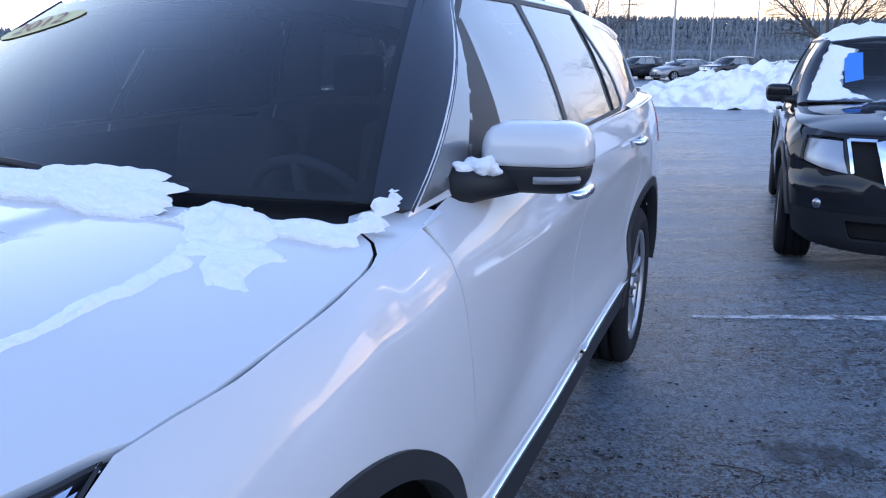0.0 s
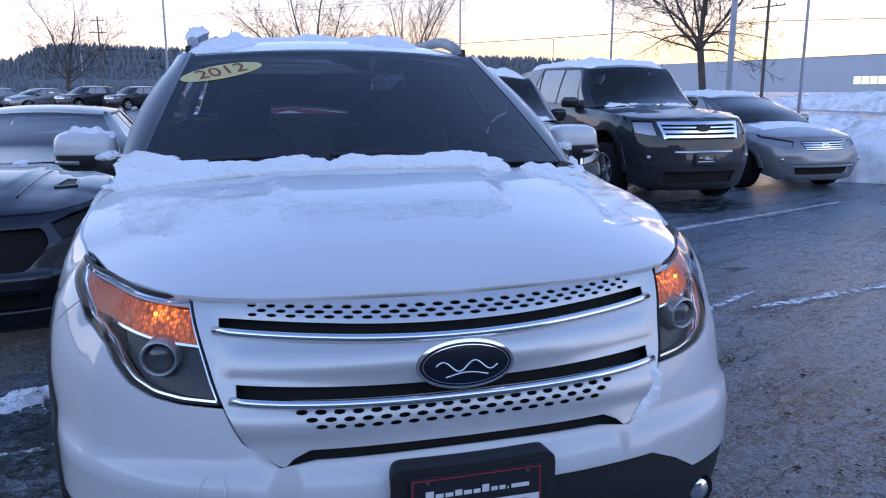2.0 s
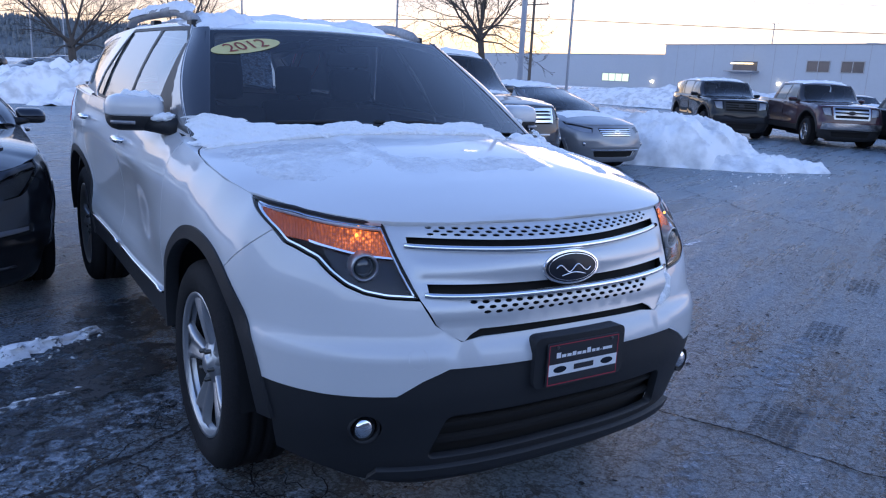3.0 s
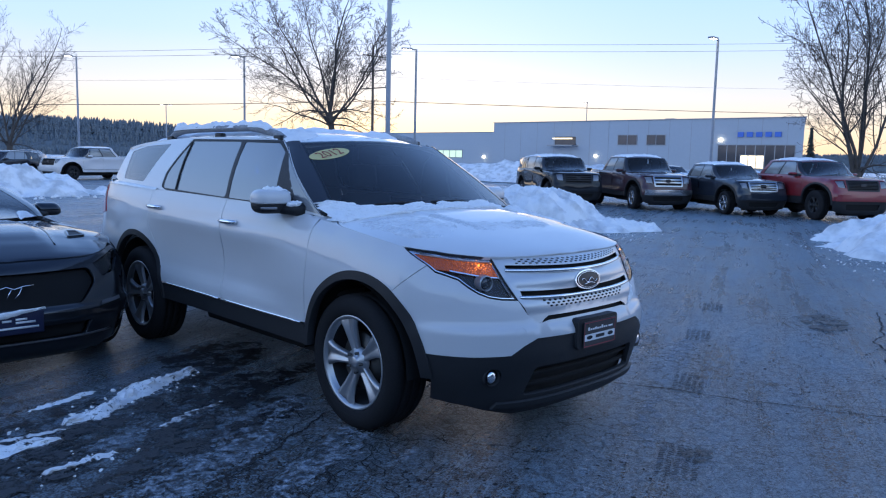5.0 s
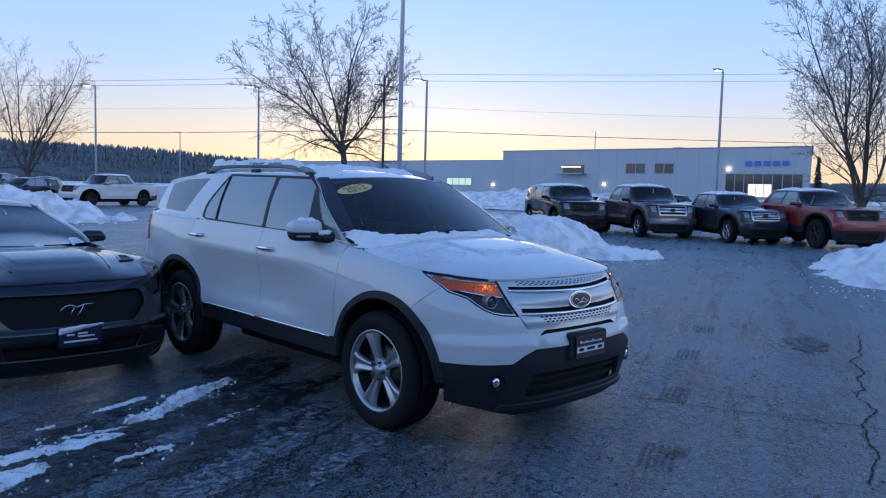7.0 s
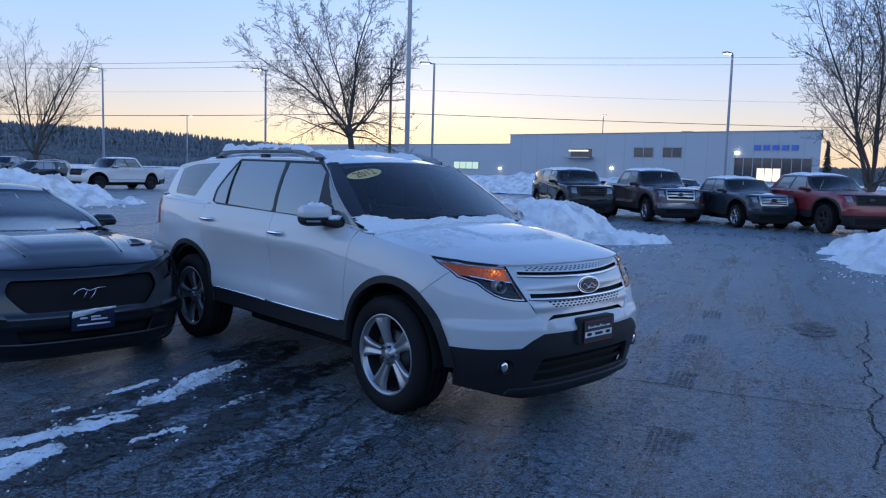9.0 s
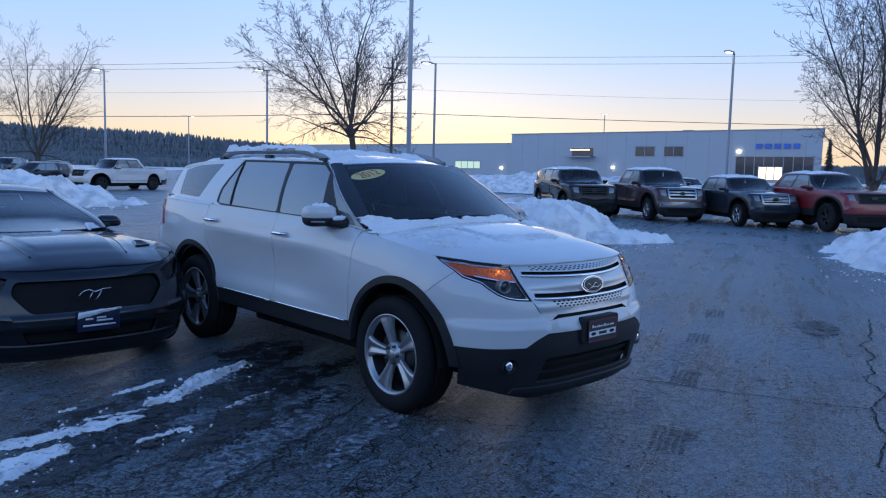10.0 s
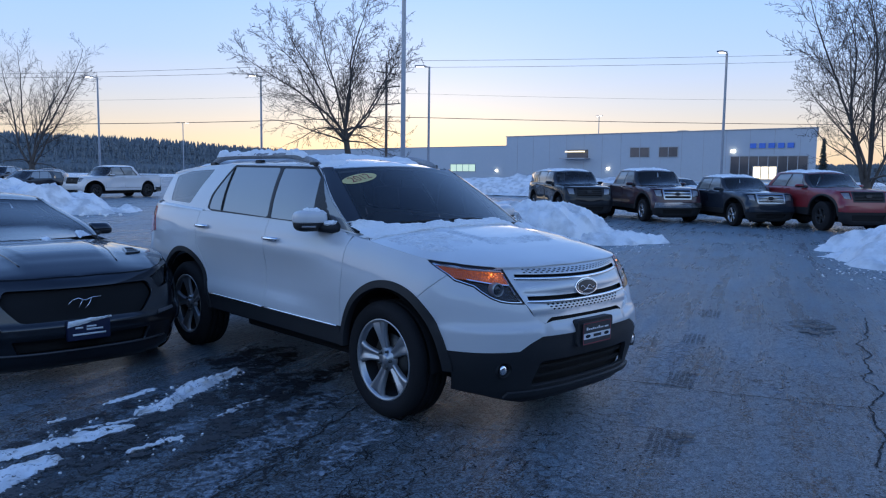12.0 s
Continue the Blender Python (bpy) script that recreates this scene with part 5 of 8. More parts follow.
def snow_strip(x0, y0, x1, y1, w, h, seed, label="ragged strip of leftover snow on the asphalt"):
    ang = math.atan2(y1 - y0, x1 - x0)
    L = math.hypot(x1 - x0, y1 - y0)
    rnd = random.Random(seed)
    n, m = max(24, int(L / 0.025)), 14
    vs, fs = [], []
    for i in range(n + 1):
        t = i / n
        for k in range(m + 1):
            v = 2 * k / m - 1
            p = Vector((t * L, v * w * 0.5, seed * 2.3))
            ww = (0.75 + 0.55 * noise.noise(Vector((t * L * 3.5, seed, 0))) + 0.35 * noise.noise(Vector((t * L * 12, seed, 3))) + 0.35 * noise.noise(Vector((t * L * 34, seed, 5 + (v > 0))))) * math.sin(math.pi * min(max(t, 0.015), 0.985)) ** 0.45
            off = w * 0.35 * noise.noise(Vector((t * L * 2, seed, 7)))
            z = h * max(0, 1 - (abs(v) ** 2.2)) * (0.6 + 0.8 * noise.noise(p * 9) + 0.4 * noise.noise(p * 25)) if abs(v) < 1 and 0 < i < n else 0
            x, y = t * L, off + v * w * 0.5 * ww + 0.03 * noise.noise(p * 30)
            vs.append((x0 + x * math.cos(ang) - y * math.sin(ang), y0 + x * math.sin(ang) + y * math.cos(ang), max(z, 0.0) + 0.003))
    for i in range(n):
        for k in range(m):
            a = i * (m + 1) + k
            fs.append((a, a + m + 1, a + m + 2, a + 1))
    me = bpy.data.meshes.new("snow_strip")
    me.from_pydata(vs, [], fs)
    me.shade_smooth()
    me.materials.append(STRIP)
    tagged(new("snow_strip", me), label, "snow", "strips of snow")


for i, a in enumerate(((-2.15, 1.10, -1.06, 1.72, 0.24, 0.05), (-2.22, 1.47, -1.78, 1.63, 0.08, 0.02), (-3.15, 0.90, -2.22, 0.88, 0.25, 0.03), (-2.55, 1.05, -2.12, 1.02, 0.06, 0.015), (-3.5, 0.35, -2.75, 0.63, 0.36, 0.03), (-2.45, 0.45, -2.08, 0.51, 0.08, 0.02), (-2.62, 1.30, -2.50, 1.33, 0.05, 0.02), (-1.75, 0.72, -1.25, 0.92, 0.09, 0.006))):
    snow_strip(*a, i + 1)


def crumbs():
    """Loose crumbs of snow beside the strips and heaps."""
    rnd = random.Random(77)
    bm = bmesh.new()
    for cx, cy, w, l_, k, big in ((-1.6, 1.40, 0.12, 0.6, 70, 0.016), (-2.7, 0.9, 0.14, 0.5, 60, 0.014), (-3.1, 0.5, 0.22, 0.45, 70, 0.014), (-2.25, 0.5, 0.1, 0.25, 25, 0.012), (11.4, 6.4, 0.7, 2.0, 130, 0.022), (11.4, 1.2, 0.6, 3.0, 170, 0.022), (4.9, 25.0, 1.0, 3.0, 60, 0.09)):
        for _ in range(k):
            a, b = rnd.gauss(0, 0.6) * l_, rnd.gauss(0, 0.8) * w
            t = radians(27 if cx < 20 else 0)
            r = big * rnd.uniform(0.25, 1.0) ** 1.5
            p = (cx + a * math.cos(t) - b * math.sin(t), cy + a * math.sin(t) + b * math.cos(t), r * 0.25)
            q = bmesh.ops.create_icosphere(bm, subdivisions=1, radius=1.0, matrix=Matrix.LocRotScale(p, Euler((rnd.random(), rnd.random(), rnd.random() * 6)), (r * rnd.uniform(0.8, 1.7), r, r * rnd.uniform(0.5, 0.9))))
            for v in q["verts"]:
                v.co += Vector((rnd.uniform(-1, 1), rnd.uniform(-1, 1), rnd.uniform(-1, 1))) * r * 0.18
    tagged(part("snow_crumbs", bm, SNOW), "loose crumbs of snow on the asphalt", "snow", kind="stuff")


crumbs()


def tread(x0, y0, x1, y1, w, mat, seed, lugs=60, rows=4, thin=0.0):
    """Tyre tread print: rows of short marks, thinned at random."""
    rnd = random.Random(seed)
    d = Vector((x1 - x0, y1 - y0))
    L = d.length
    d.normalize()
    q = Vector((-d.y, d.x))
    bm = bmesh.new()
    for i in range(lugs):
        fade = noise.noise(Vector((i * 0.12, seed, 0)))
        for r in range(rows):
            if rnd.random() < 0.62 - thin + fade:
                continue
            c = Vector((x0, y0)) + d * (L * (i + 0.5) / lugs) + q * (w * ((r + 0.5) / rows - 0.5) + rnd.uniform(-0.004, 0.004))
            a, b = d * L / lugs * (rnd.uniform(0.10, 0.22) + 0.2 * thin), q * w / rows * rnd.uniform(0.25, 0.45)
            s = q * w / rows * 0.0 + d * 0.01 * (1 if r % 2 else -1)
            bm.faces.new([bm.verts.new((*(c + k), 0.0041)) for k in (-a - b - s, a - b - s, a + b + s, -a + b + s)])
    bmesh.ops.recalc_face_normals(bm, faces=bm.faces)
    tagged(part("tyre_track", bm, mat), "broken tyre tread print along the lane", "tyre track", kind="stuff")


TRACK_PRINT = broken(material("rubber_print", (0.045, 0.052, 0.062), 0.7, bump=0.4, scale=80, vary=0.4), "broken_rubber_print", 16.0, 0.36, 0.62)
TRACK_PALE = broken(material("packed_rime", (0.42, 0.44, 0.48), 0.8, bump=0.4, scale=80, vary=0.4), "broken_packed_rime", 9.0, 0.44, 0.62)
for x, y, k in ((1.45, -0.82, 1), (2.95, -0.12, 2), (4.4, 0.45, 3), (0.05, -1.50, 4)):
    tread(x - 0.22, y - 0.10, x + 0.22, y + 0.10, 0.22, TRACK_PRINT, 40 + k, 16, 5, 0.9)
tread(0.75, -0.95, -1.2, -1.80, 0.18, TRACK_PALE, 4, 120)
tread(7.0, 0.3, 1.5, -2.0, 0.2, TRACK_PALE, 6, 300)
tread(1.6, -0.95, -1.5, -2.25, 0.2, TRACK_PALE, 8, 170, 4, 0.25)
tread(0.3, -1.0, -1.6, -1.85, 0.2, TRACK_PALE, 9, 110, 4, 0.2)

# ---- white sport utility vehicle in the middle of the lot ----
def on_surface(name, me_or_text, fn, mat, parent, lift=0.002, size=0.1, place=(0, 0), turn=0.0, flip=1):
    """Lettering laid on a surface fn(u, v)."""
    cu = bpy.data.curves.new(name, "FONT")
    cu.body, cu.size, cu.align_x, cu.align_y = me_or_text, size, "CENTER", "CENTER"
    tmp = new("tmp_text", cu)
    me = bpy.data.meshes.new_from_object(tmp)
    bpy.data.objects.remove(tmp)
    bm = bmesh.new()
    bm.from_mesh(me)
    bmesh.ops.subdivide_edges(bm, edges=bm.edges[:], cuts=1)
    c, s = math.cos(turn), math.sin(turn)
    for v in bm.verts:
        u, w = flip * (v.co.x * c - v.co.y * s) + place[0], (v.co.x * s + v.co.y * c) / 1.0 + place[1]
        q = np.array([[u, w]])
        e = 2e-3
        P = fn(q[:, 0], q[:, 1])[0]
        n = np.cross(fn(q[:, 0] + e, q[:, 1])[0] - P, fn(q[:, 0], q[:, 1] + e)[0] - P)
        n /= np.linalg.norm(n)
        if n @ (P - np.array((0, 1.5, 0.7))) < 0:
            n = -n
        v.co = Vector(P + n * lift)
    return part(name, bm, mat, parent, smooth=False)


def oval(cx, cz, a, b, n=28):
    return [(cx + a * math.cos(t), cz + b * math.sin(t)) for t in np.linspace(0, 2 * math.pi, n, endpoint=False)]


def ring_points(loop, d):
    """A loop moved inward by about d."""
    p = np.array(loop)
    a = 0.5 * np.sum(p[:, 0] * np.roll(p[:, 1], -1) - np.roll(p[:, 0], -1) * p[:, 1])
    t = np.roll(p, -1, 0) - np.roll(p, 1, 0)
    n = np.stack([-t[:, 1], t[:, 0]], 1) * (1 if a > 0 else -1)
    n /= np.maximum(np.linalg.norm(n, axis=1, keepdims=True), 1e-9)
    return [tuple(q) for q in p + n * d]


def ball(bm, c, r, sx=1, sy=1, sz=1, u=16, v=10):
    bmesh.ops.create_uvsphere(bm, u_segments=u, v_segments=v, radius=1.0, matrix=Matrix.LocRotScale(c, None, (r * sx, r * sy, r * sz)))


def mirror_unit(car, sg, cap_mat, W=ident, low=1.195, top=1.345, lens=True):
    """A door mirror: dark lower shell with its arm, painted cap, glass and repeater lens."""
    def shape(z0, z1, grow):
        bm = bmesh.new()
        n, k = 26, 8
        rings = []
        for j in range(k + 1):
            z = z0 + (z1 - z0) * j / k
            h = (z - low) / (top - low)
            pinch = (1 - abs(2 * h - 1) ** 3.0) ** 0.45 if 0 < h < 1 else 0.12
            ring = []
            for i in range(n):
                t = 2 * math.pi * i / n
                c, s = math.cos(t), math.sin(t)
                x = 1.015 + (0.112 + grow) * math.copysign(abs(c) ** 0.55, c) * (0.55 + 0.45 * pinch)
                y = 0.735 + (0.085 + grow) * math.copysign(abs(s) ** 0.7, s) * (0.35 + 0.65 * pinch) + 0.10 * (x - 0.9)
                ring.append(bm.verts.new((sg * x, y, z)))
            rings.append(ring)
        for a, b in zip(rings, rings[1:]):
            for i in range(n):
                bm.faces.new((a[i], a[(i + 1) % n], b[(i + 1) % n], b[i]))
        bm.faces.new(rings[0])
        bm.faces.new(rings[-1])
        bmesh.ops.recalc_face_normals(bm, faces=bm.faces)
        return bm

    def bend(bm):
        for v in bm.verts:
            v.co = Vector(W(np.array([tuple(v.co)]))[0])
        return bm
    bm = shape(low, low + 0.42 * (top - low), 0.0)
    tube(bm, [(sg * 0.86, 0.60, 1.215), (sg * 0.92, 0.64, 1.22), (sg * 0.98, 0.70, 1.225)], [0.045, 0.035, 0.03], 10)
    m = part("mirror", bend(bm), PLASTIC, car, "black door mirror")
    part("cap", bend(shape(low + 0.42 * (top - low), top, 0.0035)), cap_mat, m)
    if lens:
        bm = bmesh.new()
        pts = [(sg * (1.03 + 0.085 * t), 0.652 + 0.012 * t + 0.03 * t ** 3, 1.232) for t in np.linspace(0, 1, 6)]
        tube(bm, pts, 0.0085, 6)
        part("repeater_lens", bend(bm), REPEATER, m)
    bm = bmesh.new()
    box(bm, 0.93, 1.10, 0.822, 0.83, low + 0.025, top - 0.025, 0.003)
    for v in bm.verts:
        v.co.x *= sg
    bmesh.ops.recalc_face_normals(bm, faces=bm.faces)
    part("mirror_glass", bend(bm), CHROME, m)


RAIL = material("frosted_rail", (0.27, 0.28, 0.30), 0.6, bump=0.3, scale=60, vary=0.45, big=5.0)
REPEATER = material("smoked_repeater", (0.22, 0.22, 0.24), 0.2, coat=0.5)


def explorer():
    car = thing("sport_utility_vehicle", "pearl-white sport utility vehicle dusted with snow, lit amber side lamps", "car")
    both = shell(car, PAINT_WHITE, kind="suv", step=0.05)
    ctr = (0, 1.5, 0.75)
    P = lambda name, loop, mat, under=car, **k: panel(name, loop, SKIN, mat, under, centre=ctr, **k)
    # bumper
    half = fpts([(0.2, 0.632), (0.47, 0.635), (0.55, 0.60), (0.62, 0.555), (0.8, 0.552)]) + spts([(-0.569, 0.553), (-0.534, 0.64), (-0.46, 0.75), (-0.346, 0.8475), (-0.505, 0.996), (-0.551, 0.963)])
    half += fpts([(0.784, 0.932), (0.761, 0.897), (0.728, 0.866), (0.681, 0.844), (0.62, 0.832), (0.53, 0.826), (0.494, 0.757), (0.417, 0.704), (0.386, 0.708), (0.34, 0.715), (0.1, 0.716)])
    P("front_bumper", half + [(-s, z) for s, z in half[::-1]], PAINT_WHITE, step=0.04, thick=0.02)
    low = fpts([(0.2, 0.628), (0.47, 0.631), (0.55, 0.596), (0.62, 0.551), (0.8, 0.548)]) + spts([(-0.572, 0.549), (-0.59, 0.42), (-0.56, 0.3)]) + fpts([(0.75, 0.27), (0.5, 0.2), (0.2, 0.2)])
    fog = [oval(q, 0.44, 0.052, 0.045, 20) for q in (front_s(0.69, 0.44), -front_s(0.69, 0.44))]
    intake = fpts(rounded([(-0.50, 0.315), (0.50, 0.315), (0.46, 0.475), (-0.46, 0.475)], 0.03))
    lb = P("lower_bumper", low + [(-s, z) for s, z in low[::-1]], PLASTIC, step=0.05, lift=-0.004, thick=0.03, holes=fog + [intake])
    P("intake_backing", fpts([(-0.58, 0.25), (-0.2, 0.25), (0.2, 0.25), (0.58, 0.25), (0.55, 0.53), (0.2, 0.53), (-0.2, 0.53), (-0.55, 0.53)]), GAP, lb, lift=-0.06, thick=0, rim=False, step=0.08)
    for zz in (0.36, 0.42):
        P("slat", fpts([(x, zz - 0.008) for x in np.linspace(-0.50, 0.50, 12)] + [(x, zz + 0.008) for x in np.linspace(0.50, -0.50, 12)]), GAP, lb, lift=-0.03, thick=0.02, step=0.06)
    lip = fpts([(x, 0.262) for x in np.linspace(-0.66, 0.66, 16)] + [(x, 0.292) for x in np.linspace(0.64, -0.64, 16)])
    P("chin_lip", lip, PLASTIC, lb, lift=0.016, thick=0.03, step=0.06)
    for sg in (1, -1):
        c = SKIN(np.array([sg * front_s(0.69, 0.44)]), np.array([0.44]))[0]
        bm = bmesh.new()
        M = Matrix.Translation(c) @ Matrix.Rotation(radians(sg * 14), 4, "Z")
        lathe(bm, [(0.03, 0.052), (-0.002, 0.046), (0.02, 0.04)], 24, "y", M)
        fl = part("fog_lamp", bm, PLASTIC, lb)
        bm = bmesh.new()
        ball(bm, M @ Vector((0, 0.012, 0)), 0.036, 1, 0.5, 1)
        part("lens", bm, CHROME, fl, "bright round fog lens")
        P("tow_cap", oval(sg * front_s(0.56, 0.667), 0.667, 0.031, 0.031), PAINT_WHITE, holes=[oval(sg * front_s(0.56, 0.667), 0.667, 0.0285, 0.0285)], lift=0.0012, thick=0.001, step=0.02) if sg < 0 else None
    # grille: one silver moulding with slots and rows of holes
    zo = lambda x: 0.045 * x * x

    def bandpoly(x0, x1, z0, z1, n=12):
        xs = np.linspace(x0, x1, n)
        return fpts([(x, z0 + zo(x)) for x in xs] + [(x, z1 + zo(x)) for x in xs[::-1]])
    g = [(0, 1.036), (0.3, 1.038), (0.583, 1.044), (0.527, 0.83), (0.49, 0.757), (0.45, 0.725), (0.417, 0.708), (0.405, 0.706), (0.385, 0.722), (0.35, 0.738), (0, 0.735)]
    gl = fpts(g) + fpts([(-x, z) for x, z in g[::-1][1:-1]])
    holes = [bandpoly(-0.53, 0.53, 0.970, 0.990), bandpoly(-0.50, 0.50, 0.836, 0.863)]
    for z0, x1, pitch in ((1.0, 0.485, 0.0415), (0.765, 0.40, 0.0405)):
        for r in range(3):
            z = z0 + 0.024 - 0.0098 * r if z0 > 0.9 else z0 + 0.036 - 0.0155 * r
            n = int(x1 / pitch)
            for i in range(-n, n + 1):
                x = (i + (0.5 if r % 2 else 0)) * pitch
                if abs(x) < x1 - (0.02 * r if z0 < 0.9 else 0):
                    zz = z + (0.03 if z0 > 0.9 else 0.05) * x * x + (0.0 if z0 > 0.9 else 0.012)
                    s0 = math.copysign(front_s(abs(x), zz), x)
                    holes.append(oval(s0, zz, 0.0142, 0.0042 if z0 > 0.9 else 0.0056, 8))
    def rolled(s, z):
        """The grille's bands are rolled: each bulges between its slots."""
        q = SKIN(s, z)
        t = np.asarray(z, float) - 0.045 * q[:, 0] ** 2
        swell = np.zeros_like(t)
        for a, b, h in ((0.872, 0.955, 0.014), (0.745, 0.822, 0.010), (0.990, 1.034, 0.005)):
            swell += h * np.sin(np.pi * np.clip((t - a) / (b - a), 0, 1)) ** 0.8
        q = q.copy()
        q[:, 1] -= swell * (1 - smoothstep(0.50, 0.56, np.abs(q[:, 0])))
        return q
    gr = panel("grille", gl, rolled, GRILLE_SILVER, car, centre=ctr, step=0.025, lift=-0.004, thick=0.004, holes=holes, label="satin silver grille with rows of small holes")
    P("grille_backing", fpts([(-0.57, 1.044), (-0.3, 1.042), (0, 1.040), (0.3, 1.042), (0.57, 1.044), (0.5, 0.83), (0.42, 0.70), (0.1, 0.692), (-0.1, 0.692), (-0.42, 0.70), (-0.5, 0.83)]), GAP, gr, lift=-0.035, rim=False)
    for x1, z in ((0.54, 0.962), (0.512, 0.828)):
        bm = bmesh.new()
        pts = []
        for x in np.linspace(-x1, x1, 31):
            zz = z + zo(x)
            q = SKIN(np.array([math.copysign(front_s(abs(x), zz), x)]), np.array([zz]))[0]
            pts.append((q[0], q[1] - 0.006 + 0.012 * (abs(x) / x1) ** 8, q[2]))
        tube(bm, pts, 0.0105, 10)
        part("chrome_bar", bm, CHROME, gr)
    # emblem: plain blue oval in a bright ring
    ec = 0.897
    P("emblem", oval(0, ec, 0.115, 0.052, 40), CHROME, gr, lift=0.014, thick=0.018, step=0.03, label="blue oval emblem in a chrome ring")
    P("emblem_field", oval(0, ec, 0.107, 0.0455, 40), EMBLEM_BLUE, gr, lift=0.017, thick=0.003, step=0.03)
    P("emblem_ring", oval(0, ec, 0.101, 0.041, 40), CHROME, gr, holes=[oval(0, ec, 0.099, 0.0395, 40)], lift=0.0185, thick=0.001, step=0.03)
    bm = bmesh.new()
    for pts in ([(x, 0.011 * math.sin(85 * x) + 0.002) for x in np.linspace(-0.072, 0.072, 33)], [(x, -0.018 + 0.006 * math.cos(40 * x)) for x in np.linspace(-0.05, 0.05, 9)]):
        rows = []
        for a, b in pts:
            q = SKIN(np.array([a]), np.array([ec + b]))[0]
            rows.append((q[0], q[1] - 0.020, q[2]))
        tube(bm, rows, 0.0026, 5)
    part("emblem_script", bm, CHROME, gr, "bright raised strokes")
    # number plate holder with its dealer panel
    pz0, pz1 = 0.535, 0.705
    pl = panel("plate_holder", rounded([(-0.19, pz0), (0.19, pz0), (0.19, pz1), (-0.19, pz1)], 0.03), lambda u, v: np.stack([u, -1.008 + 0.25 * np.asarray(u) ** 2 + 0.0 * np.asarray(v), v], -1), PLASTIC, car, thick=0.05, centre=ctr, step=0.05)
    pf = lambda u, v: np.stack([u, -1.014 + 0.0 * np.asarray(u) + 0.0 * np.asarray(v), v], -1)
    panel("plate", rounded([(-0.152, 0.543), (0.152, 0.543), (0.152, 0.685), (-0.152, 0.685)], 0.008), pf, PLATE_BLACK, pl, thick=0.006, centre=ctr, step=0.06)
    F = lambda name, a, b, c, d, mat, lift: panel(name, [(a, b), (c, b), (c, d), (a, d)], pf, mat, pl, lift=lift, thick=0.0, rim=False, centre=ctr, step=0.08)
    o, i2 = [(-0.148, 0.547), (0.148, 0.547), (0.148, 0.681), (-0.148, 0.681)], [(-0.145, 0.55), (0.145, 0.55), (0.145, 0.678), (-0.145, 0.678)]
    panel("border_line", o, pf, INK_RED, pl, holes=[i2], lift=0.001, thick=0, rim=False, centre=ctr)
    F("stripe", -0.145, 0.578, 0.145, 0.616, PLATE_WHITE, 0.001)
    F("bar", -0.042, 0.588, 0.042, 0.606, INK, 0.002)
    for x in (-0.1, 0.1):
        panel("badge", oval(x, 0.597, 0.027, 0.011, 20), pf, EMBLEM_BLUE, pl, lift=0.002, thick=0, rim=False, centre=ctr, step=0.03)
    for a, b, h in ((-0.118, -0.10, 0.009), (-0.096, -0.078, 0.005), (-0.074, -0.056, 0.005), (-0.052, -0.036, 0.007), (-0.032, -0.014, 0.005), (-0.010, 0.006, 0.005), (0.010, 0.026, 0.009), (0.031, 0.046, 0.005), (0.050, 0.064, 0.005), (0.069, 0.072, 0.003), (0.078, 0.120, 0.005)):
        F("bar", a, 0.636, b, 0.636 + 2 * h, PLATE_WHITE, 0.002)
    for x in (-0.115, 0.115):
        bm = bmesh.new()
        ball(bm, (x, -1.017, 0.672), 0.006, 1, 0.5, 1, 10, 6)
        part("screw", bm, STEEL, pl)
    # headlamps
    base = fpts([(0.586, 1.042), (0.531, 0.832), (0.62, 0.838), (0.68, 0.850), (0.725, 0.872), (0.757, 0.902), (0.780, 0.937)]) + spts([(-0.548, 0.969), (-0.508, 0.998), (-0.472, 1.017), (-0.433, 1.037), (-0.397, 1.052), (-0.362, 1.065), (-0.328, 1.080), (-0.37, 1.079), (-0.44, 1.073), (-0.50, 1.068)]) + fpts([(0.76, 1.061), (0.68, 1.052)])
    base = rounded(base, 0.012, 3)
    amber = fpts([(0.596, 1.024), (0.576, 0.950), (0.66, 0.959), (0.74, 0.976), (0.78, 0.984)]) + spts([(-0.535, 0.990), (-0.496, 1.012), (-0.451, 1.036), (-0.405, 1.055), (-0.372, 1.068), (-0.44, 1.061), (-0.50, 1.054)]) + fpts([(0.76, 1.044), (0.68, 1.035)])
    lower = fpts([(0.575, 0.945), (0.549, 0.845), (0.62, 0.850), (0.68, 0.862), (0.72, 0.884), (0.746, 0.914), (0.766, 0.95), (0.772, 0.972), (0.74, 0.966), (0.66, 0.95)])
    for sg in (1, -1):
        mk = lambda lp: [(sg * s, z) for s, z in lp]
        hl = P("headlamp", mk(base), GAP, lift=-0.055, thick=0.0, rim=False, step=0.05, label="headlamp with lit amber side light over a projector")
        P("lamp_seal", mk(base), PLASTIC, hl, holes=[mk(ring_points(base, 0.0035))], lift=-0.001, thick=0.05, step=0.05)
        P("bright_rim", mk(ring_points(base, 0.005)), CHROME, hl, holes=[mk(ring_points(base, 0.010))], lift=-0.012, thick=0.03, step=0.05)
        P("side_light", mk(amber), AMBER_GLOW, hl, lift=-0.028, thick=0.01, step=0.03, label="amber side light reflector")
        P("clear_strip", mk(fpts([(0.594, 1.028), (0.68, 1.0365), (0.76, 1.0455)]) + spts([(-0.50, 1.0555), (-0.44, 1.0625), (-0.39, 1.070), (-0.37, 1.0755), (-0.44, 1.069), (-0.50, 1.064)]) + fpts([(0.76, 1.057), (0.68, 1.048), (0.59, 1.038)])), GRILLE_SILVER, hl, lift=-0.018, thick=0.01, step=0.03, label="bright clear strip over the amber")
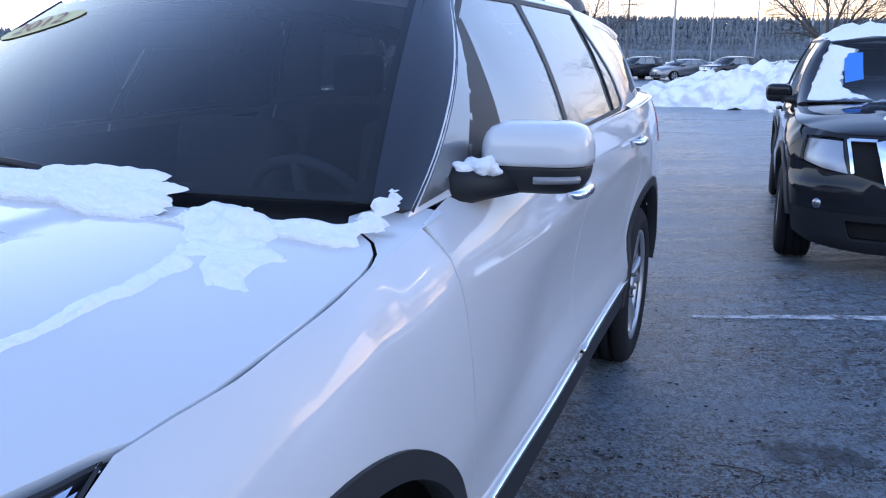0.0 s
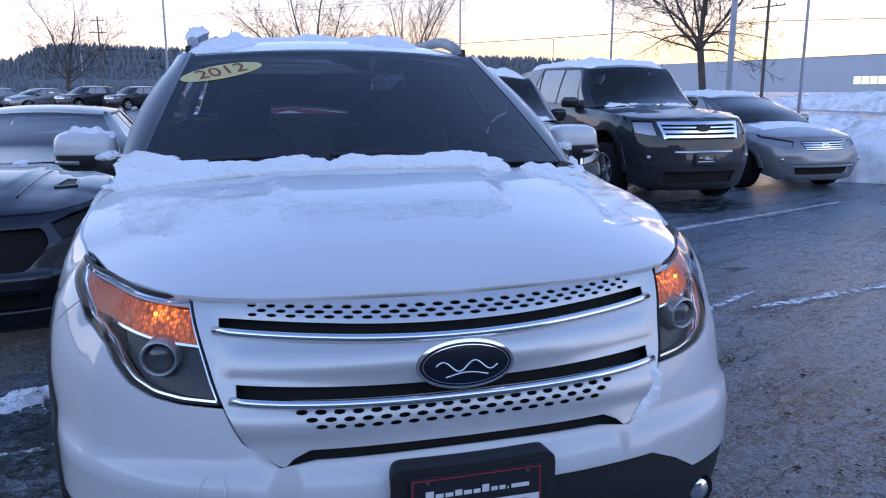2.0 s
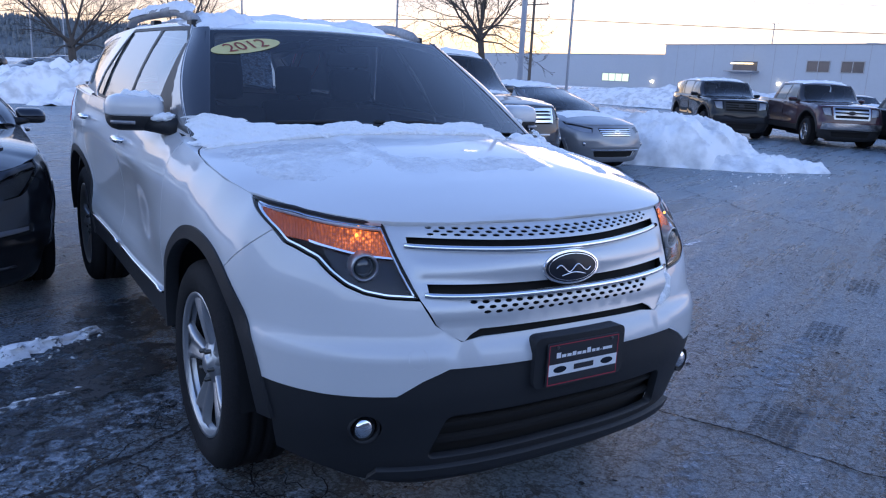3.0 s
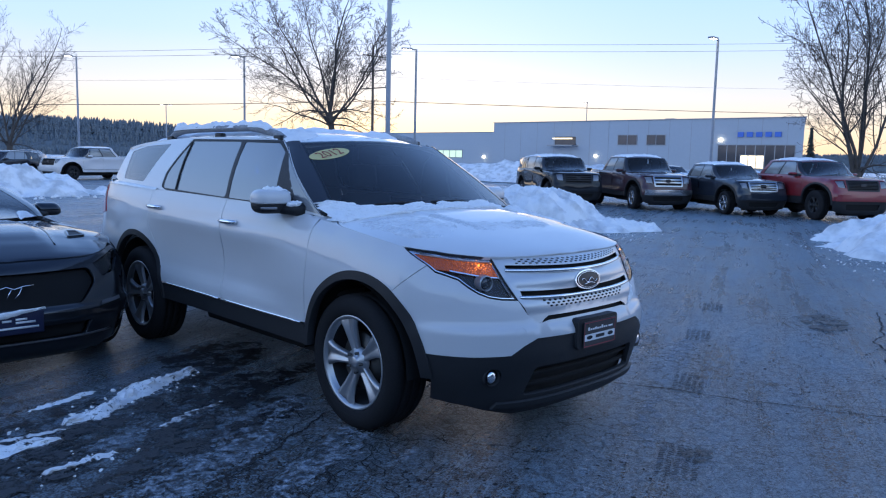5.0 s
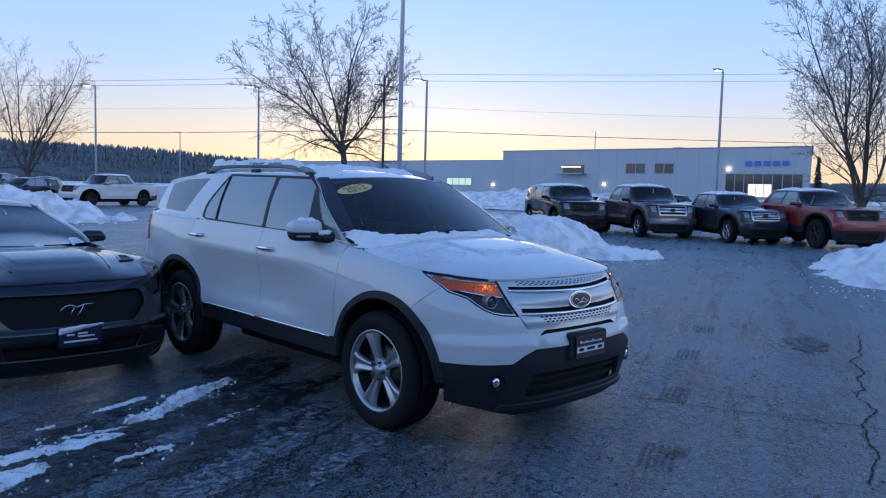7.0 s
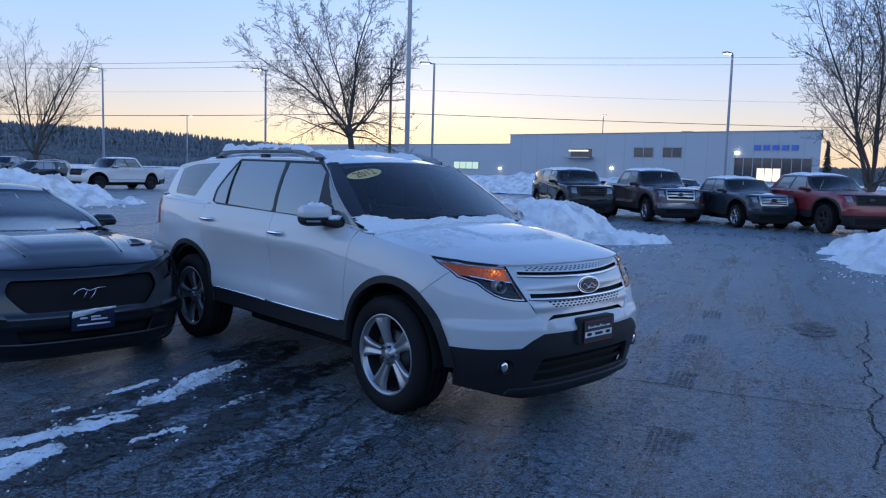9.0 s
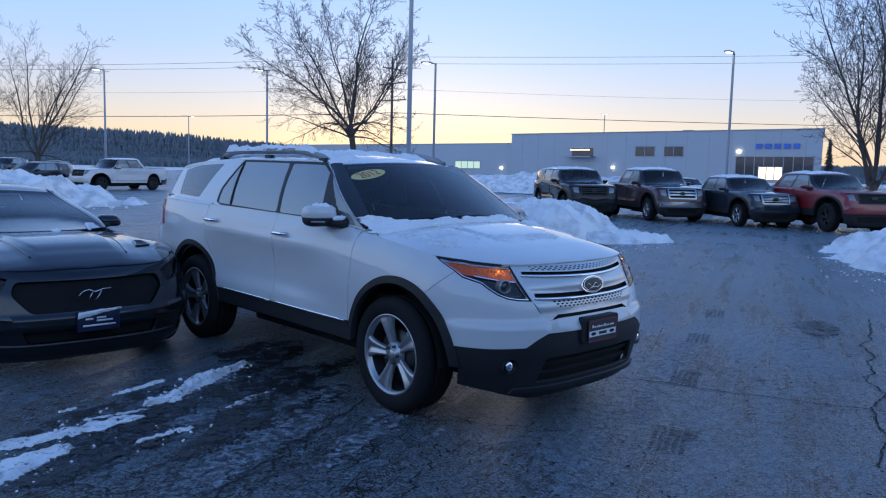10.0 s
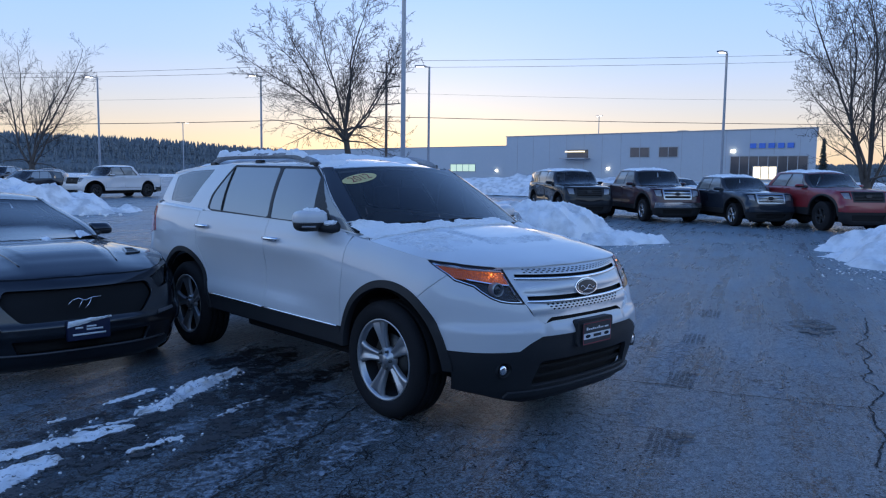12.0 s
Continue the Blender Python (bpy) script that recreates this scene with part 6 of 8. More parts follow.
        P("dark_bowl", mk(lower), LAMP_BOWL, hl, lift=-0.045, thick=0.0, rim=False, step=0.05)
        div = fpts([(0.575, 0.950), (0.66, 0.959), (0.74, 0.976), (0.79, 0.988), (0.79, 0.981), (0.74, 0.970), (0.66, 0.9535), (0.573, 0.945)])
        P("divider", mk(div), CHROME, hl, lift=-0.022, thick=0.012, step=0.03)
        # projector
        c = SKIN(np.array([sg * front_s(0.665, 0.91)]), np.array([0.915]))[0]
        M = Matrix.Translation(c) @ Matrix.Rotation(radians(sg * 12), 4, "Z")
        bm = bmesh.new()
        lathe(bm, [(0.06, 0.044), (0.012, 0.042), (0.006, 0.038), (0.014, 0.034), (0.05, 0.03)], 28, "y", M)
        part("projector_ring", bm, ALLOY, hl)
        bm = bmesh.new()
        ball(bm, M @ Vector((0, 0.03, 0)), 0.034, 1, 0.75, 1, 24, 14)
        part("projector_lens", bm, EMBLEM_GLASS, hl)
        # bulb and the lit part of its reflector
        zc = 1.0
        cb = SKIN(np.array([sg * front_s(0.665, zc)]), np.array([zc]))[0]
        bm = bmesh.new()
        ball(bm, (cb[0], cb[1] + 0.016, cb[2] + 0.004), 0.005, 1, 1, 1.1, 12, 8)
        part("bulb", bm, AMBER_LIT, hl, "lit amber bulb")
        cover = P("lens_cover", mk(ring_points(base, 0.004)), LAMP_GLASS, hl, lift=0.002, thick=0.0, rim=False, step=0.04)
        cover.visible_shadow = False
        # roof rail
        bm = bmesh.new()
        pts = [(sg * (0.615 + 0.028 * math.sin(math.pi * t)), 1.20 + 1.78 * t, float(roof_fn(0.62, 1.2 + 1.78 * t)[2]) + 0.008 + 0.046 * min(1, 4.5 * t, 7 * (1 - t)) ** 0.7) for t in np.linspace(0, 1, 26)]
        tube(bm, pts, [0.016] + [0.026] * 24 + [0.016], 10)
        rail = part("roof_rail", bm, RAIL, car, "dark roof rail furred with frost")
        for t in (0.03, 0.5, 0.97):
            bm = bmesh.new()
            y = 1.2 + 1.78 * t
            z = float(roof_fn(0.63, y)[2]) + 0.02
            box(bm, sg * 0.63 - 0.022, sg * 0.63 + 0.022, y - 0.05, y + 0.05, z - 0.06, z + 0.004, 0.01)
            part("foot", bm, PLASTIC, rail)
        mirror_unit(car, sg, PAINT_WHITE)
        # tail lamp
        tl = spts([(3.58, 1.03), (3.9, 0.98), (3.93, 1.27), (3.68, 1.26)])
        P("tail_lamp", mk(tl), RED_LENS, lift=0.006, thick=0.02, step=0.06, label="red tail lamp")
        # mirror sail
        panel("window_sail", [(0.62, 1.218), (0.90, 1.246), (0.895, 1.29), (0.97, 1.46), (1.03, 1.572), (0.985, 1.568)], house_fn, PLASTIC, car, lift=0.003, thick=0.006, mirror=sg < 0, centre=ctr)
        # wiper
        bm = bmesh.new()
        rows = [tuple(screen_fn(np.array([x]), np.array([t]))[0] + (0, -0.016, 0.012)) for x, t in (((sg * 0.2 + 0.15), 0.0), (sg * 0.2 - 0.12, 0.05), (sg * 0.2 - 0.35, 0.045))]
        tube(bm, rows, 0.009, 6)
        part("wiper", bm, PLASTIC, car)
    # side vent of the wing and chrome sill pieces are in the shell; oval year sticker on the screen
    t0 = 0.78
    sc = lambda u, v: screen_fn(np.asarray(u), np.asarray(v) / 0.885)
    th = 0.33
    st = [(-0.50 + 0.17 * math.cos(a) * math.cos(th) - 0.058 * math.sin(a) * math.sin(th), t0 * 0.885 + 0.17 * math.cos(a) * math.sin(th) + 0.058 * math.sin(a) * math.cos(th)) for a in np.linspace(0, 2 * math.pi, 44, endpoint=False)]
    stk = panel("year_sticker", st, sc, STICKER_YELLOW, car, lift=0.003, thick=0.001, centre=ctr, step=0.05, label="yellow oval vinyl sticker with dark red 2012")
    on_surface("lettering", "2012", sc, STICKER_RED, stk, 0.0055, 0.105, (-0.50, t0 * 0.885), th)
    # shoulder that closes the body's side to the glasshouse
    ys_ = np.linspace(2.5, 3.95, 30)
    lo_ = np.array([SKIN(np.array([side_s(y, BELT(y) - 0.006)]), np.array([float(BELT(y)) - 0.006]))[0] for y in ys_])

    def shoulder(u, v):
        u, v = np.asarray(u, float), np.asarray(v, float)
        a = np.stack([np.interp(u, ys_, lo_[:, k]) for k in range(3)], -1)
        b = house_fn(u, BELT(u) + 0.012)
        return a + (b - a) * v[:, None] + np.array((0.005, 0, 0.001)) * np.sin(np.pi * np.clip(v, 0, 1))[:, None]
    both("shoulder", [(2.60, -0.15), (3.1, -0.15), (3.84, -0.15), (3.84, 1.15), (3.1, 1.15), (2.60, 1.15)], shoulder, PAINT_WHITE, step=0.08, thick=0.0, rim=False)
    # inner rear-view mirror
    bm = bmesh.new()
    box(bm, -0.11, 0.11, 0.80, 0.83, 1.50, 1.57, 0.012)
    part("inner_mirror", bm, PLASTIC, car)
    for x, y in ((0.83, 0), (-0.83, 0), (0.84, 2.865), (-0.84, 2.865)):
        wheel(car, (x, y, 0.391), 0.390, 0.268, side=1 if x > 0 else -1, width=0.25, split=True)
    return car


EMBLEM_GLASS = material("dark_lens_glass", (0.03, 0.035, 0.045), 0.03, coat=1.0, vary=0.02)
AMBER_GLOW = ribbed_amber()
explorer_car = explorer()


def snow_on(name, label, loop, fn, thick, step=0.03, seed=0, jitter=0.02, edge=0.06, mat=None, up=(0, 0, 1), hole=0.0):
    """Snow lying on a surface, with a ragged outline and a lumpy top."""
    lp = []
    for a, b in dense(loop, step):
        n = noise.noise_vector(Vector((a * 9 + seed, b * 9, seed * 1.7))) + 0.7 * noise.noise_vector(Vector((a * 25, b * 25 + seed, 3))) + 0.25 * noise.noise_vector(Vector((a * 70, b * 70 + seed, 5)))
        lp.append((a + jitter * n.x, b + jitter * n.y))
    A = np.array(lp)
    gx, gy = (np.arange(A[:, i].min(), A[:, i].max(), step) for i in (0, 1))
    G = np.array([(x, y) for x in gx for y in gy])
    G = G[inside(A, G)]
    G = G[~near_line([A], G, step * 0.4)]
    if hole:
        keep = [noise.noise(Vector((a * 7 + seed, b * 7, 1.3))) > hole - 1 for a, b in G]
    vs, es, fs, *_ = delaunay_2d_cdt([Vector(p) for p in A] + [Vector(p) for p in G], [(i, (i + 1) % len(A)) for i in range(len(A))], [], 0, 1e-6)
    V = np.array([tuple(v) for v in vs])
    F = np.array([tuple(f) for f in fs])
    F = F[inside(A, V[F].mean(1))]
    d = np.full(len(V), 9.0)
    B = np.roll(A, -1, 0)
    for p, q in zip(A, B):
        w = q - p
        t = np.clip(((V - p) @ w) / max(w @ w, 1e-12), 0, 1)
        d = np.minimum(d, np.hypot(*(V - p - t[:, None] * w).T))
    X = np.asarray(fn(V[:, 0], V[:, 1]), float)
    h = np.array([0.55 + 0.9 * noise.noise(Vector((a * 6, b * 6, seed))) + 0.5 * noise.noise(Vector((a * 19, b * 19, seed))) + 0.38 * noise.noise(Vector((a * 47, b * 47, seed))) for a, b in V])
    X = X + np.array(up) * (thick * np.clip(d / edge, 0, 1) ** 0.6 * np.maximum(h, 0.08) + 0.0015 - 0.004 * (d < 1e-4))[:, None]
    me = bpy.data.meshes.new(name)
    T = np.cross(X[F[:, 1]] - X[F[:, 0]], X[F[:, 2]] - X[F[:, 0]])
    fl = (T * np.array(up)).sum(1) < 0
    F[fl] = F[fl][:, ::-1]
    me.from_pydata(X.tolist(), [], F.tolist())
    me.shade_smooth()
    me.materials.append(mat or SNOW)
    return tagged(new(name, me), label, "snow")


LACE = broken(SNOW, "lacy_snow", 4.0, 0.38, 0.80)


def cowl_top(u, v):
    """Where the bonnet runs up to the screen: v is 0 on the bonnet, 1 on the screen."""
    u, v = np.asarray(u, float), np.asarray(v, float)
    a = hood_fn(u, np.minimum(0.17 + 0.17 * u * u - 0.12 * (1 - v), 0.5))
    b = screen_fn(u, 0.10 * np.clip(v, 0, 2)) + np.array((0, -0.015, 0.01))
    w = smoothstep(0.3, 0.8, v)[:, None]
    return a * (1 - w) + b * w


snow_on("snow_on_cowl", "ragged ridge of snow along the foot of the windscreen", [(-0.87, 0.32), (-0.6, 0.38), (-0.3, 0.36), (-0.12, 0.34), (-0.14, 0.60), (-0.3, 0.66), (-0.5, 0.62), (-0.66, 0.72), (-0.76, 1.15), (-0.85, 1.2)], cowl_top, 0.017, 0.009, 3, 0.05, 0.03, up=(0, -0.6, 0.8))
snow_on("snow_on_cowl", "ragged ridge of snow along the foot of the windscreen", [(-0.2, 0.34), (0.0, 0.37), (0.2, 0.31), (0.42, 0.20), (0.5, 0.3), (0.46, 0.68), (0.3, 0.7), (0.1, 0.6), (-0.1, 0.66)], cowl_top, 0.018, 0.009, 4, 0.05, 0.03, up=(0, -0.6, 0.8))
snow_on("snow_on_cowl", "clump of snow in the corner of the windscreen", [(0.50, 0.28), (0.62, 0.33), (0.84, 0.34), (0.87, 0.48), (0.83, 0.68), (0.79, 0.46), (0.70, 0.44), (0.64, 0.52), (0.55, 0.44)], cowl_top, 0.024, 0.008, 9, 0.045, 0.03, up=(0, -0.6, 0.8))
snow_on("snow_on_bonnet", "splat of fallen snow at the back of the bonnet", [(0.58, 0.24), (0.55, 0.15), (0.61, 0.08), (0.64, 0.02), (0.69, 0.05), (0.74, -0.03), (0.80, 0.0), (0.775, 0.07), (0.81, 0.12), (0.74, 0.13), (0.72, 0.19), (0.66, 0.23)], hood_fn, 0.034, 0.008, 15, 0.022, 0.03)
snow_on("snow_on_bonnet", "thin smear of frozen snow on the bonnet's corner", [(-0.84, 0.16), (-0.55, 0.12), (-0.42, 0.0), (-0.37, -0.20), (-0.45, -0.36), (-0.62, -0.40), (-0.76, -0.28), (-0.82, -0.05)], hood_fn, 0.008, 0.016, 5, 0.03, 0.06, mat=LACE)
# pale lacy film that traces the crease round the bonnet's middle
snow_on("snow_on_bonnet", "thin pale film traced round the bonnet's raised middle", [(-0.40, 0.02), (-0.31, 0.02), (-0.29, -0.26), (-0.1, -0.31), (0.26, -0.31), (0.33, -0.05), (0.42, 0.02), (0.37, -0.30), (0.30, -0.43), (-0.1, -0.47), (-0.36, -0.42)], hood_fn, 0.006, 0.016, 6, 0.025, 0.05, mat=LACE)
snow_on("snow_streak", "narrow streak of snow on the bonnet", [(0.622, -0.38), (0.640, -0.40), (0.665, -0.2), (0.690, 0.03), (0.645, 0.03), (0.636, -0.2)], hood_fn, 0.016, 0.007, 7, 0.011, 0.02)
for sg in (1, -1):
    bm = bmesh.new()
    c = Vector((sg * 0.915, 0.63, 1.252))
    for v in bmesh.ops.create_icosphere(bm, subdivisions=4, radius=1.0, matrix=Matrix.LocRotScale(c, Euler((0, 0, sg * 0.5)), (0.052, 0.026, 0.022)))["verts"]:
        v.co += (v.co - c) * (0.7 * noise.noise(v.co * 28) + 0.4 * noise.noise(v.co * 75))
    tagged(part("snow_on_mirror", bm, SNOW), "small clump of snow on the foot of a door mirror", "snow")
    if sg < 0:
        snow_on("snow_on_mirror", "cap of snow lying on a white door mirror", [(-1.08, 0.71), (-0.98, 0.68), (-0.905, 0.69), (-0.90, 0.76), (-0.99, 0.79), (-1.07, 0.78)], lambda u, v: np.stack([u, v, 1.335 - 0.9 * (np.asarray(u) + 0.99) ** 2 - 3.0 * (np.asarray(v) - 0.735) ** 2], -1), 0.03, 0.008, 17, 0.006, 0.015)
snow_on("snow_on_roof", "crusted snow lying on the roof", [(-0.6, 1.55), (-0.3, 1.4), (0.1, 1.45), (0.5, 1.5), (0.6, 2.2), (0.58, 3.4), (0.0, 3.6), (-0.6, 3.4)], roof_fn, 0.03, 0.04, 11, 0.05, 0.12)
snow_on("snow_on_roof", "lump of snow at the front corner of the roof", [(-0.66, 1.13), (-0.5, 1.09), (-0.32, 1.16), (-0.36, 1.42), (-0.5, 1.6), (-0.65, 1.5)], roof_fn, 0.05, 0.018, 18, 0.025, 0.07)
snow_on("snow_on_roof", "lump of snow at the front edge of the roof", [(0.05, 1.12), (0.25, 1.11), (0.42, 1.2), (0.36, 1.42), (0.15, 1.45)], roof_fn, 0.03, 0.018, 19, 0.025, 0.07)
snow_on("snow_on_rail", "snow heaped over the roof rail", [(-0.655, 1.38), (-0.60, 1.36), (-0.55, 1.50), (-0.565, 2.0), (-0.58, 2.9), (-0.66, 2.85), (-0.675, 2.0)], lambda u, v: roof_fn(u, v) + np.array((0, 0, 1)) * (0.03 + 0.04 * smoothstep(1.2, 1.5, v))[:, None], 0.045, 0.014, 12, 0.012, 0.03)
snow_on("snow_on_grille", "clump of snow stuck in the bumper corner", fpts([(0.50, 0.83), (0.54, 0.80), (0.52, 0.73), (0.45, 0.705), (0.43, 0.72), (0.48, 0.76)]), SKIN, 0.03, 0.012, 14, 0.008, 0.02, up=(0.2, -0.9, 0.2))

# ---- the other vehicles: the same bodywork, drawn to other sizes ----
def warp(fo=0.985, wb=2.865, ro=1.155, width=2.0, z=((0, 0), (0.385, 0.385), (1.03, 1.03), (1.25, 1.25), (1.75, 1.75)), cowl=0.4, screen_top=1.0, roof_end=3.8, slim=1.0, blunt=0.0, dome=0.0):
    """Maps the first car's shape to another car's: overhangs, wheelbase, width, heights, and where screen and roof end."""
    fz = curve_fn([*z, (2.4, z[-1][1] + 0.65)])
    fy = curve_fn([(-1.3, -fo - 0.3), (-0.985, -fo), (-0.5, -0.5 * fo / 0.985), (0.0, 0.0), (0.4, cowl), (2.865, wb), (4.02, wb + ro), (4.4, wb + ro + 0.4)])
    ft = curve_fn([(-1.3, -fo - 0.3), (0.0, 0.1), (0.4, cowl), (1.0, screen_top), (2.45, 0.45 * screen_top + 0.55 * roof_end), (3.8, roof_end), (4.4, roof_end + 0.5)])

    def W(p):
        p = np.asarray(p, float)
        h = smoothstep(1.2, 1.68, p[:, 2])
        y = fy(p[:, 1]) * (1 - h) + ft(p[:, 1]) * h
        x = p[:, 0] * width / 2.0 * (1 + (slim - 1) * h)
        front = smoothstep(0.0, 0.6, -p[:, 1])
        y = y - blunt * 0.30 * front * np.clip(np.abs(p[:, 0]) / 0.95, 0, 1) ** 2.5
        z = fz(p[:, 2])
        if dome:
            a = np.abs(p[:, 0]) - 0.10 * p[:, 1]
            up_ = smoothstep(0.98, 1.04, p[:, 2]) * (1 - smoothstep(0.05, 0.3, p[:, 1])) * smoothstep(-0.8, -0.35, p[:, 1])
            z = z + dome * up_ * ((1 - smoothstep(0.36, 0.50, a)) + 0.8 * smoothstep(0.58, 0.74, a))
        return np.stack([x, y, z], -1)
    return W


def vehicle(name, label, at, turn, paint, W, r=0.385, kind="suv", style="plain", clad=None, trim=None, step=0.1, category="car", width=2.0, wb=2.865, rim=0.25, group="", handle=None, spokes=5, rim_mat=None, snow=True, lamp_mat=None, roof_paint=None, bars=3, bar_mat=None, bumper=None, plate=True, fog=True):
    car = thing(name, label, category, pose(*at, 0, 0, turn), group)
    clad = clad or paint
    shell(car, paint, W, kind, clad, trim, handle or paint, step=step, roof_paint=roof_paint)
    ctr = tuple(W(np.array([[0.0, 1.5, 0.75]]))[0])
    (skin,) = warped(W, SKIN)
    P = lambda nm, loop, mat, under=car, **k: panel(nm, loop, skin, mat, under, centre=ctr, **{"step": step, **k})
    mir = lambda lp: [(-s, z) for s, z in lp]
    half = fpts([(0, 0.50), (0.5, 0.50), (0.8, 0.50)]) + spts([(-0.583, 0.50), (-0.534, 0.64), (-0.46, 0.75), (-0.348, 0.847), (-0.507, 0.998), (-0.474, 1.020), (-0.441, 1.043), (-0.423, 1.061), (-0.411, 1.067), (-0.425, 1.071), (-0.5, 1.066)]) + fpts([(0.76, 1.058), (0.583, 1.044), (0.3, 1.038), (0, 1.036)])
    chin = (0.17, 0.165, 0.165) if style == "coupe" else (0.24, 0.2, 0.2)
    low = fpts([(0, 0.497), (0.5, 0.497), (0.8, 0.497)]) + spts([(-0.585, 0.497), (-0.59, 0.4), (-0.55, chin[0] + 0.06)]) + fpts([(0.75, chin[0]), (0.4, chin[1]), (0, chin[2])])
    if style == "vee":
        lamp = fpts([(0.595, 1.012), (0.55, 0.77), (0.72, 0.785)]) + spts([(-0.60, 0.83), (-0.52, 1.015)]) + fpts([(0.70, 1.022)])
        grille = fpts([(-0.56, 1.01), (0.56, 1.01), (0.515, 0.765), (0.33, 0.715), (-0.33, 0.715), (-0.515, 0.765)])
    elif style == "bars":
        lamp = fpts([(0.62, 1.02), (0.60, 0.84), (0.72, 0.84)]) + spts([(-0.62, 0.86), (-0.52, 1.02)])
        grille = fpts([(-0.59, 1.015), (0.59, 1.015), (0.52, 0.79), (-0.52, 0.79)])
    elif style == "coupe":
        lamp = fpts([(0.60, 0.98), (0.66, 0.88), (0.76, 0.90)]) + spts([(-0.58, 0.95), (-0.42, 1.03), (-0.46, 1.045)]) + fpts([(0.70, 1.02)])
        grille = fpts(rounded([(-0.56, 0.955), (0.56, 0.955), (0.60, 0.86), (0.47, 0.70), (-0.47, 0.70), (-0.60, 0.86)], 0.04))
    elif style == "truck":
        lamp = fpts(rounded([(0.57, 1.02), (0.55, 0.79), (0.78, 0.81), (0.83, 1.01)], 0.02, 2))
        grille = fpts(rounded([(-0.52, 1.01), (0.52, 1.01), (0.50, 0.73), (-0.50, 0.73)], 0.03))
    elif style == "sedan":
        lamp = fpts([(0.50, 0.98), (0.54, 0.88), (0.72, 0.90)]) + spts([(-0.60, 0.95), (-0.40, 1.045), (-0.5, 1.05)]) + fpts([(0.68, 1.02)])
        grille = fpts(rounded([(-0.42, 0.99), (0.42, 0.99), (0.36, 0.80), (-0.36, 0.80)], 0.05))
    else:
        lamp = fpts([(0.60, 1.0), (0.58, 0.82), (0.74, 0.83)]) + spts([(-0.60, 0.86), (-0.50, 1.0)])
        grille = fpts(rounded([(-0.55, 1.0), (0.55, 1.0), (0.52, 0.74), (-0.52, 0.74)], 0.03))
    lampl = mir(lamp)
    holes = [grille, lamp, lampl]
    P("front_panel", half + mir(half)[::-1], paint, holes=holes, thick=0.02)
    lowm = fpts(rounded([(-0.5, 0.30), (0.5, 0.30), (0.55, 0.44), (-0.55, 0.44)], 0.03))
    lb = P("lower_bumper", low + mir(low)[::-1], clad, holes=[lowm], lift=-0.004, thick=0.03)
    P("mouth_backing", lowm, GAP, lb, lift=-0.05, rim=False)
    g = P("grille", grille, GAP, lift=-0.04, thick=0, rim=False)

    def strip(nm, x0, z0, x1, z1, w, mat, lift, n=10):
        """A bar across the nose between two points."""
        xs, zs = np.linspace(x0, x1, n), np.linspace(z0, z1, n)
        d = np.array([x1 - x0, z1 - z0])
        q = np.array([-d[1], d[0]]) / np.hypot(*d) * w / 2
        return P(nm, fpts([(a + q[0], b + q[1]) for a, b in zip(xs, zs)] + [(a - q[0], b - q[1]) for a, b in zip(xs[::-1], zs[::-1])]), mat, g, lift=lift, thick=0.03, step=0.08)
    if style == "vee":
        for sg in (1, -1):
            strip("chrome_bar", sg * 0.335, 1.003, sg * 0.262, 0.715, 0.115, CHROME, 0.012, 4)
            strip("chrome_bar", sg * 0.562, 1.005, sg * 0.522, 0.775, 0.022, CHROME, 0.006, 4)
            strip("chrome_bar", sg * 0.385, 1.003, sg * 0.56, 1.003, 0.018, CHROME, 0.005, 4)
        strip("chrome_bar", -0.30, 0.728, 0.30, 0.728, 0.06, CHROME, 0.0145)
        strip("chrome_bar", -0.275, 1.002, 0.275, 1.002, 0.02, CHROME, 0.01)
        P("emblem", oval(0, 0.90, 0.082, 0.068), CHROME, g, holes=[oval(0, 0.90, 0.063, 0.05)], lift=0.012, thick=0.02, step=0.05)
        strip("emblem_bar", -0.10, 0.90, 0.10, 0.90, 0.03, CHROME, 0.016, 4)
    elif style == "bars":
        for zz, w in ((0.985, 0.035), (0.93, 0.016), (0.88, 0.03), (0.825, 0.03)):
            strip("chrome_bar", -0.58 + (1.0 - zz) * 0.3, zz, 0.58 - (1.0 - zz) * 0.3, zz, w, CHROME, 0.008)
        for sg in (1, -1):
            strip("chrome_bar", sg * 0.575, 1.0, sg * 0.515, 0.80, 0.035, CHROME, 0.01, 4)
        P("emblem", oval(0, 0.92, 0.10, 0.042), EMBLEM_BLUE, g, lift=0.02, thick=0.015, step=0.05)
        strip("bumper_strip", -0.42, 0.66, 0.42, 0.66, 0.016, WORN_CHROME, 0.01)
    elif style == "truck":
        bmat = bar_mat or CHROME
        P("grille_frame", fpts(rounded([(-0.53, 1.02), (0.53, 1.02), (0.51, 0.72), (-0.51, 0.72)], 0.035)), bmat, g, holes=[fpts(rounded([(-0.485, 0.985), (0.485, 0.985), (0.465, 0.755), (-0.465, 0.755)], 0.03))], lift=0.012, thick=0.04)
        for k in range(bars):
            zz = 0.755 + 0.23 * (k + 1) / (bars + 1)
            strip("chrome_bar", -0.48, zz, 0.48, zz, 0.085 / bars, bmat, 0.0)
        P("emblem", oval(0, 0.87, 0.10, 0.045), EMBLEM_BLUE, g, lift=0.02, thick=0.015, step=0.05)
        P("bumper_bar", fpts([(-0.82, 0.645), (0.82, 0.645), (0.84, 0.50), (-0.84, 0.50)]), bumper or paint, lb, lift=0.045, thick=0.06)
    elif style == "sedan":
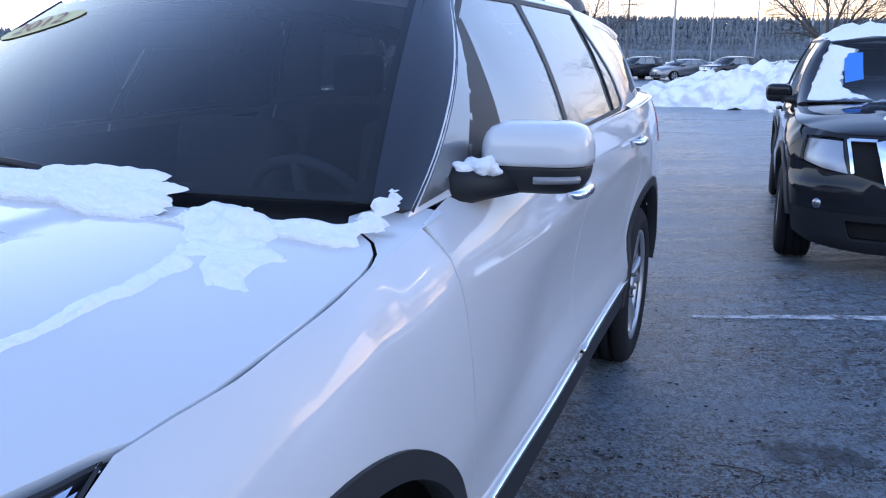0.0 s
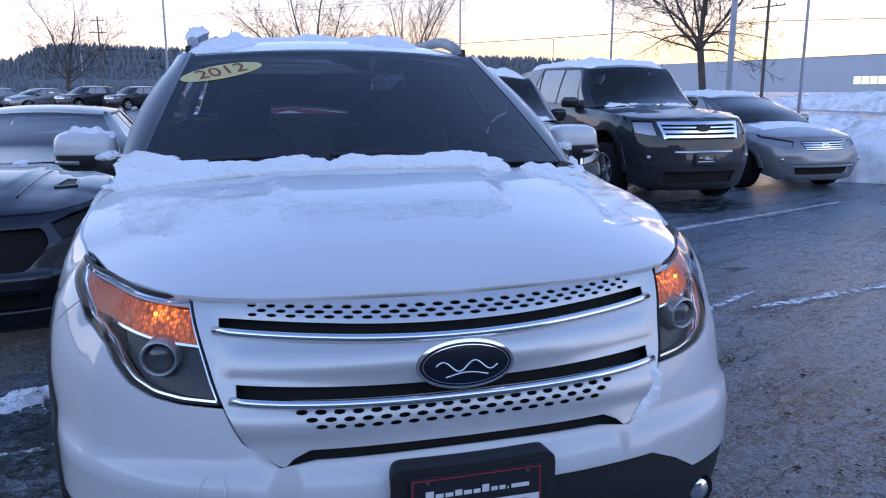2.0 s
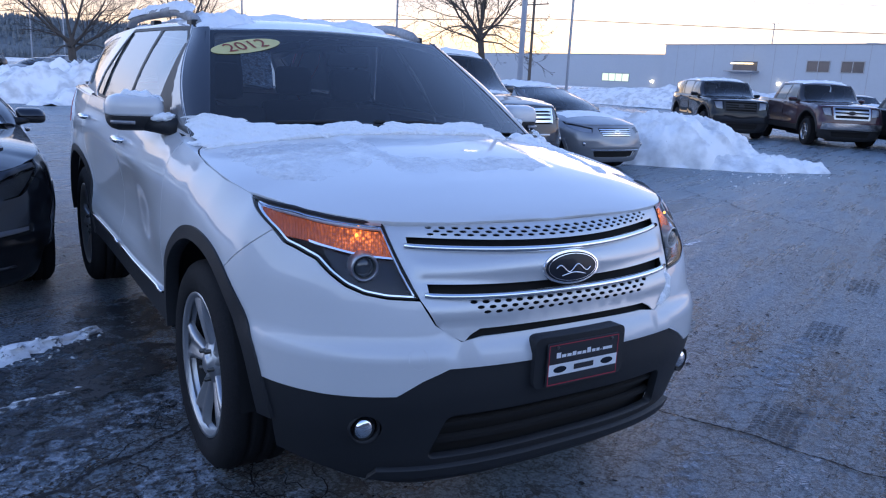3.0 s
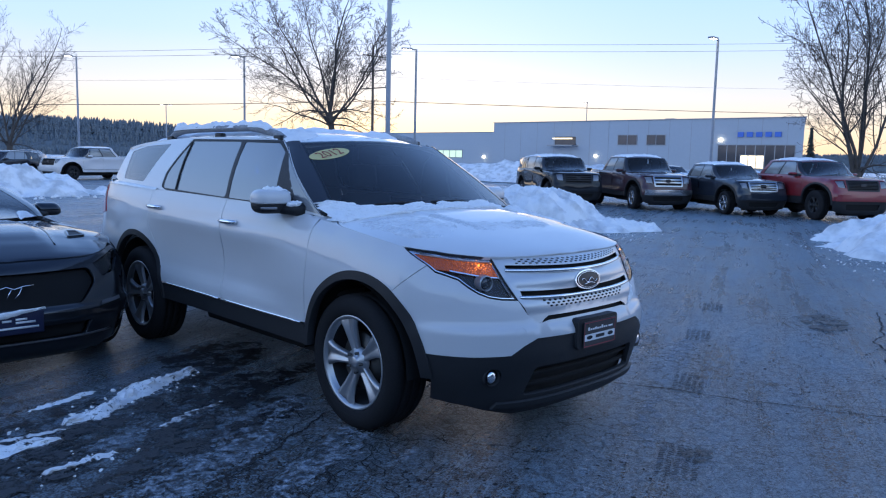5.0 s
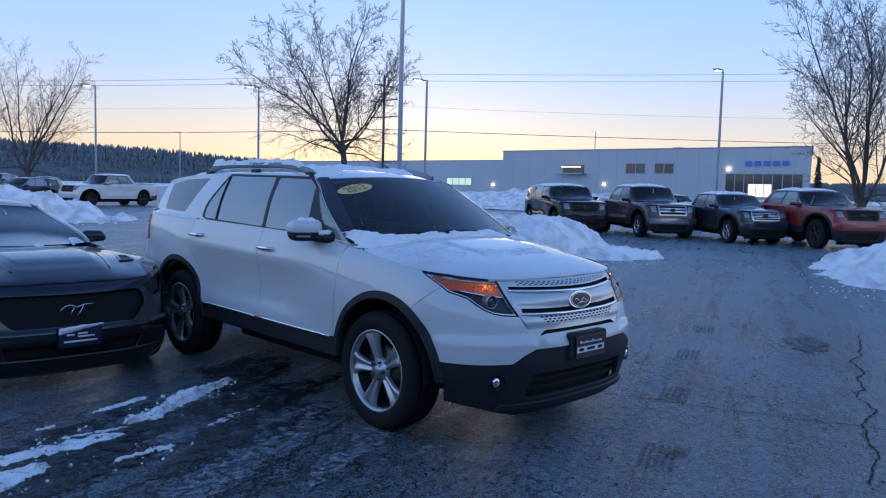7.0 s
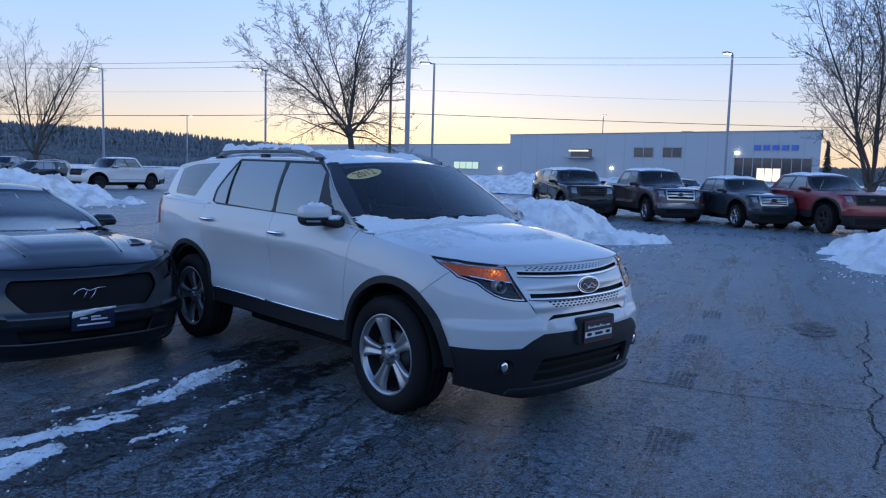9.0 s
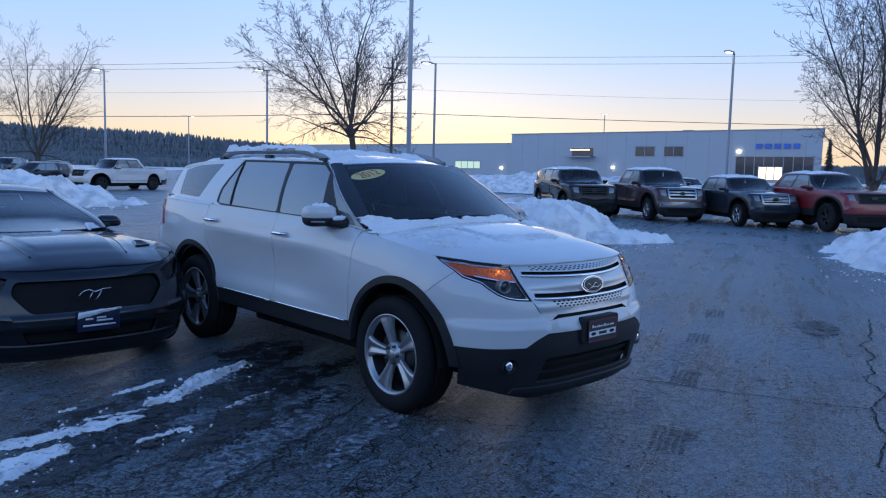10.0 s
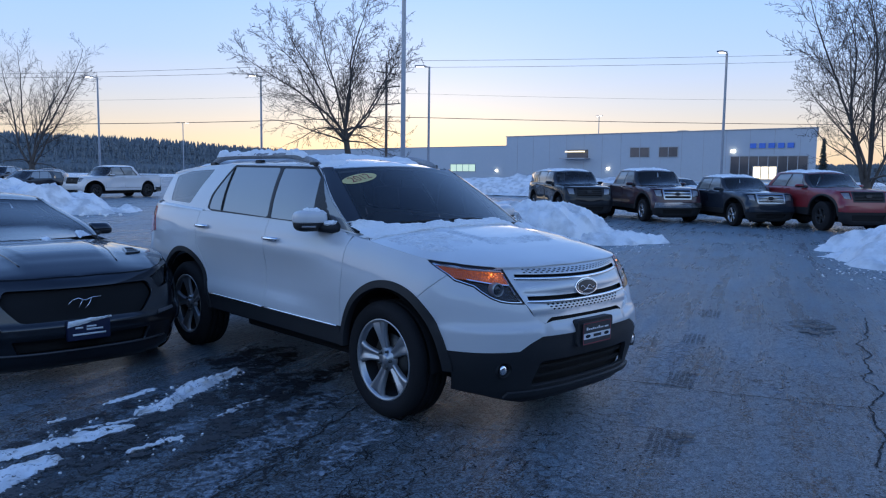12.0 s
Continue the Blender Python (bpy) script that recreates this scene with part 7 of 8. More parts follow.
        for zz in (0.955, 0.91, 0.865, 0.825):
            strip("chrome_bar", -0.40 + (0.98 - zz) * 0.3, zz, 0.40 - (0.98 - zz) * 0.3, zz, 0.018, CHROME, 0.006)
        P("emblem", oval(0, 0.905, 0.075, 0.038), CHROME, g, holes=[oval(0, 0.905, 0.062, 0.027)], lift=0.012, thick=0.012, step=0.05)
        strip("bumper_strip", -0.60, 0.47, 0.60, 0.47, 0.014, CHROME, 0.008)
    elif style == "coupe":
        bm = bmesh.new()
        for pts in ([(-0.10, 0.018), (-0.05, 0.03), (0.0, 0.014), (0.06, 0.028), (0.13, 0.03)], [(-0.10, 0.018), (-0.13, -0.005)], [(-0.02, 0.014), (-0.05, -0.03)], [(0.05, 0.022), (0.03, -0.012), (0.0, -0.035)]):
            rows = []
            for a, b in pts:
                q = skin(np.array([a]), np.array([0.835 + b * 1.3]))[0]
                rows.append((q[0], q[1] - 0.012, q[2]))
            tube(bm, rows, 0.0045, 5)
        part("emblem", bm, CHROME, g, "bright running emblem")
    else:
        for zz in (0.94, 0.87, 0.80):
            strip("chrome_bar", -0.54, zz, 0.54, zz, 0.035, CHROME, 0.004)
        P("emblem", oval(0, 0.87, 0.09, 0.04), EMBLEM_BLUE, g, lift=0.014, thick=0.015, step=0.05)
    for lp in (lamp, lampl):
        h = P("headlamp", lp, GAP, lift=-0.05, thick=0, rim=False)
        P("reflector", ring_points(lp, 0.012), lamp_mat or ALLOY, h, lift=-0.03, thick=0.01)
        c = P("lens_cover", ring_points(lp, 0.003), LAMP_GLASS, h, lift=0.0, thick=0.0, rim=False)
        c.visible_shadow = False
    for sg in (1, -1):
        fz = 0.545 if style == "vee" else 0.6
        c = skin(np.array([sg * front_s(0.72, fz)]), np.array([fz]))[0]
        bm = bmesh.new()
        ball(bm, (c[0], c[1] + 0.012, c[2]), 0.038, 1, 0.6, 1)
        if fog:
            part("fog_lamp", bm, WORN_CHROME, lb)
        else:
            bm.free()
        mirror_unit(car, sg, paint, W, lens=False)
    # dealer plate
    if plate:
        c = skin(np.array([0.0]), np.array([0.53 if style == "vee" else 0.58]))[0]
        bm = bmesh.new()
        box(bm, -0.155, 0.155, c[1] - 0.03, c[1] + 0.02, c[2] - 0.075, c[2] + 0.075, 0.006)
        pl = part("plate", bm, PLATE_NAVY if style != "bars" else PLATE_BLACK, car, "dealer plate with unreadable lines")
        for k, (a, b) in enumerate(((-0.10, -0.045), (-0.02, 0.05), (-0.02, 0.10), (-0.12, 0.12))):
            bm = bmesh.new()
            zz = c[2] + (0.02, 0.026, 0.004, -0.03)[k]
            box(bm, a, b, c[1] - 0.0325, c[1] - 0.0305, zz - 0.007, zz + 0.007)
            part("bar", bm, PLATE_WHITE, pl)
    for x, y in ((0.83, 0), (-0.83, 0), (0.84, wb), (-0.84, wb)):
        wheel(car, (x * width / 2.0, y, r), r, rim, 0.24, rim_mat, spokes, 1 if x > 0 else -1, spokes == 5, 36, split=step <= 0.17)
    return car, W


PLATE_NAVY = material("navy_dealer_plate", (0.012, 0.016, 0.05), 0.4)
GALV_LIP = material("satin_lip", (0.10, 0.10, 0.11), 0.4, metal=0.5)


def snow_roof(name, W, car, y0, y1, thick, seed, x=0.62, label="crust of snow lying on a car roof"):
    (f,) = warped(W, roof_fn)
    M = np.array(car.matrix_basis)
    g = lambda u, v: (f(u, v) @ M[:3, :3].T) + M[:3, 3]
    snow_on(name, label, [(-x, y0), (0, y0 - 0.05), (x, y0), (x + 0.02, (y0 + y1) / 2), (x, y1), (0, y1), (-x, y1), (-x - 0.02, (y0 + y1) / 2)], g, thick, 0.09, seed, 0.05, 0.12)


def snow_patch(name, label, W, car, fn, loop, thick, seed, step=0.04, jitter=0.03, up=(0, 0, 1)):
    (f,) = warped(W, fn)
    M = np.array(car.matrix_basis)
    snow_on(name, label, loop, lambda u, v: (f(u, v) @ M[:3, :3].T) + M[:3, 3], thick, step, seed, jitter, 0.06, up=up)


# black off-roader beside the white car
W1 = warp(0.80, 2.85, 1.1, 1.86, ((0, 0), (0.385, 0.37), (1.03, 0.975), (1.25, 1.17), (1.75, 1.74)), cowl=0.62, screen_top=1.05, roof_end=3.7, slim=1.03)
c1, _ = vehicle("off_roader", "black off-roader with a chrome vee grille and snowy roof", (2.55, 5.52, 0), 0, PAINT_BLACK, W1, 0.37, "suv", "vee", PLASTIC, None, 0.08, width=1.86, wb=2.85, rim=0.22)
snow_roof("snow_on_roof", W1, c1, 1.05, 3.5, 0.07, 21)
snow_patch("snow_on_bonnet", "small patch of snow on a black bonnet", W1, c1, hood_fn, [(-0.35, -0.5), (-0.15, -0.52), (-0.12, -0.35), (-0.3, -0.3)], 0.03, 23)
snow_patch("snow_on_bonnet", "small patch of snow on a black bonnet", W1, c1, hood_fn, [(-0.02, -0.42), (0.18, -0.46), (0.2, -0.3), (0.02, -0.28)], 0.03, 24)
snow_patch("snow_on_windscreen", "snow frozen to the edge of the windscreen", W1, c1, screen_fn, [(-0.8, 0.02), (-0.3, 0.02), (-0.4, 0.1), (-0.52, 0.2), (-0.5, 0.6), (-0.4, 0.8), (-0.6, 0.95), (-0.7, 0.6)], 0.018, 25, up=(0, -0.6, 0.8))
snow_patch("snow_on_cowl", "line of snow along the foot of the windscreen", W1, c1, screen_fn, [(-0.4, -0.02), (0.1, 0.02), (0.35, -0.02), (0.75, 0.0), (0.7, 0.07), (0.45, 0.12), (0.3, 0.06), (0, 0.08)], 0.03, 26, up=(0, -0.6, 0.8))
for nm, col, lb, u0, u1, t0, t1 in (("price_tag", TAG_GREEN, "neon green price tag hanging inside the windscreen", -0.12, 0.14, 0.18, 0.72), ("window_paper", TAG_BLUE, "blue paper notice behind the windscreen", -0.5, -0.36, 0.28, 0.75)):
    (f,) = warped(W1, screen_fn)
    M = np.array(c1.matrix_basis)
    lp = [(u0, t0), (u1, t0), (u1, t1), (u1 - 0.05, t1), (u1 - 0.07, t1 + 0.1), (u0 + 0.07, t1 + 0.1), (u0 + 0.05, t1), (u0, t1)] if nm == "price_tag" else [(u0, t0), (u1, t0 + 0.05), (u1, t1), (u0, t1)]
    tagged(panel(nm, lp, lambda u, v: (f(u, v) @ M[:3, :3].T) + M[:3, 3], col, None, lift=0.004, thick=0.001, centre=(2.5, 7, 0.8)), lb, "tag")
    if nm == "price_tag":
        for k, (a, b, zz) in enumerate(((-0.07, 0.08, 0.5),)):
            tagged(panel("tag_line", [(a, zz - 0.05), (b, zz - 0.03), (b, zz + 0.03), (a, zz + 0.02)], lambda u, v: (f(u, v) @ M[:3, :3].T) + M[:3, 3], INK, bpy.data.objects[nm], lift=0.0065, thick=0, rim=False, centre=(2.5, 7, 0.8)))

# large dark utility wagon with a chrome grille
W2 = warp(0.98, 3.02, 1.2, 2.0, ((0, 0), (0.385, 0.40), (1.03, 1.12), (1.25, 1.29), (1.75, 1.93)), cowl=0.6, screen_top=1.1, roof_end=3.9, slim=1.06)
c2, _ = vehicle("large_wagon", "large black wagon with a barred chrome grille, snow on its roof", (5.40, 7.1, 0), 0, PAINT_GREY, W2, 0.40, "suv", "bars", PAINT_GREY, None, 0.1, width=2.0, wb=3.02)
snow_roof("snow_on_roof", W2, c2, 1.1, 3.5, 0.08, 31)
snow_patch("snow_on_cowl", "line of snow along the foot of the windscreen", W2, c2, screen_fn, [(-0.7, -0.02), (0.1, 0.02), (0.35, -0.02), (0.75, 0.0), (0.7, 0.07), (0.3, 0.08), (0, 0.05), (-0.6, 0.1)], 0.03, 33, up=(0, -0.6, 0.8))

# silver saloon
W3 = warp(0.93, 2.80, 1.05, 1.84, ((0, 0), (0.385, 0.335), (1.03, 0.80), (1.25, 1.02), (1.75, 1.455)), cowl=0.42, screen_top=1.25, roof_end=3.1, slim=0.98)
c3, _ = vehicle("saloon_car", "silver saloon car streaked with frozen snow", (7.95, 7.75, 0), 0, PAINT_SILVER, W3, 0.335, "suv", "sedan", None, None, 0.1, width=1.84, wb=2.80, rim=0.22, plate=False)
snow_roof("snow_on_roof", W3, c3, 1.1, 3.4, 0.05, 41)
snow_patch("snow_on_bonnet", "thin frozen snow on a silver bonnet", W3, c3, hood_fn, [(-0.7, -0.3), (0.6, -0.45), (0.75, 0.1), (-0.7, 0.12)], 0.012, 43)

# black coupe
W4 = warp(0.83, 2.72, 1.2, 1.88, ((0, 0), (0.16, 0.10), (0.385, 0.33), (0.6, 0.42), (1.03, 0.79), (1.25, 0.985), (1.75, 1.37)), cowl=1.25, screen_top=2.05, roof_end=3.4, slim=0.88, dome=0.018)
c4, _ = vehicle("coupe", "black sports coupe with a bright emblem on its dark grille", (-2.08, 2.98, 0), 0, PAINT_COUPE, W4, 0.35, "suv", "coupe", None, None, 0.05, width=1.86, wb=2.72, rim=0.25, lamp_mat=PLASTIC, rim_mat=PLASTIC, fog=False)
pc = W4(SKIN(np.array([0.0]), np.array([0.58])))[0] + np.array((-2.08, 2.98, 0))
snow_on("snow_on_plate", "strip of snow on top of a dealer plate", [(-0.16, -0.02), (-0.06, 0.0), (0.05, 0.02), (0.165, 0.035), (0.16, 0.05), (0.0, 0.045), (-0.15, 0.03)], lambda u, v: np.stack([pc[0] + u, pc[1] - 0.036 + 0 * u, pc[2] + 0.045 + v], -1), 0.03, 0.012, 53, 0.006, 0.012, up=(0, -0.9, 0.4))
snow_patch("snow_on_cowl", "clump of snow in the corner of a coupe's windscreen", W4, c4, screen_fn, [(0.55, -0.02), (0.78, 0.0), (0.72, 0.12), (0.62, 0.10)], 0.05, 54, 0.02, 0.02, (0, -0.5, 0.8))
snow_patch("snow_on_cowl", "small lump of snow at the foot of the screen", W4, c4, screen_fn, [(0.1, -0.03), (0.2, -0.03), (0.2, 0.03), (0.11, 0.03)], 0.04, 55, 0.015, 0.01, (0, -0.5, 0.8))
hood4, skin4 = warped(W4, hood_fn, SKIN)
for sg in (1, -1):
    slot = rounded([(sg * 0.55, -0.26), (sg * 0.70, -0.22), (sg * 0.69, -0.05), (sg * 0.60, -0.03)], 0.025)
    vent = panel("bonnet_vent", slot, hood4, PAINT_COUPE, c4, holes=[ring_points(slot, 0.014)], lift=0.012, thick=0.014, step=0.03, label="black vent in the bonnet")
    panel("vent_grid", ring_points(slot, 0.012), hood4, PLASTIC, vent, lift=0.004, thick=0, rim=False, step=0.04)
    bm = bmesh.new()
    tube(bm, [hood4(np.array([sg * (0.44 + 0.1 * y)]), np.array([y]))[0] + (0, 0, 0.001) for y in np.linspace(-0.55, 0.1, 14)], 0.006, 6)
    part("bonnet_crease", bm, PAINT_COUPE, c4)
    # side scoop and lip under the grille
    panel("bumper_scoop", fpts([(sg * 0.60, 0.63), (sg * 0.80, 0.66), (sg * 0.82, 0.72), (sg * 0.62, 0.70)]), skin4, GAP, c4, lift=0.004, thick=0, rim=False, step=0.05)
    panel("scoop_blade", fpts([(sg * 0.60, 0.655), (sg * 0.78, 0.675), (sg * 0.78, 0.70), (sg * 0.62, 0.685)]), skin4, GALV_LIP, c4, lift=0.012, thick=0.01, step=0.05, label="bright blade in the scoop")
bm = bmesh.new()
tube(bm, [skin4(np.array([front_s(abs(x), 0.30) * (1 if x > 0 else -1)]), np.array([0.30 + 0.06 * abs(x) ** 6]))[0] + (0, -0.004, 0) for x in np.linspace(-0.7, 0.7, 25)], 0.008, 6)
part("chin_lip", bm, GALV_LIP, c4, "satin lip under the bumper")

# row of pickups across the lane
W5 = warp(0.95, 3.68, 1.25, 2.03, ((0, 0), (0.385, 0.41), (0.55, 0.60), (1.03, 1.20), (1.25, 1.33), (1.75, 1.95)), cowl=0.60, screen_top=1.12, roof_end=4.1, slim=1.14, blunt=1.0)
W5B = warp(0.95, 3.68, 1.35, 2.03, ((0, 0), (0.385, 0.41), (0.55, 0.60), (1.03, 1.20), (1.25, 1.33), (1.75, 1.90)), cowl=0.60, screen_top=1.12, roof_end=4.95, slim=1.14, blunt=1.0)
W6 = warp(0.90, 3.25, 1.2, 1.89, ((0, 0), (0.385, 0.385), (0.55, 0.58), (1.03, 1.11), (1.25, 1.22), (1.75, 1.72)), cowl=0.55, screen_top=1.1, roof_end=3.75, slim=1.12, blunt=1.0)
W7 = warp(0.95, 3.68, 1.25, 2.06, ((0, 0), (0.385, 0.45), (0.55, 0.70), (1.03, 1.25), (1.25, 1.37), (1.75, 1.90)), cowl=0.60, screen_top=1.15, roof_end=4.1, slim=1.14, blunt=1.0)
SMOKED = material("smoked_reflector", (0.27, 0.275, 0.29), 0.3, metal=0.5, vary=0.3, scale=30)
row = []
for nm, lb, x, y, pt, Wx, r, wbx, wd, kd, bar_n, bar_m, bump_m in (
        ("pickup_truck", "black pickup truck with a full canopy, snow along its roof", 20.05, 13.85, PAINT_BLACK, W5B, 0.41, 3.68, 2.03, "suv", 3, PLASTIC, None),
        ("pickup_truck", "dark maroon crew-cab pickup truck with a chrome grille", 21.15, 10.85, PAINT_MAROON, W5, 0.41, 3.68, 2.03, "pickup", 2, WORN_CHROME, WORN_CHROME),
        ("pickup_truck", "dark blue mid-size pickup truck with a chrome grille", 21.5, 7.65, PAINT_BLUE, W6, 0.385, 3.25, 1.89, "pickup", 4, WORN_CHROME, None),
        ("pickup_truck", "red raised pickup truck with large black tyres", 21.85, 4.85, PAINT_RED, W7, 0.46, 3.68, 2.06, "pickup", 5, PLASTIC, None)):
    c, _ = vehicle(nm, lb, (x, y, 0), -36, pt, Wx, r, kd, "truck", PLASTIC, None, 0.14, width=wd, wb=wbx, group="row of pickups", category="truck", rim_mat=PLASTIC if pt is PAINT_RED else WORN_CHROME, lamp_mat=SMOKED, bars=bar_n, bar_mat=bar_m, bumper=bump_m, fog=pt is PAINT_BLUE)
    row.append(c)
    snow_roof("snow_on_roof", Wx, c, 1.15, 2.3 if kd == "pickup" else 3.5, 0.05, x + y)
    if kd == "pickup":
        snow_patch("snow_on_bed", "snow lying over the bed of a pickup truck", Wx, c, lambda u, v: np.stack([u, v, 1.262 + 0 * np.asarray(u)], -1), [(-0.86, 2.55), (0.86, 2.55), (0.84, 3.82), (-0.84, 3.82)], 0.06, x, 0.1, 0.02)
c8, _ = vehicle("pickup_truck", "white extended-cab pickup truck behind a snow bank", (11.6, 43.4, 0.0), -72, PAINT_WHITE, W5, 0.41, "pickup", "truck", None, None, 0.16, width=2.03, wb=3.68, category="truck", rim_mat=PLASTIC, lamp_mat=SMOKED, bar_mat=PLASTIC)
# far rows
W9 = warp(0.9, 2.7, 1.0, 1.85, ((0, 0), (0.385, 0.36), (1.03, 0.98), (1.25, 1.1), (1.75, 1.62)), cowl=0.45, screen_top=1.1, roof_end=3.5)
far = [vehicle("parked_car", "dark wagon with snow on its roof in a far row", (0, 0, 0), 0, PAINT_GREY, W9, 0.36, "suv", "plain", None, None, 0.2, width=1.85, wb=2.7, group="far row of cars")[0],
       vehicle("parked_car", "silver wagon in a far snowy row", (0, 0, 0), 0, PAINT_SILVER, W3, 0.335, "suv", "sedan", None, None, 0.2, width=1.84, wb=2.8, group="far row of cars")[0]]
spots = [(8.0, 45.5, -60, 0), (4.6, 47.0, -60, 0), (1.4, 48.5, -60, 1)] + [(-1.5 - 3.1 * i, 54.0 + 0.25 * i, -40, (0, 1, 0, 0, 1, 1, 0, 1)[i]) for i in range(8)] + [(4.0 + 3.2 * i, 60.0, -40, (1, 0, 0, 1)[i]) for i in range(4)] + [(29.3, 14.5, -42, 0)]
for i, (x, y, a, k) in enumerate(spots):
    m = pose(x, y, float(ground_height(np.array(x), np.array(y))) , 0, 0, a)
    if i < 2 and i == k:
        far[k].matrix_basis = m
    elif i == 2:
        far[1].matrix_basis = m
    else:
        copy_thing(far[k], m)

# ---- poles, wires, building, trees, hill ----
GALV = material("galvanised_steel", (0.30, 0.31, 0.33), 0.5, metal=0.6, vary=0.1, scale=20)
WOOD = material("weathered_pole_wood", (0.10, 0.085, 0.075), 0.85, bump=0.4, scale=30, vary=0.25)
WIRE = material("black_cable", (0.015, 0.015, 0.017), 0.6)
BARK = material("grey_bark", (0.075, 0.066, 0.060), 0.9, bump=0.5, scale=25, vary=0.3)


def light_pole(x, y, h, turn=0, double=False, rad=0.09, label="tall square steel lamp post with a flat head"):
    z = float(ground_height(np.array(x), np.array(y)))
    p = thing("street_lamp", label, "lamp post", pose(x, y, z, 0, 0, turn), "lot lamp posts")
    bm = bmesh.new()
    lathe(bm, [(0, rad * 1.35), (0.05, rad * 1.3), (0.06, rad), (h, rad * 0.75)], 12, "z")
    part("post", bm, GALV, p)
    for sg in ((1, -1) if double else (1,)):
        bm = bmesh.new()
        tube(bm, [(0, 0, h - 0.05), (sg * 0.35, 0, h + 0.02)], 0.035, 8)
        box(bm, min(sg * 0.25, sg * 0.95), max(sg * 0.25, sg * 0.95), -0.17, 0.17, h - 0.03, h + 0.07, 0.03)
        hd = part("lamp_head", bm, GALV, p)
        bm = bmesh.new()
        box(bm, min(sg * 0.35, sg * 0.85), max(sg * 0.35, sg * 0.85), -0.12, 0.12, h - 0.045, h - 0.031, 0.004)
        part("lens", bm, LIT_WHITE, hd)
    return p


for x, y, h, a, dbl in ((12.46, 15.58, 7.8, 150, False), (29.9, 33.5, 8.6, 140, False), (18.7, 61.3, 8.8, 160, False), (25.2, 46.7, 8.6, 150, False), (39.9, 18.2, 9.0, 180, False),
                        (51, 116, 8.4, 150, True), (102, 71, 10.5, 60, True), (-5, 110, 8.5, 90, False), (0.5, 110, 8.5, 90, False), (7, 110, 8.6, 90, False), (11, 112, 8.5, 90, False), (-4.6, 58, 8.6, 90, False), (-27, 100, 8.4, 90, False), (-36, 95, 8.4, 90, False), (-18, 105, 8.4, 90, False)):
    light_pole(x, y, h, a, dbl)


def utility_pole(x, y, h, arms, turn):
    p = thing("utility_pole", "weathered wooden utility pole with crossarms and insulators", "pole", pose(x, y, 0, 0, 0, turn))
    bm = bmesh.new()
    lathe(bm, [(0, 0.17), (h, 0.11)], 12, "z")
    part("post", bm, WOOD, p)
    for z, w, tilt in arms:
        bm = bmesh.new()
        box(bm, -w, w, -0.16, -0.05, -0.06, 0.06, 0.015, Matrix.Translation((0, -0.06, z)) @ Matrix.Rotation(tilt, 4, "Y"))
        arm = part("crossarm", bm, WOOD, p)
        for u in (-0.9, -0.45, 0.45, 0.9):
            bm = bmesh.new()
            lathe(bm, [(0.06, 0.03), (0.12, 0.05), (0.17, 0.03), (0.24, 0.045), (0.26, 0.01)], 8, "z", Matrix.Translation((u * w, -0.17, z - math.sin(tilt) * u * w)))
            part("insulator", bm, STEEL, arm)


utility_pole(49.5, 62, 13.8, ((12.6, 1.1, 0.12), (11.0, 1.5, -0.12), (9.2, 1.5, -0.08)), -42)
utility_pole(140, 10, 21.4, ((20.3, 1.1, 0), (14.0, 1.5, 0)), -80)
utility_pole(-20, 135, 13.0, ((12.3, 1.1, 0), (10.5, 1.5, 0)), -20)


def cable(a, b, sag, r):
    bm = bmesh.new()
    a, b = Vector(a), Vector(b)
    tube(bm, [a.lerp(b, t) - Vector((0, 0, 4 * sag * t * (1 - t))) for t in np.linspace(0, 1, 25)], r, 5)
    tagged(part("overhead_cable", bm, WIRE), "thin black overhead cable between utility poles", "cable", "overhead cables")


for z0, z1, d, sag, r in ((13.9, 21.2, 0.0, 0.5, 0.018), (13.3, 20.3, 0.6, 0.5, 0.018), (7.9, 9.9, 0.2, 0.4, 0.035), (10.4, 14.0, -0.6, 0.8, 0.010)):
    cable((49.5 + d, 62 + d, z0), (140 + d, 10 + d, z1), sag, r)
    cable((49.5 + d, 62 + d, z0), (-20 + d, 135 + d, min(z0, 12.9)), 1.2, r)

# long low showroom building
BLD = material("pale_metal_cladding", (0.34, 0.38, 0.43), 0.6, vary=0.04, scale=3, big=0.15)
BLD_DARK = material("window_dark", (0.03, 0.035, 0.045), 0.15, coat=0.5)
BLUE_SIGN = material("blue_sign_letters", (0.05, 0.14, 0.52), 0.4)
WARM_ROOM = emitter("lit_showroom", (1.0, 0.78, 0.45), 1.1)
GREEN_ROOM = emitter("lit_window", (0.75, 0.85, 0.55), 0.32)
WLAMP = emitter("lit_wall_lamp", (1.0, 0.85, 0.6), 5.0)
BASE = float(ground_height(np.array(95.0), np.array(60.0)))
# local frame: x runs along the front, from its far end (0) to the near corner (84), y goes back
bld = thing("showroom_building", "long pale metal-clad showroom building with a blue sign", "building", pose(90.5, 118, BASE, 0, 0, math.degrees(math.atan2(34.5 - 118, 98 - 90.5))))


def bpart(name, x0, x1, y0, y1, z0, z1, mat, under=bld, bevel=0.02, label=""):
    bm = bmesh.new()
    box(bm, x0, x1, y0, y1, z0, z1, bevel)
    return part(name, bm, mat, under, label, smooth=False)


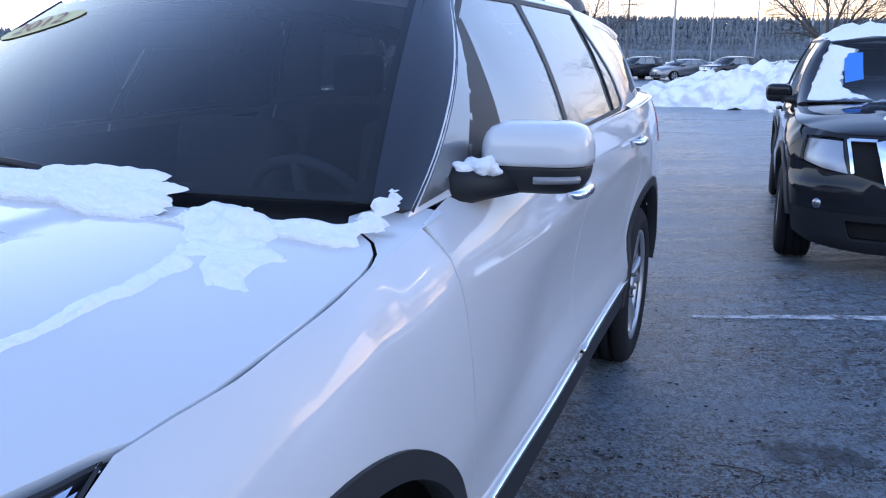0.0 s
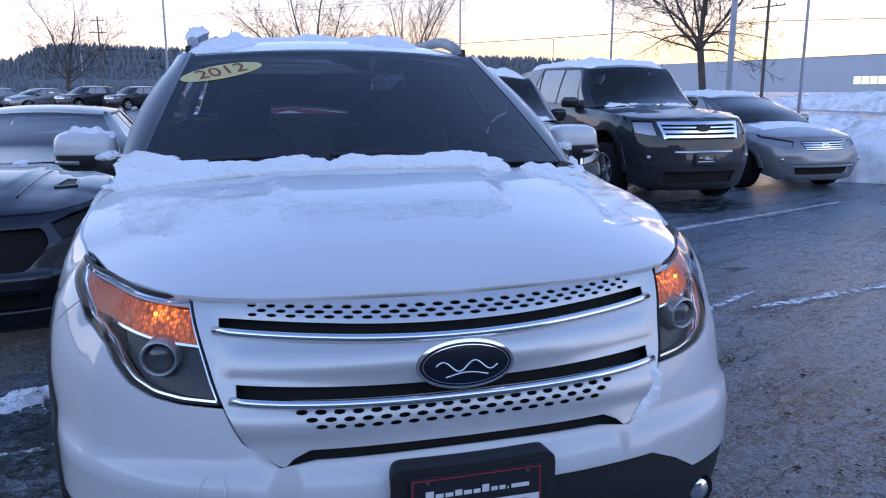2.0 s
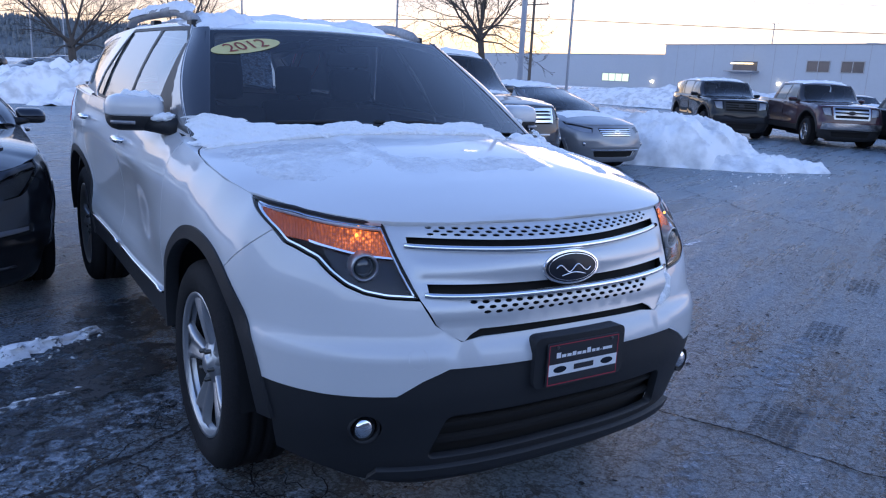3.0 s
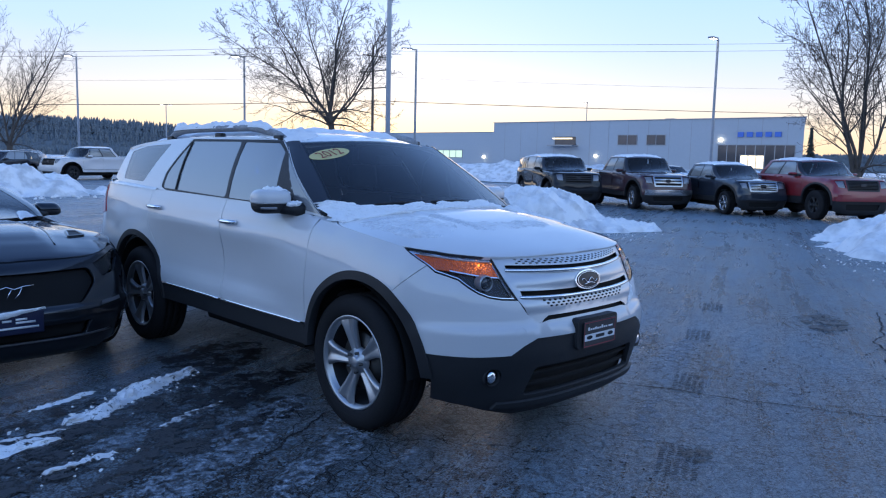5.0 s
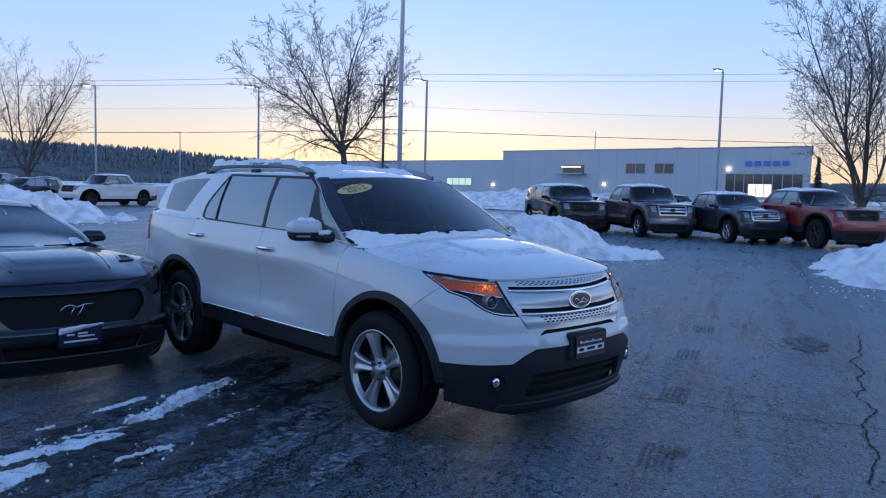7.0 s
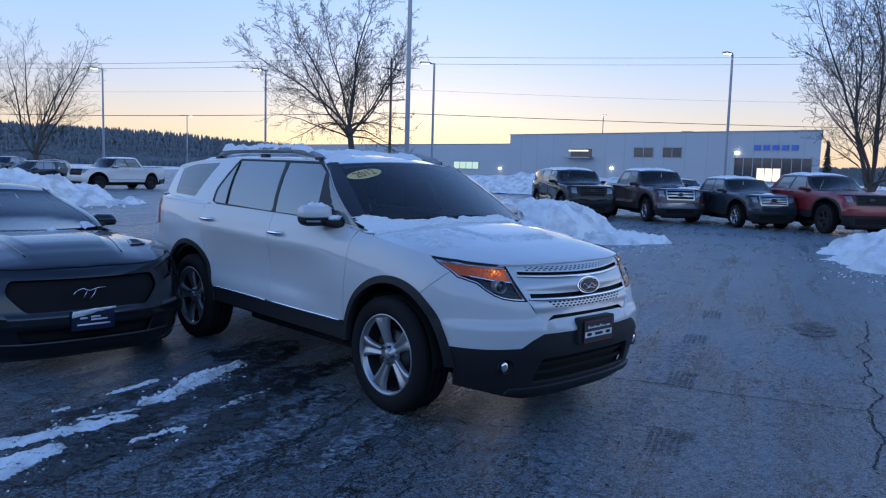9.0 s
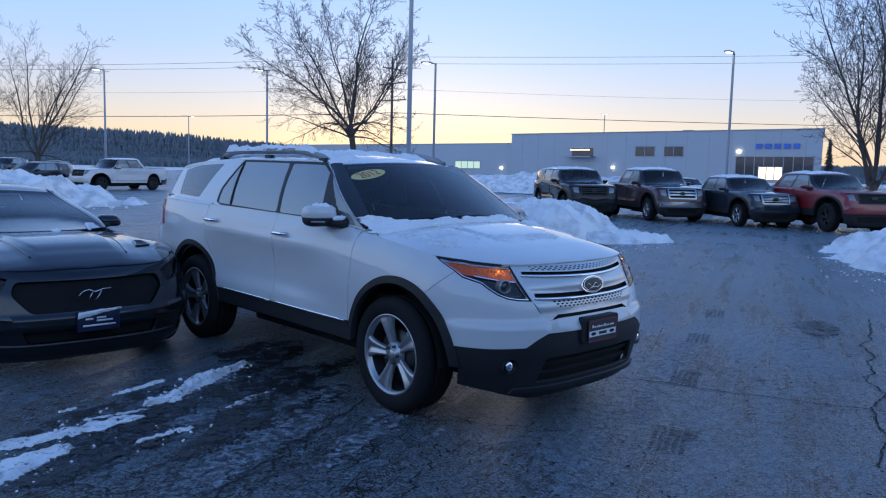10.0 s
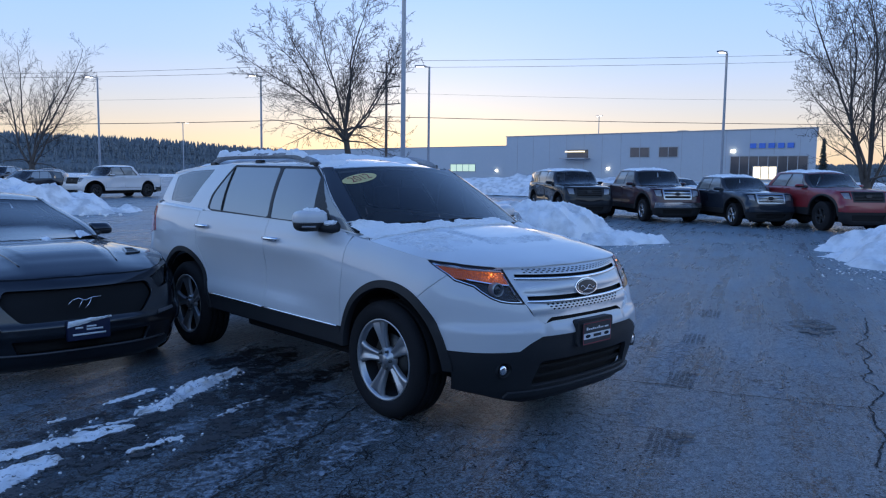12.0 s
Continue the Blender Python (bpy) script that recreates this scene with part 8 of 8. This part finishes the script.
bpart("wall", -30, 34.7, 0, 25, -0.6, 5.5, BLD)
for ob in (bpart("wall", 34.7, 83.8, -0.5, 22, -0.6, 7.0, BLD), bpart("parapet_cap", 34.6, 84.0, -0.62, 22.1, 7.0, 7.12, GALV)):
    for v in ob.data.vertices:
        if v.co.x > 60 and v.co.y > 10:
            v.co.x -= 6.4          # the end wall runs back at a slant
bpart("parapet_cap", -30, 34.6, -0.1, 25, 5.5, 5.6, GALV)
for x in np.arange(37, 84, 3.2):
    bpart("cladding_joint", x, x + 0.05, -0.515, -0.49, 0, 7.0, GALV, bevel=0)


def bwindow(x0, x1, z0, z1, y, glass_mat, panes=2, label=""):
    w = bpart("window", x0, x1, y - 0.03, y + 0.02, z0, z1, glass_mat, label=label)
    bpart("frame", x0 - 0.1, x1 + 0.1, y - 0.07, y + 0.01, z1, z1 + 0.1, GALV, w)
    bpart("frame", x0 - 0.1, x1 + 0.1, y - 0.07, y + 0.01, z0 - 0.1, z0, GALV, w)
    for k in range(panes + 1):
        x = x0 + (x1 - x0) * k / panes
        bpart("mullion", x - 0.05, x + 0.05, y - 0.07, y + 0.01, z0, z1, GALV, w, 0.005)
    return w


bwindow(57.8, 60.9, 3.5, 4.85, -0.51, BLD_DARK)
bwindow(62.4, 65.3, 3.5, 4.85, -0.51, BLD_DARK)
bwindow(72.9, 82.9, 0.4, 3.45, -0.51, BLD_DARK, 8, "dark glazed showroom front")
bwindow(76.0, 79.1, 0.45, 2.1, -0.56, WARM_ROOM, 3, "lit showroom window")
bwindow(21.8, 27.6, 1.2, 2.4, -0.01, GREEN_ROOM, 4, "lit office window")
bpart("canopy", 46.4, 51.0, -2.2, -0.5, 3.2, 3.4, GALV)
bpart("canopy_light", 47.5, 51.0, -2.3, -2.22, 4.25, 4.45, WARM_ROOM, label="lit canopy light")
bpart("canopy_door", 46.8, 50.6, -0.56, -0.5, 3.42, 4.7, BLD_DARK)
bpart("wall_lamp", 73.0, 73.5, -0.8, -0.5, 4.0, 4.35, WLAMP, label="lit wall lamp")
bpart("wall_lamp", 32.2, 32.6, -0.3, 0.0, 1.2, 1.5, WLAMP, label="lit wall lamp")
bpart("wall_lamp", 54.0, 54.4, -0.8, -0.5, 1.6, 1.9, WLAMP, label="lit wall lamp")
# sign: five plain blue blocks
for k in range(5):
    x = 75.5 + 1.2 * k
    sgn = bpart("sign_block", x, x + 0.8, -0.72, -0.55, 4.55, 5.2, BLUE_SIGN)
bpart("roof_unit", 63.0, 64.4, 4, 6, 7.1, 7.5, GALV)


# bare trees
def limb_tree(x, y, h, seed, thick=0.22, fork=0.22, stems=7, spread=1.0, low=3, twigs=3, turn=0.0, side=0.46, label="leafless tree with long upswept limbs and fine twigs"):
    """A leafless tree: a short trunk that parts into long rising limbs, with side branches and twigs."""
    rnd = random.Random(seed)
    z0 = float(ground_height(np.array(x), np.array(y)))
    tree = thing("bare_tree", label, "tree", pose(x, y, z0), "bare trees")
    vs, fs = ([], []), ([], [])

    def limb(which, pts, rad, seg):
        V, F = vs[which], fs[which]
        o = len(V)
        for i, p in enumerate(pts):
            d = (pts[min(i + 1, len(pts) - 1)] - pts[max(i - 1, 0)]).normalized()
            a = d.orthogonal().normalized()
            b = d.cross(a)
            for k in range(seg):
                t = 2 * math.pi * k / seg
                V.append(tuple(p + rad[i] * (math.cos(t) * a + math.sin(t) * b)))
        for i in range(len(pts) - 1):
            for k in range(seg):
                F.append((o + i * seg + k, o + i * seg + (k + 1) % seg, o + (i + 1) * seg + (k + 1) % seg, o + (i + 1) * seg + k))

    def shoot(p, d, length, r, lev, lift):
        n = (6, 12, 8, 5, 4, 3)[lev]
        pts, rad, q, dd = [p.copy()], [r], p.copy(), d.copy()
        w = (0.04, 0.13, 0.18, 0.22, 0.24, 0.26)[lev]
        for k in range(n):
            dd = (dd + Vector((rnd.gauss(0, 1), rnd.gauss(0, 1), rnd.gauss(0, 0.8))) * w * 0.7 + Vector((0, 0, lift / n))).normalized()
            q = q + dd * length / n
            pts.append(q.copy())
            rad.append(max(r * (1 - (0.12 if lev == 0 else 0.88) * (k + 1) / n), 0.007))
        limb(0 if lev < 2 else 1, pts, rad, (10, 8, 5, 4, 3, 3)[lev])
        if lev == 0:
            for k in range(stems):
                t = (1 - 0.9 / (h * fork)) + 0.9 / (h * fork) * k / max(1, stems - 1)
                base = pts[0].lerp(pts[-1], t)
                az = turn + 2 * math.pi * (k * 0.382 + 0.05 * rnd.random())
                tilt = (radians(rnd.uniform(34, 56)) if k < stems * 0.6 else radians(rnd.uniform(4, 20))) * spread
                nd = Vector((math.cos(az) * math.sin(tilt), math.sin(az) * math.sin(tilt), math.cos(tilt)))
                shoot(base, nd, h * (1 - fork) * rnd.uniform(0.78, 1.0) * (1.0 - 0.12 * tilt), r * rnd.uniform(0.34, 0.46), 1, 0.35 * tilt)
            for k in range(low):
                az = turn + 1.0 + 2 * math.pi * (k / max(1, low) + 0.1 * rnd.random())
                tilt = radians(rnd.uniform(62, 85))
                base = pts[0].lerp(pts[-1], rnd.uniform(0.75, 1.0))
                shoot(base, Vector((math.cos(az) * math.sin(tilt), math.sin(az) * math.sin(tilt), math.cos(tilt))), h * rnd.uniform(0.2, 0.38), r * 0.28, 2, -0.5)
            return
        if lev >= 3 + min(twigs, 2):
            return
        kids = (0, 15, 8, 5, 3)[lev]
        lo = (0, 0.12, 0.15, 0.12, 0.1)[lev]
        for k in range(kids):
            t = lo + (0.99 - lo) * (k + rnd.random() * 0.8) / kids
            i = min(int(t * n), n - 1)
            base = pts[i].lerp(pts[i + 1], min(1, t * n - i))
            ax = (pts[i + 1] - pts[i]).normalized()
            out = ax.orthogonal().normalized()
            out.rotate(Matrix.Rotation(2.4 * k + rnd.uniform(-0.6, 0.6), 3, ax))
            tilt = rnd.uniform(0.45, 0.85)
            nd = (ax * math.cos(tilt) + out * math.sin(tilt)).normalized()
            ln = length * (0.46, side, 0.45, 0.48, 0.5)[lev] * (1 - 0.55 * t) * rnd.uniform(0.7, 1.25)
            shoot(base, nd, ln, max(rad[i] * 0.42, 0.009), lev + 1, rnd.uniform(-0.25, 0.45) if lev > 1 else rnd.uniform(0.0, 0.4))
    shoot(Vector((0, 0, -0.1)), Vector((rnd.uniform(-0.05, 0.05), rnd.uniform(-0.05, 0.05), 1)), h * fork, thick, 0, 0)
    for nm, V, F in (("trunk", vs[0], fs[0]), ("crown", vs[1], fs[1])):
        me = bpy.data.meshes.new(nm)
        me.from_pydata(V, [], F)
        me.shade_smooth()
        me.materials.append(BARK)
        new(nm, me).parent = tree
    return tree


limb_tree(25.5, 35.9, 14.2, 3, 0.21, 0.32, 9, 1.1, 8, 2, 2.39)
limb_tree(39.0, 9.7, 14.5, 8, 0.25, 0.12, 6, 0.55, 1, 2, 2.39, 0.6, "leafless tree parted low into leaning limbs")
limb_tree(18.1, 78.0, 15.0, 11, 0.28, 0.12, 6, 0.9, 3, 1)
limb_tree(5.5, 57.0, 12.5, 14, 0.28, 0.22, 7, 1.1, 4, 1)
limb_tree(-15.0, 78.0, 11.0, 19, 0.22, 0.2, 6, 1.0, 3, 1)

def conifer(x, y, h, w, seed):
    """A slim evergreen with drooping sprays."""
    rnd = random.Random(seed)
    tree = thing("conifer_tree", "slim dark evergreen tree beside the showroom corner", "tree", pose(x, y, float(ground_height(np.array(x), np.array(y)))))
    bm = bmesh.new()
    tube(bm, [(0, 0, -0.1), (0.05, 0, h * 0.5), (0, 0.03, h)], [0.14, 0.09, 0.02], 7)
    part("trunk", bm, BARK, tree)
    vs, fs = [], []
    for i in range(420):
        t = rnd.random() ** 0.8
        z, az = h * (0.15 + 0.85 * t), rnd.random() * 6.283
        r = w * (1.05 - t) * rnd.uniform(0.4, 1.1)
        c, s_ = math.cos(az), math.sin(az)
        o = len(vs)
        q = rnd.uniform(0.10, 0.26)
        vs += [(0.1 * r * c, 0.1 * r * s_, z + 0.12), (r * c - q * s_, r * s_ + q * c, z - 0.15 * r), (r * 1.25 * c, r * 1.25 * s_, z - 0.32 * r), (r * c + q * s_, r * s_ - q * c, z - 0.2 * r), (0.7 * r * c, 0.7 * r * s_, z + 0.04)]
        fs += [(o, o + 1, o + 4), (o + 1, o + 2, o + 4), (o + 2, o + 3, o + 4), (o + 3, o, o + 4)]
    me = bpy.data.meshes.new("crown")
    me.from_pydata(vs, [], fs)
    me.materials.append(EVERGREEN)
    new("crown", me).parent = tree


EVERGREEN = material("dark_evergreen", (0.035, 0.048, 0.045), 0.9, vary=0.4, scale=3.0, big=0.5)
conifer(85.5, 29.2, 5.0, 0.7, 4)

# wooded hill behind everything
# base colour lightened so that distance haze is painted into the woods
PINE_HAZED = material("hazed_conifer", (0.142, 0.166, 0.180), 0.9, vary=0.14, scale=0.6, big=0.05)


def hill_top(b):
    """Height of the wooded skyline in metres at 210 m, by bearing in degrees."""
    return curve_fn([(-75, 7), (-40, 8), (-14, 7.5), (-11, 11.5), (-4, 11), (4, 10), (14, 9.6), (21, 9.2), (27, 7.8), (33, 6.5), (38, 4.5), (60, 4), (85, 5)])(b)


def woods():
    rnd = random.Random(5)
    vs, fs = [], []

    def add(p, h, r):
        o = len(vs)
        n = 4
        tiers = 3
        for k in range(tiers):
            zb, zt = h * (0.04 + 0.26 * k), h * (0.5 + 0.25 * k)
            rr = r * (1 - 0.2 * k)
            b = len(vs)
            a0 = rnd.random() * 6
            for i in range(n):
                t = a0 + 2 * math.pi * i / n
                q = rr * rnd.uniform(0.7, 1.15)
                vs.append((p[0] + q * math.cos(t), p[1] + q * math.sin(t), p[2] + zb - rnd.random() * 0.05 * h))
            vs.append((p[0] + rnd.uniform(-0.1, 0.1) * r, p[1], p[2] + zt))
            for i in range(n):
                fs.append((b + i, b + (i + 1) % n, b + n))
    b = -75.0
    while b < 85:
        top = float(hill_top(b))
        for row_, (dist, frac) in enumerate(((172, 0.0), (178, 0.1), (184, 0.2), (188, 0.36), (193, 0.52), (198, 0.68), (203, 0.82), (207, 0.92), (210, 1.0))):
            bb = b + rnd.uniform(-0.3, 0.3)
            d = dist + rnd.uniform(-4, 4)
            x, y = d * math.sin(radians(bb)), d * math.cos(radians(bb))
            h = rnd.uniform(1.6, 2.9) * min(1, top / 8)
            base = max(0.6, 1.1 + (top * frac) - h * rnd.uniform(0.8, 1.05))
            add((x, y, base), h, rnd.uniform(0.35, 0.75))
        b += 0.048
    me = bpy.data.meshes.new("far_woods")
    me.from_pydata(vs, [], fs)
    me.shade_smooth()
    me.materials.append(PINE_HAZED)
    tagged(new("far_woods", me), "conifer woods along a far hillside, paled with painted haze", "woods", kind="stuff")
    # the slope under the trees
    vs, fs = [], []
    bs = np.linspace(-78, 88, 120)
    for bq in bs:
        t = float(hill_top(bq))
        for dist, z in ((170, 0.9), (188, 1.0 + 0.3 * t), (206, 1.0 + 0.72 * t), (222, 1.0 + 0.8 * t)):
            vs.append((dist * math.sin(radians(bq)), dist * math.cos(radians(bq)), z))
    for i in range(len(bs) - 1):
        for k in range(3):
            fs.append((4 * i + k, 4 * i + k + 1, 4 * i + 5 + k, 4 * i + 4 + k))
    me = bpy.data.meshes.new("hillside")
    me.from_pydata(vs, [], fs)
    me.shade_smooth()
    me.materials.append(PINE_HAZED)
    tagged(new("hillside", me), "wooded slope at the edge of sight, paled with painted haze", "hill", kind="structure")


woods()


# plain unseen walls, added behind the camera to darken the cars' reflections
UNSEEN_WALL = material("grey_block_wall", (0.16, 0.165, 0.18), 0.8, bump=0.3, scale=8, vary=0.12, big=0.4)
for nm, x0, x1, y0, y1 in (("unseen_wall_south", -22.0, 16.0, -18.5, -18.0), ("unseen_wall_west", -20.5, -20.0, -18.0, 8.0)):
    bm = bmesh.new()
    box(bm, x0, x1, y0, y1, -0.1, 6.0, 0.03)
    tagged(part(nm, bm, UNSEEN_WALL, smooth=False), "plain grey wall added out of view to darken reflections", "wall", kind="structure")
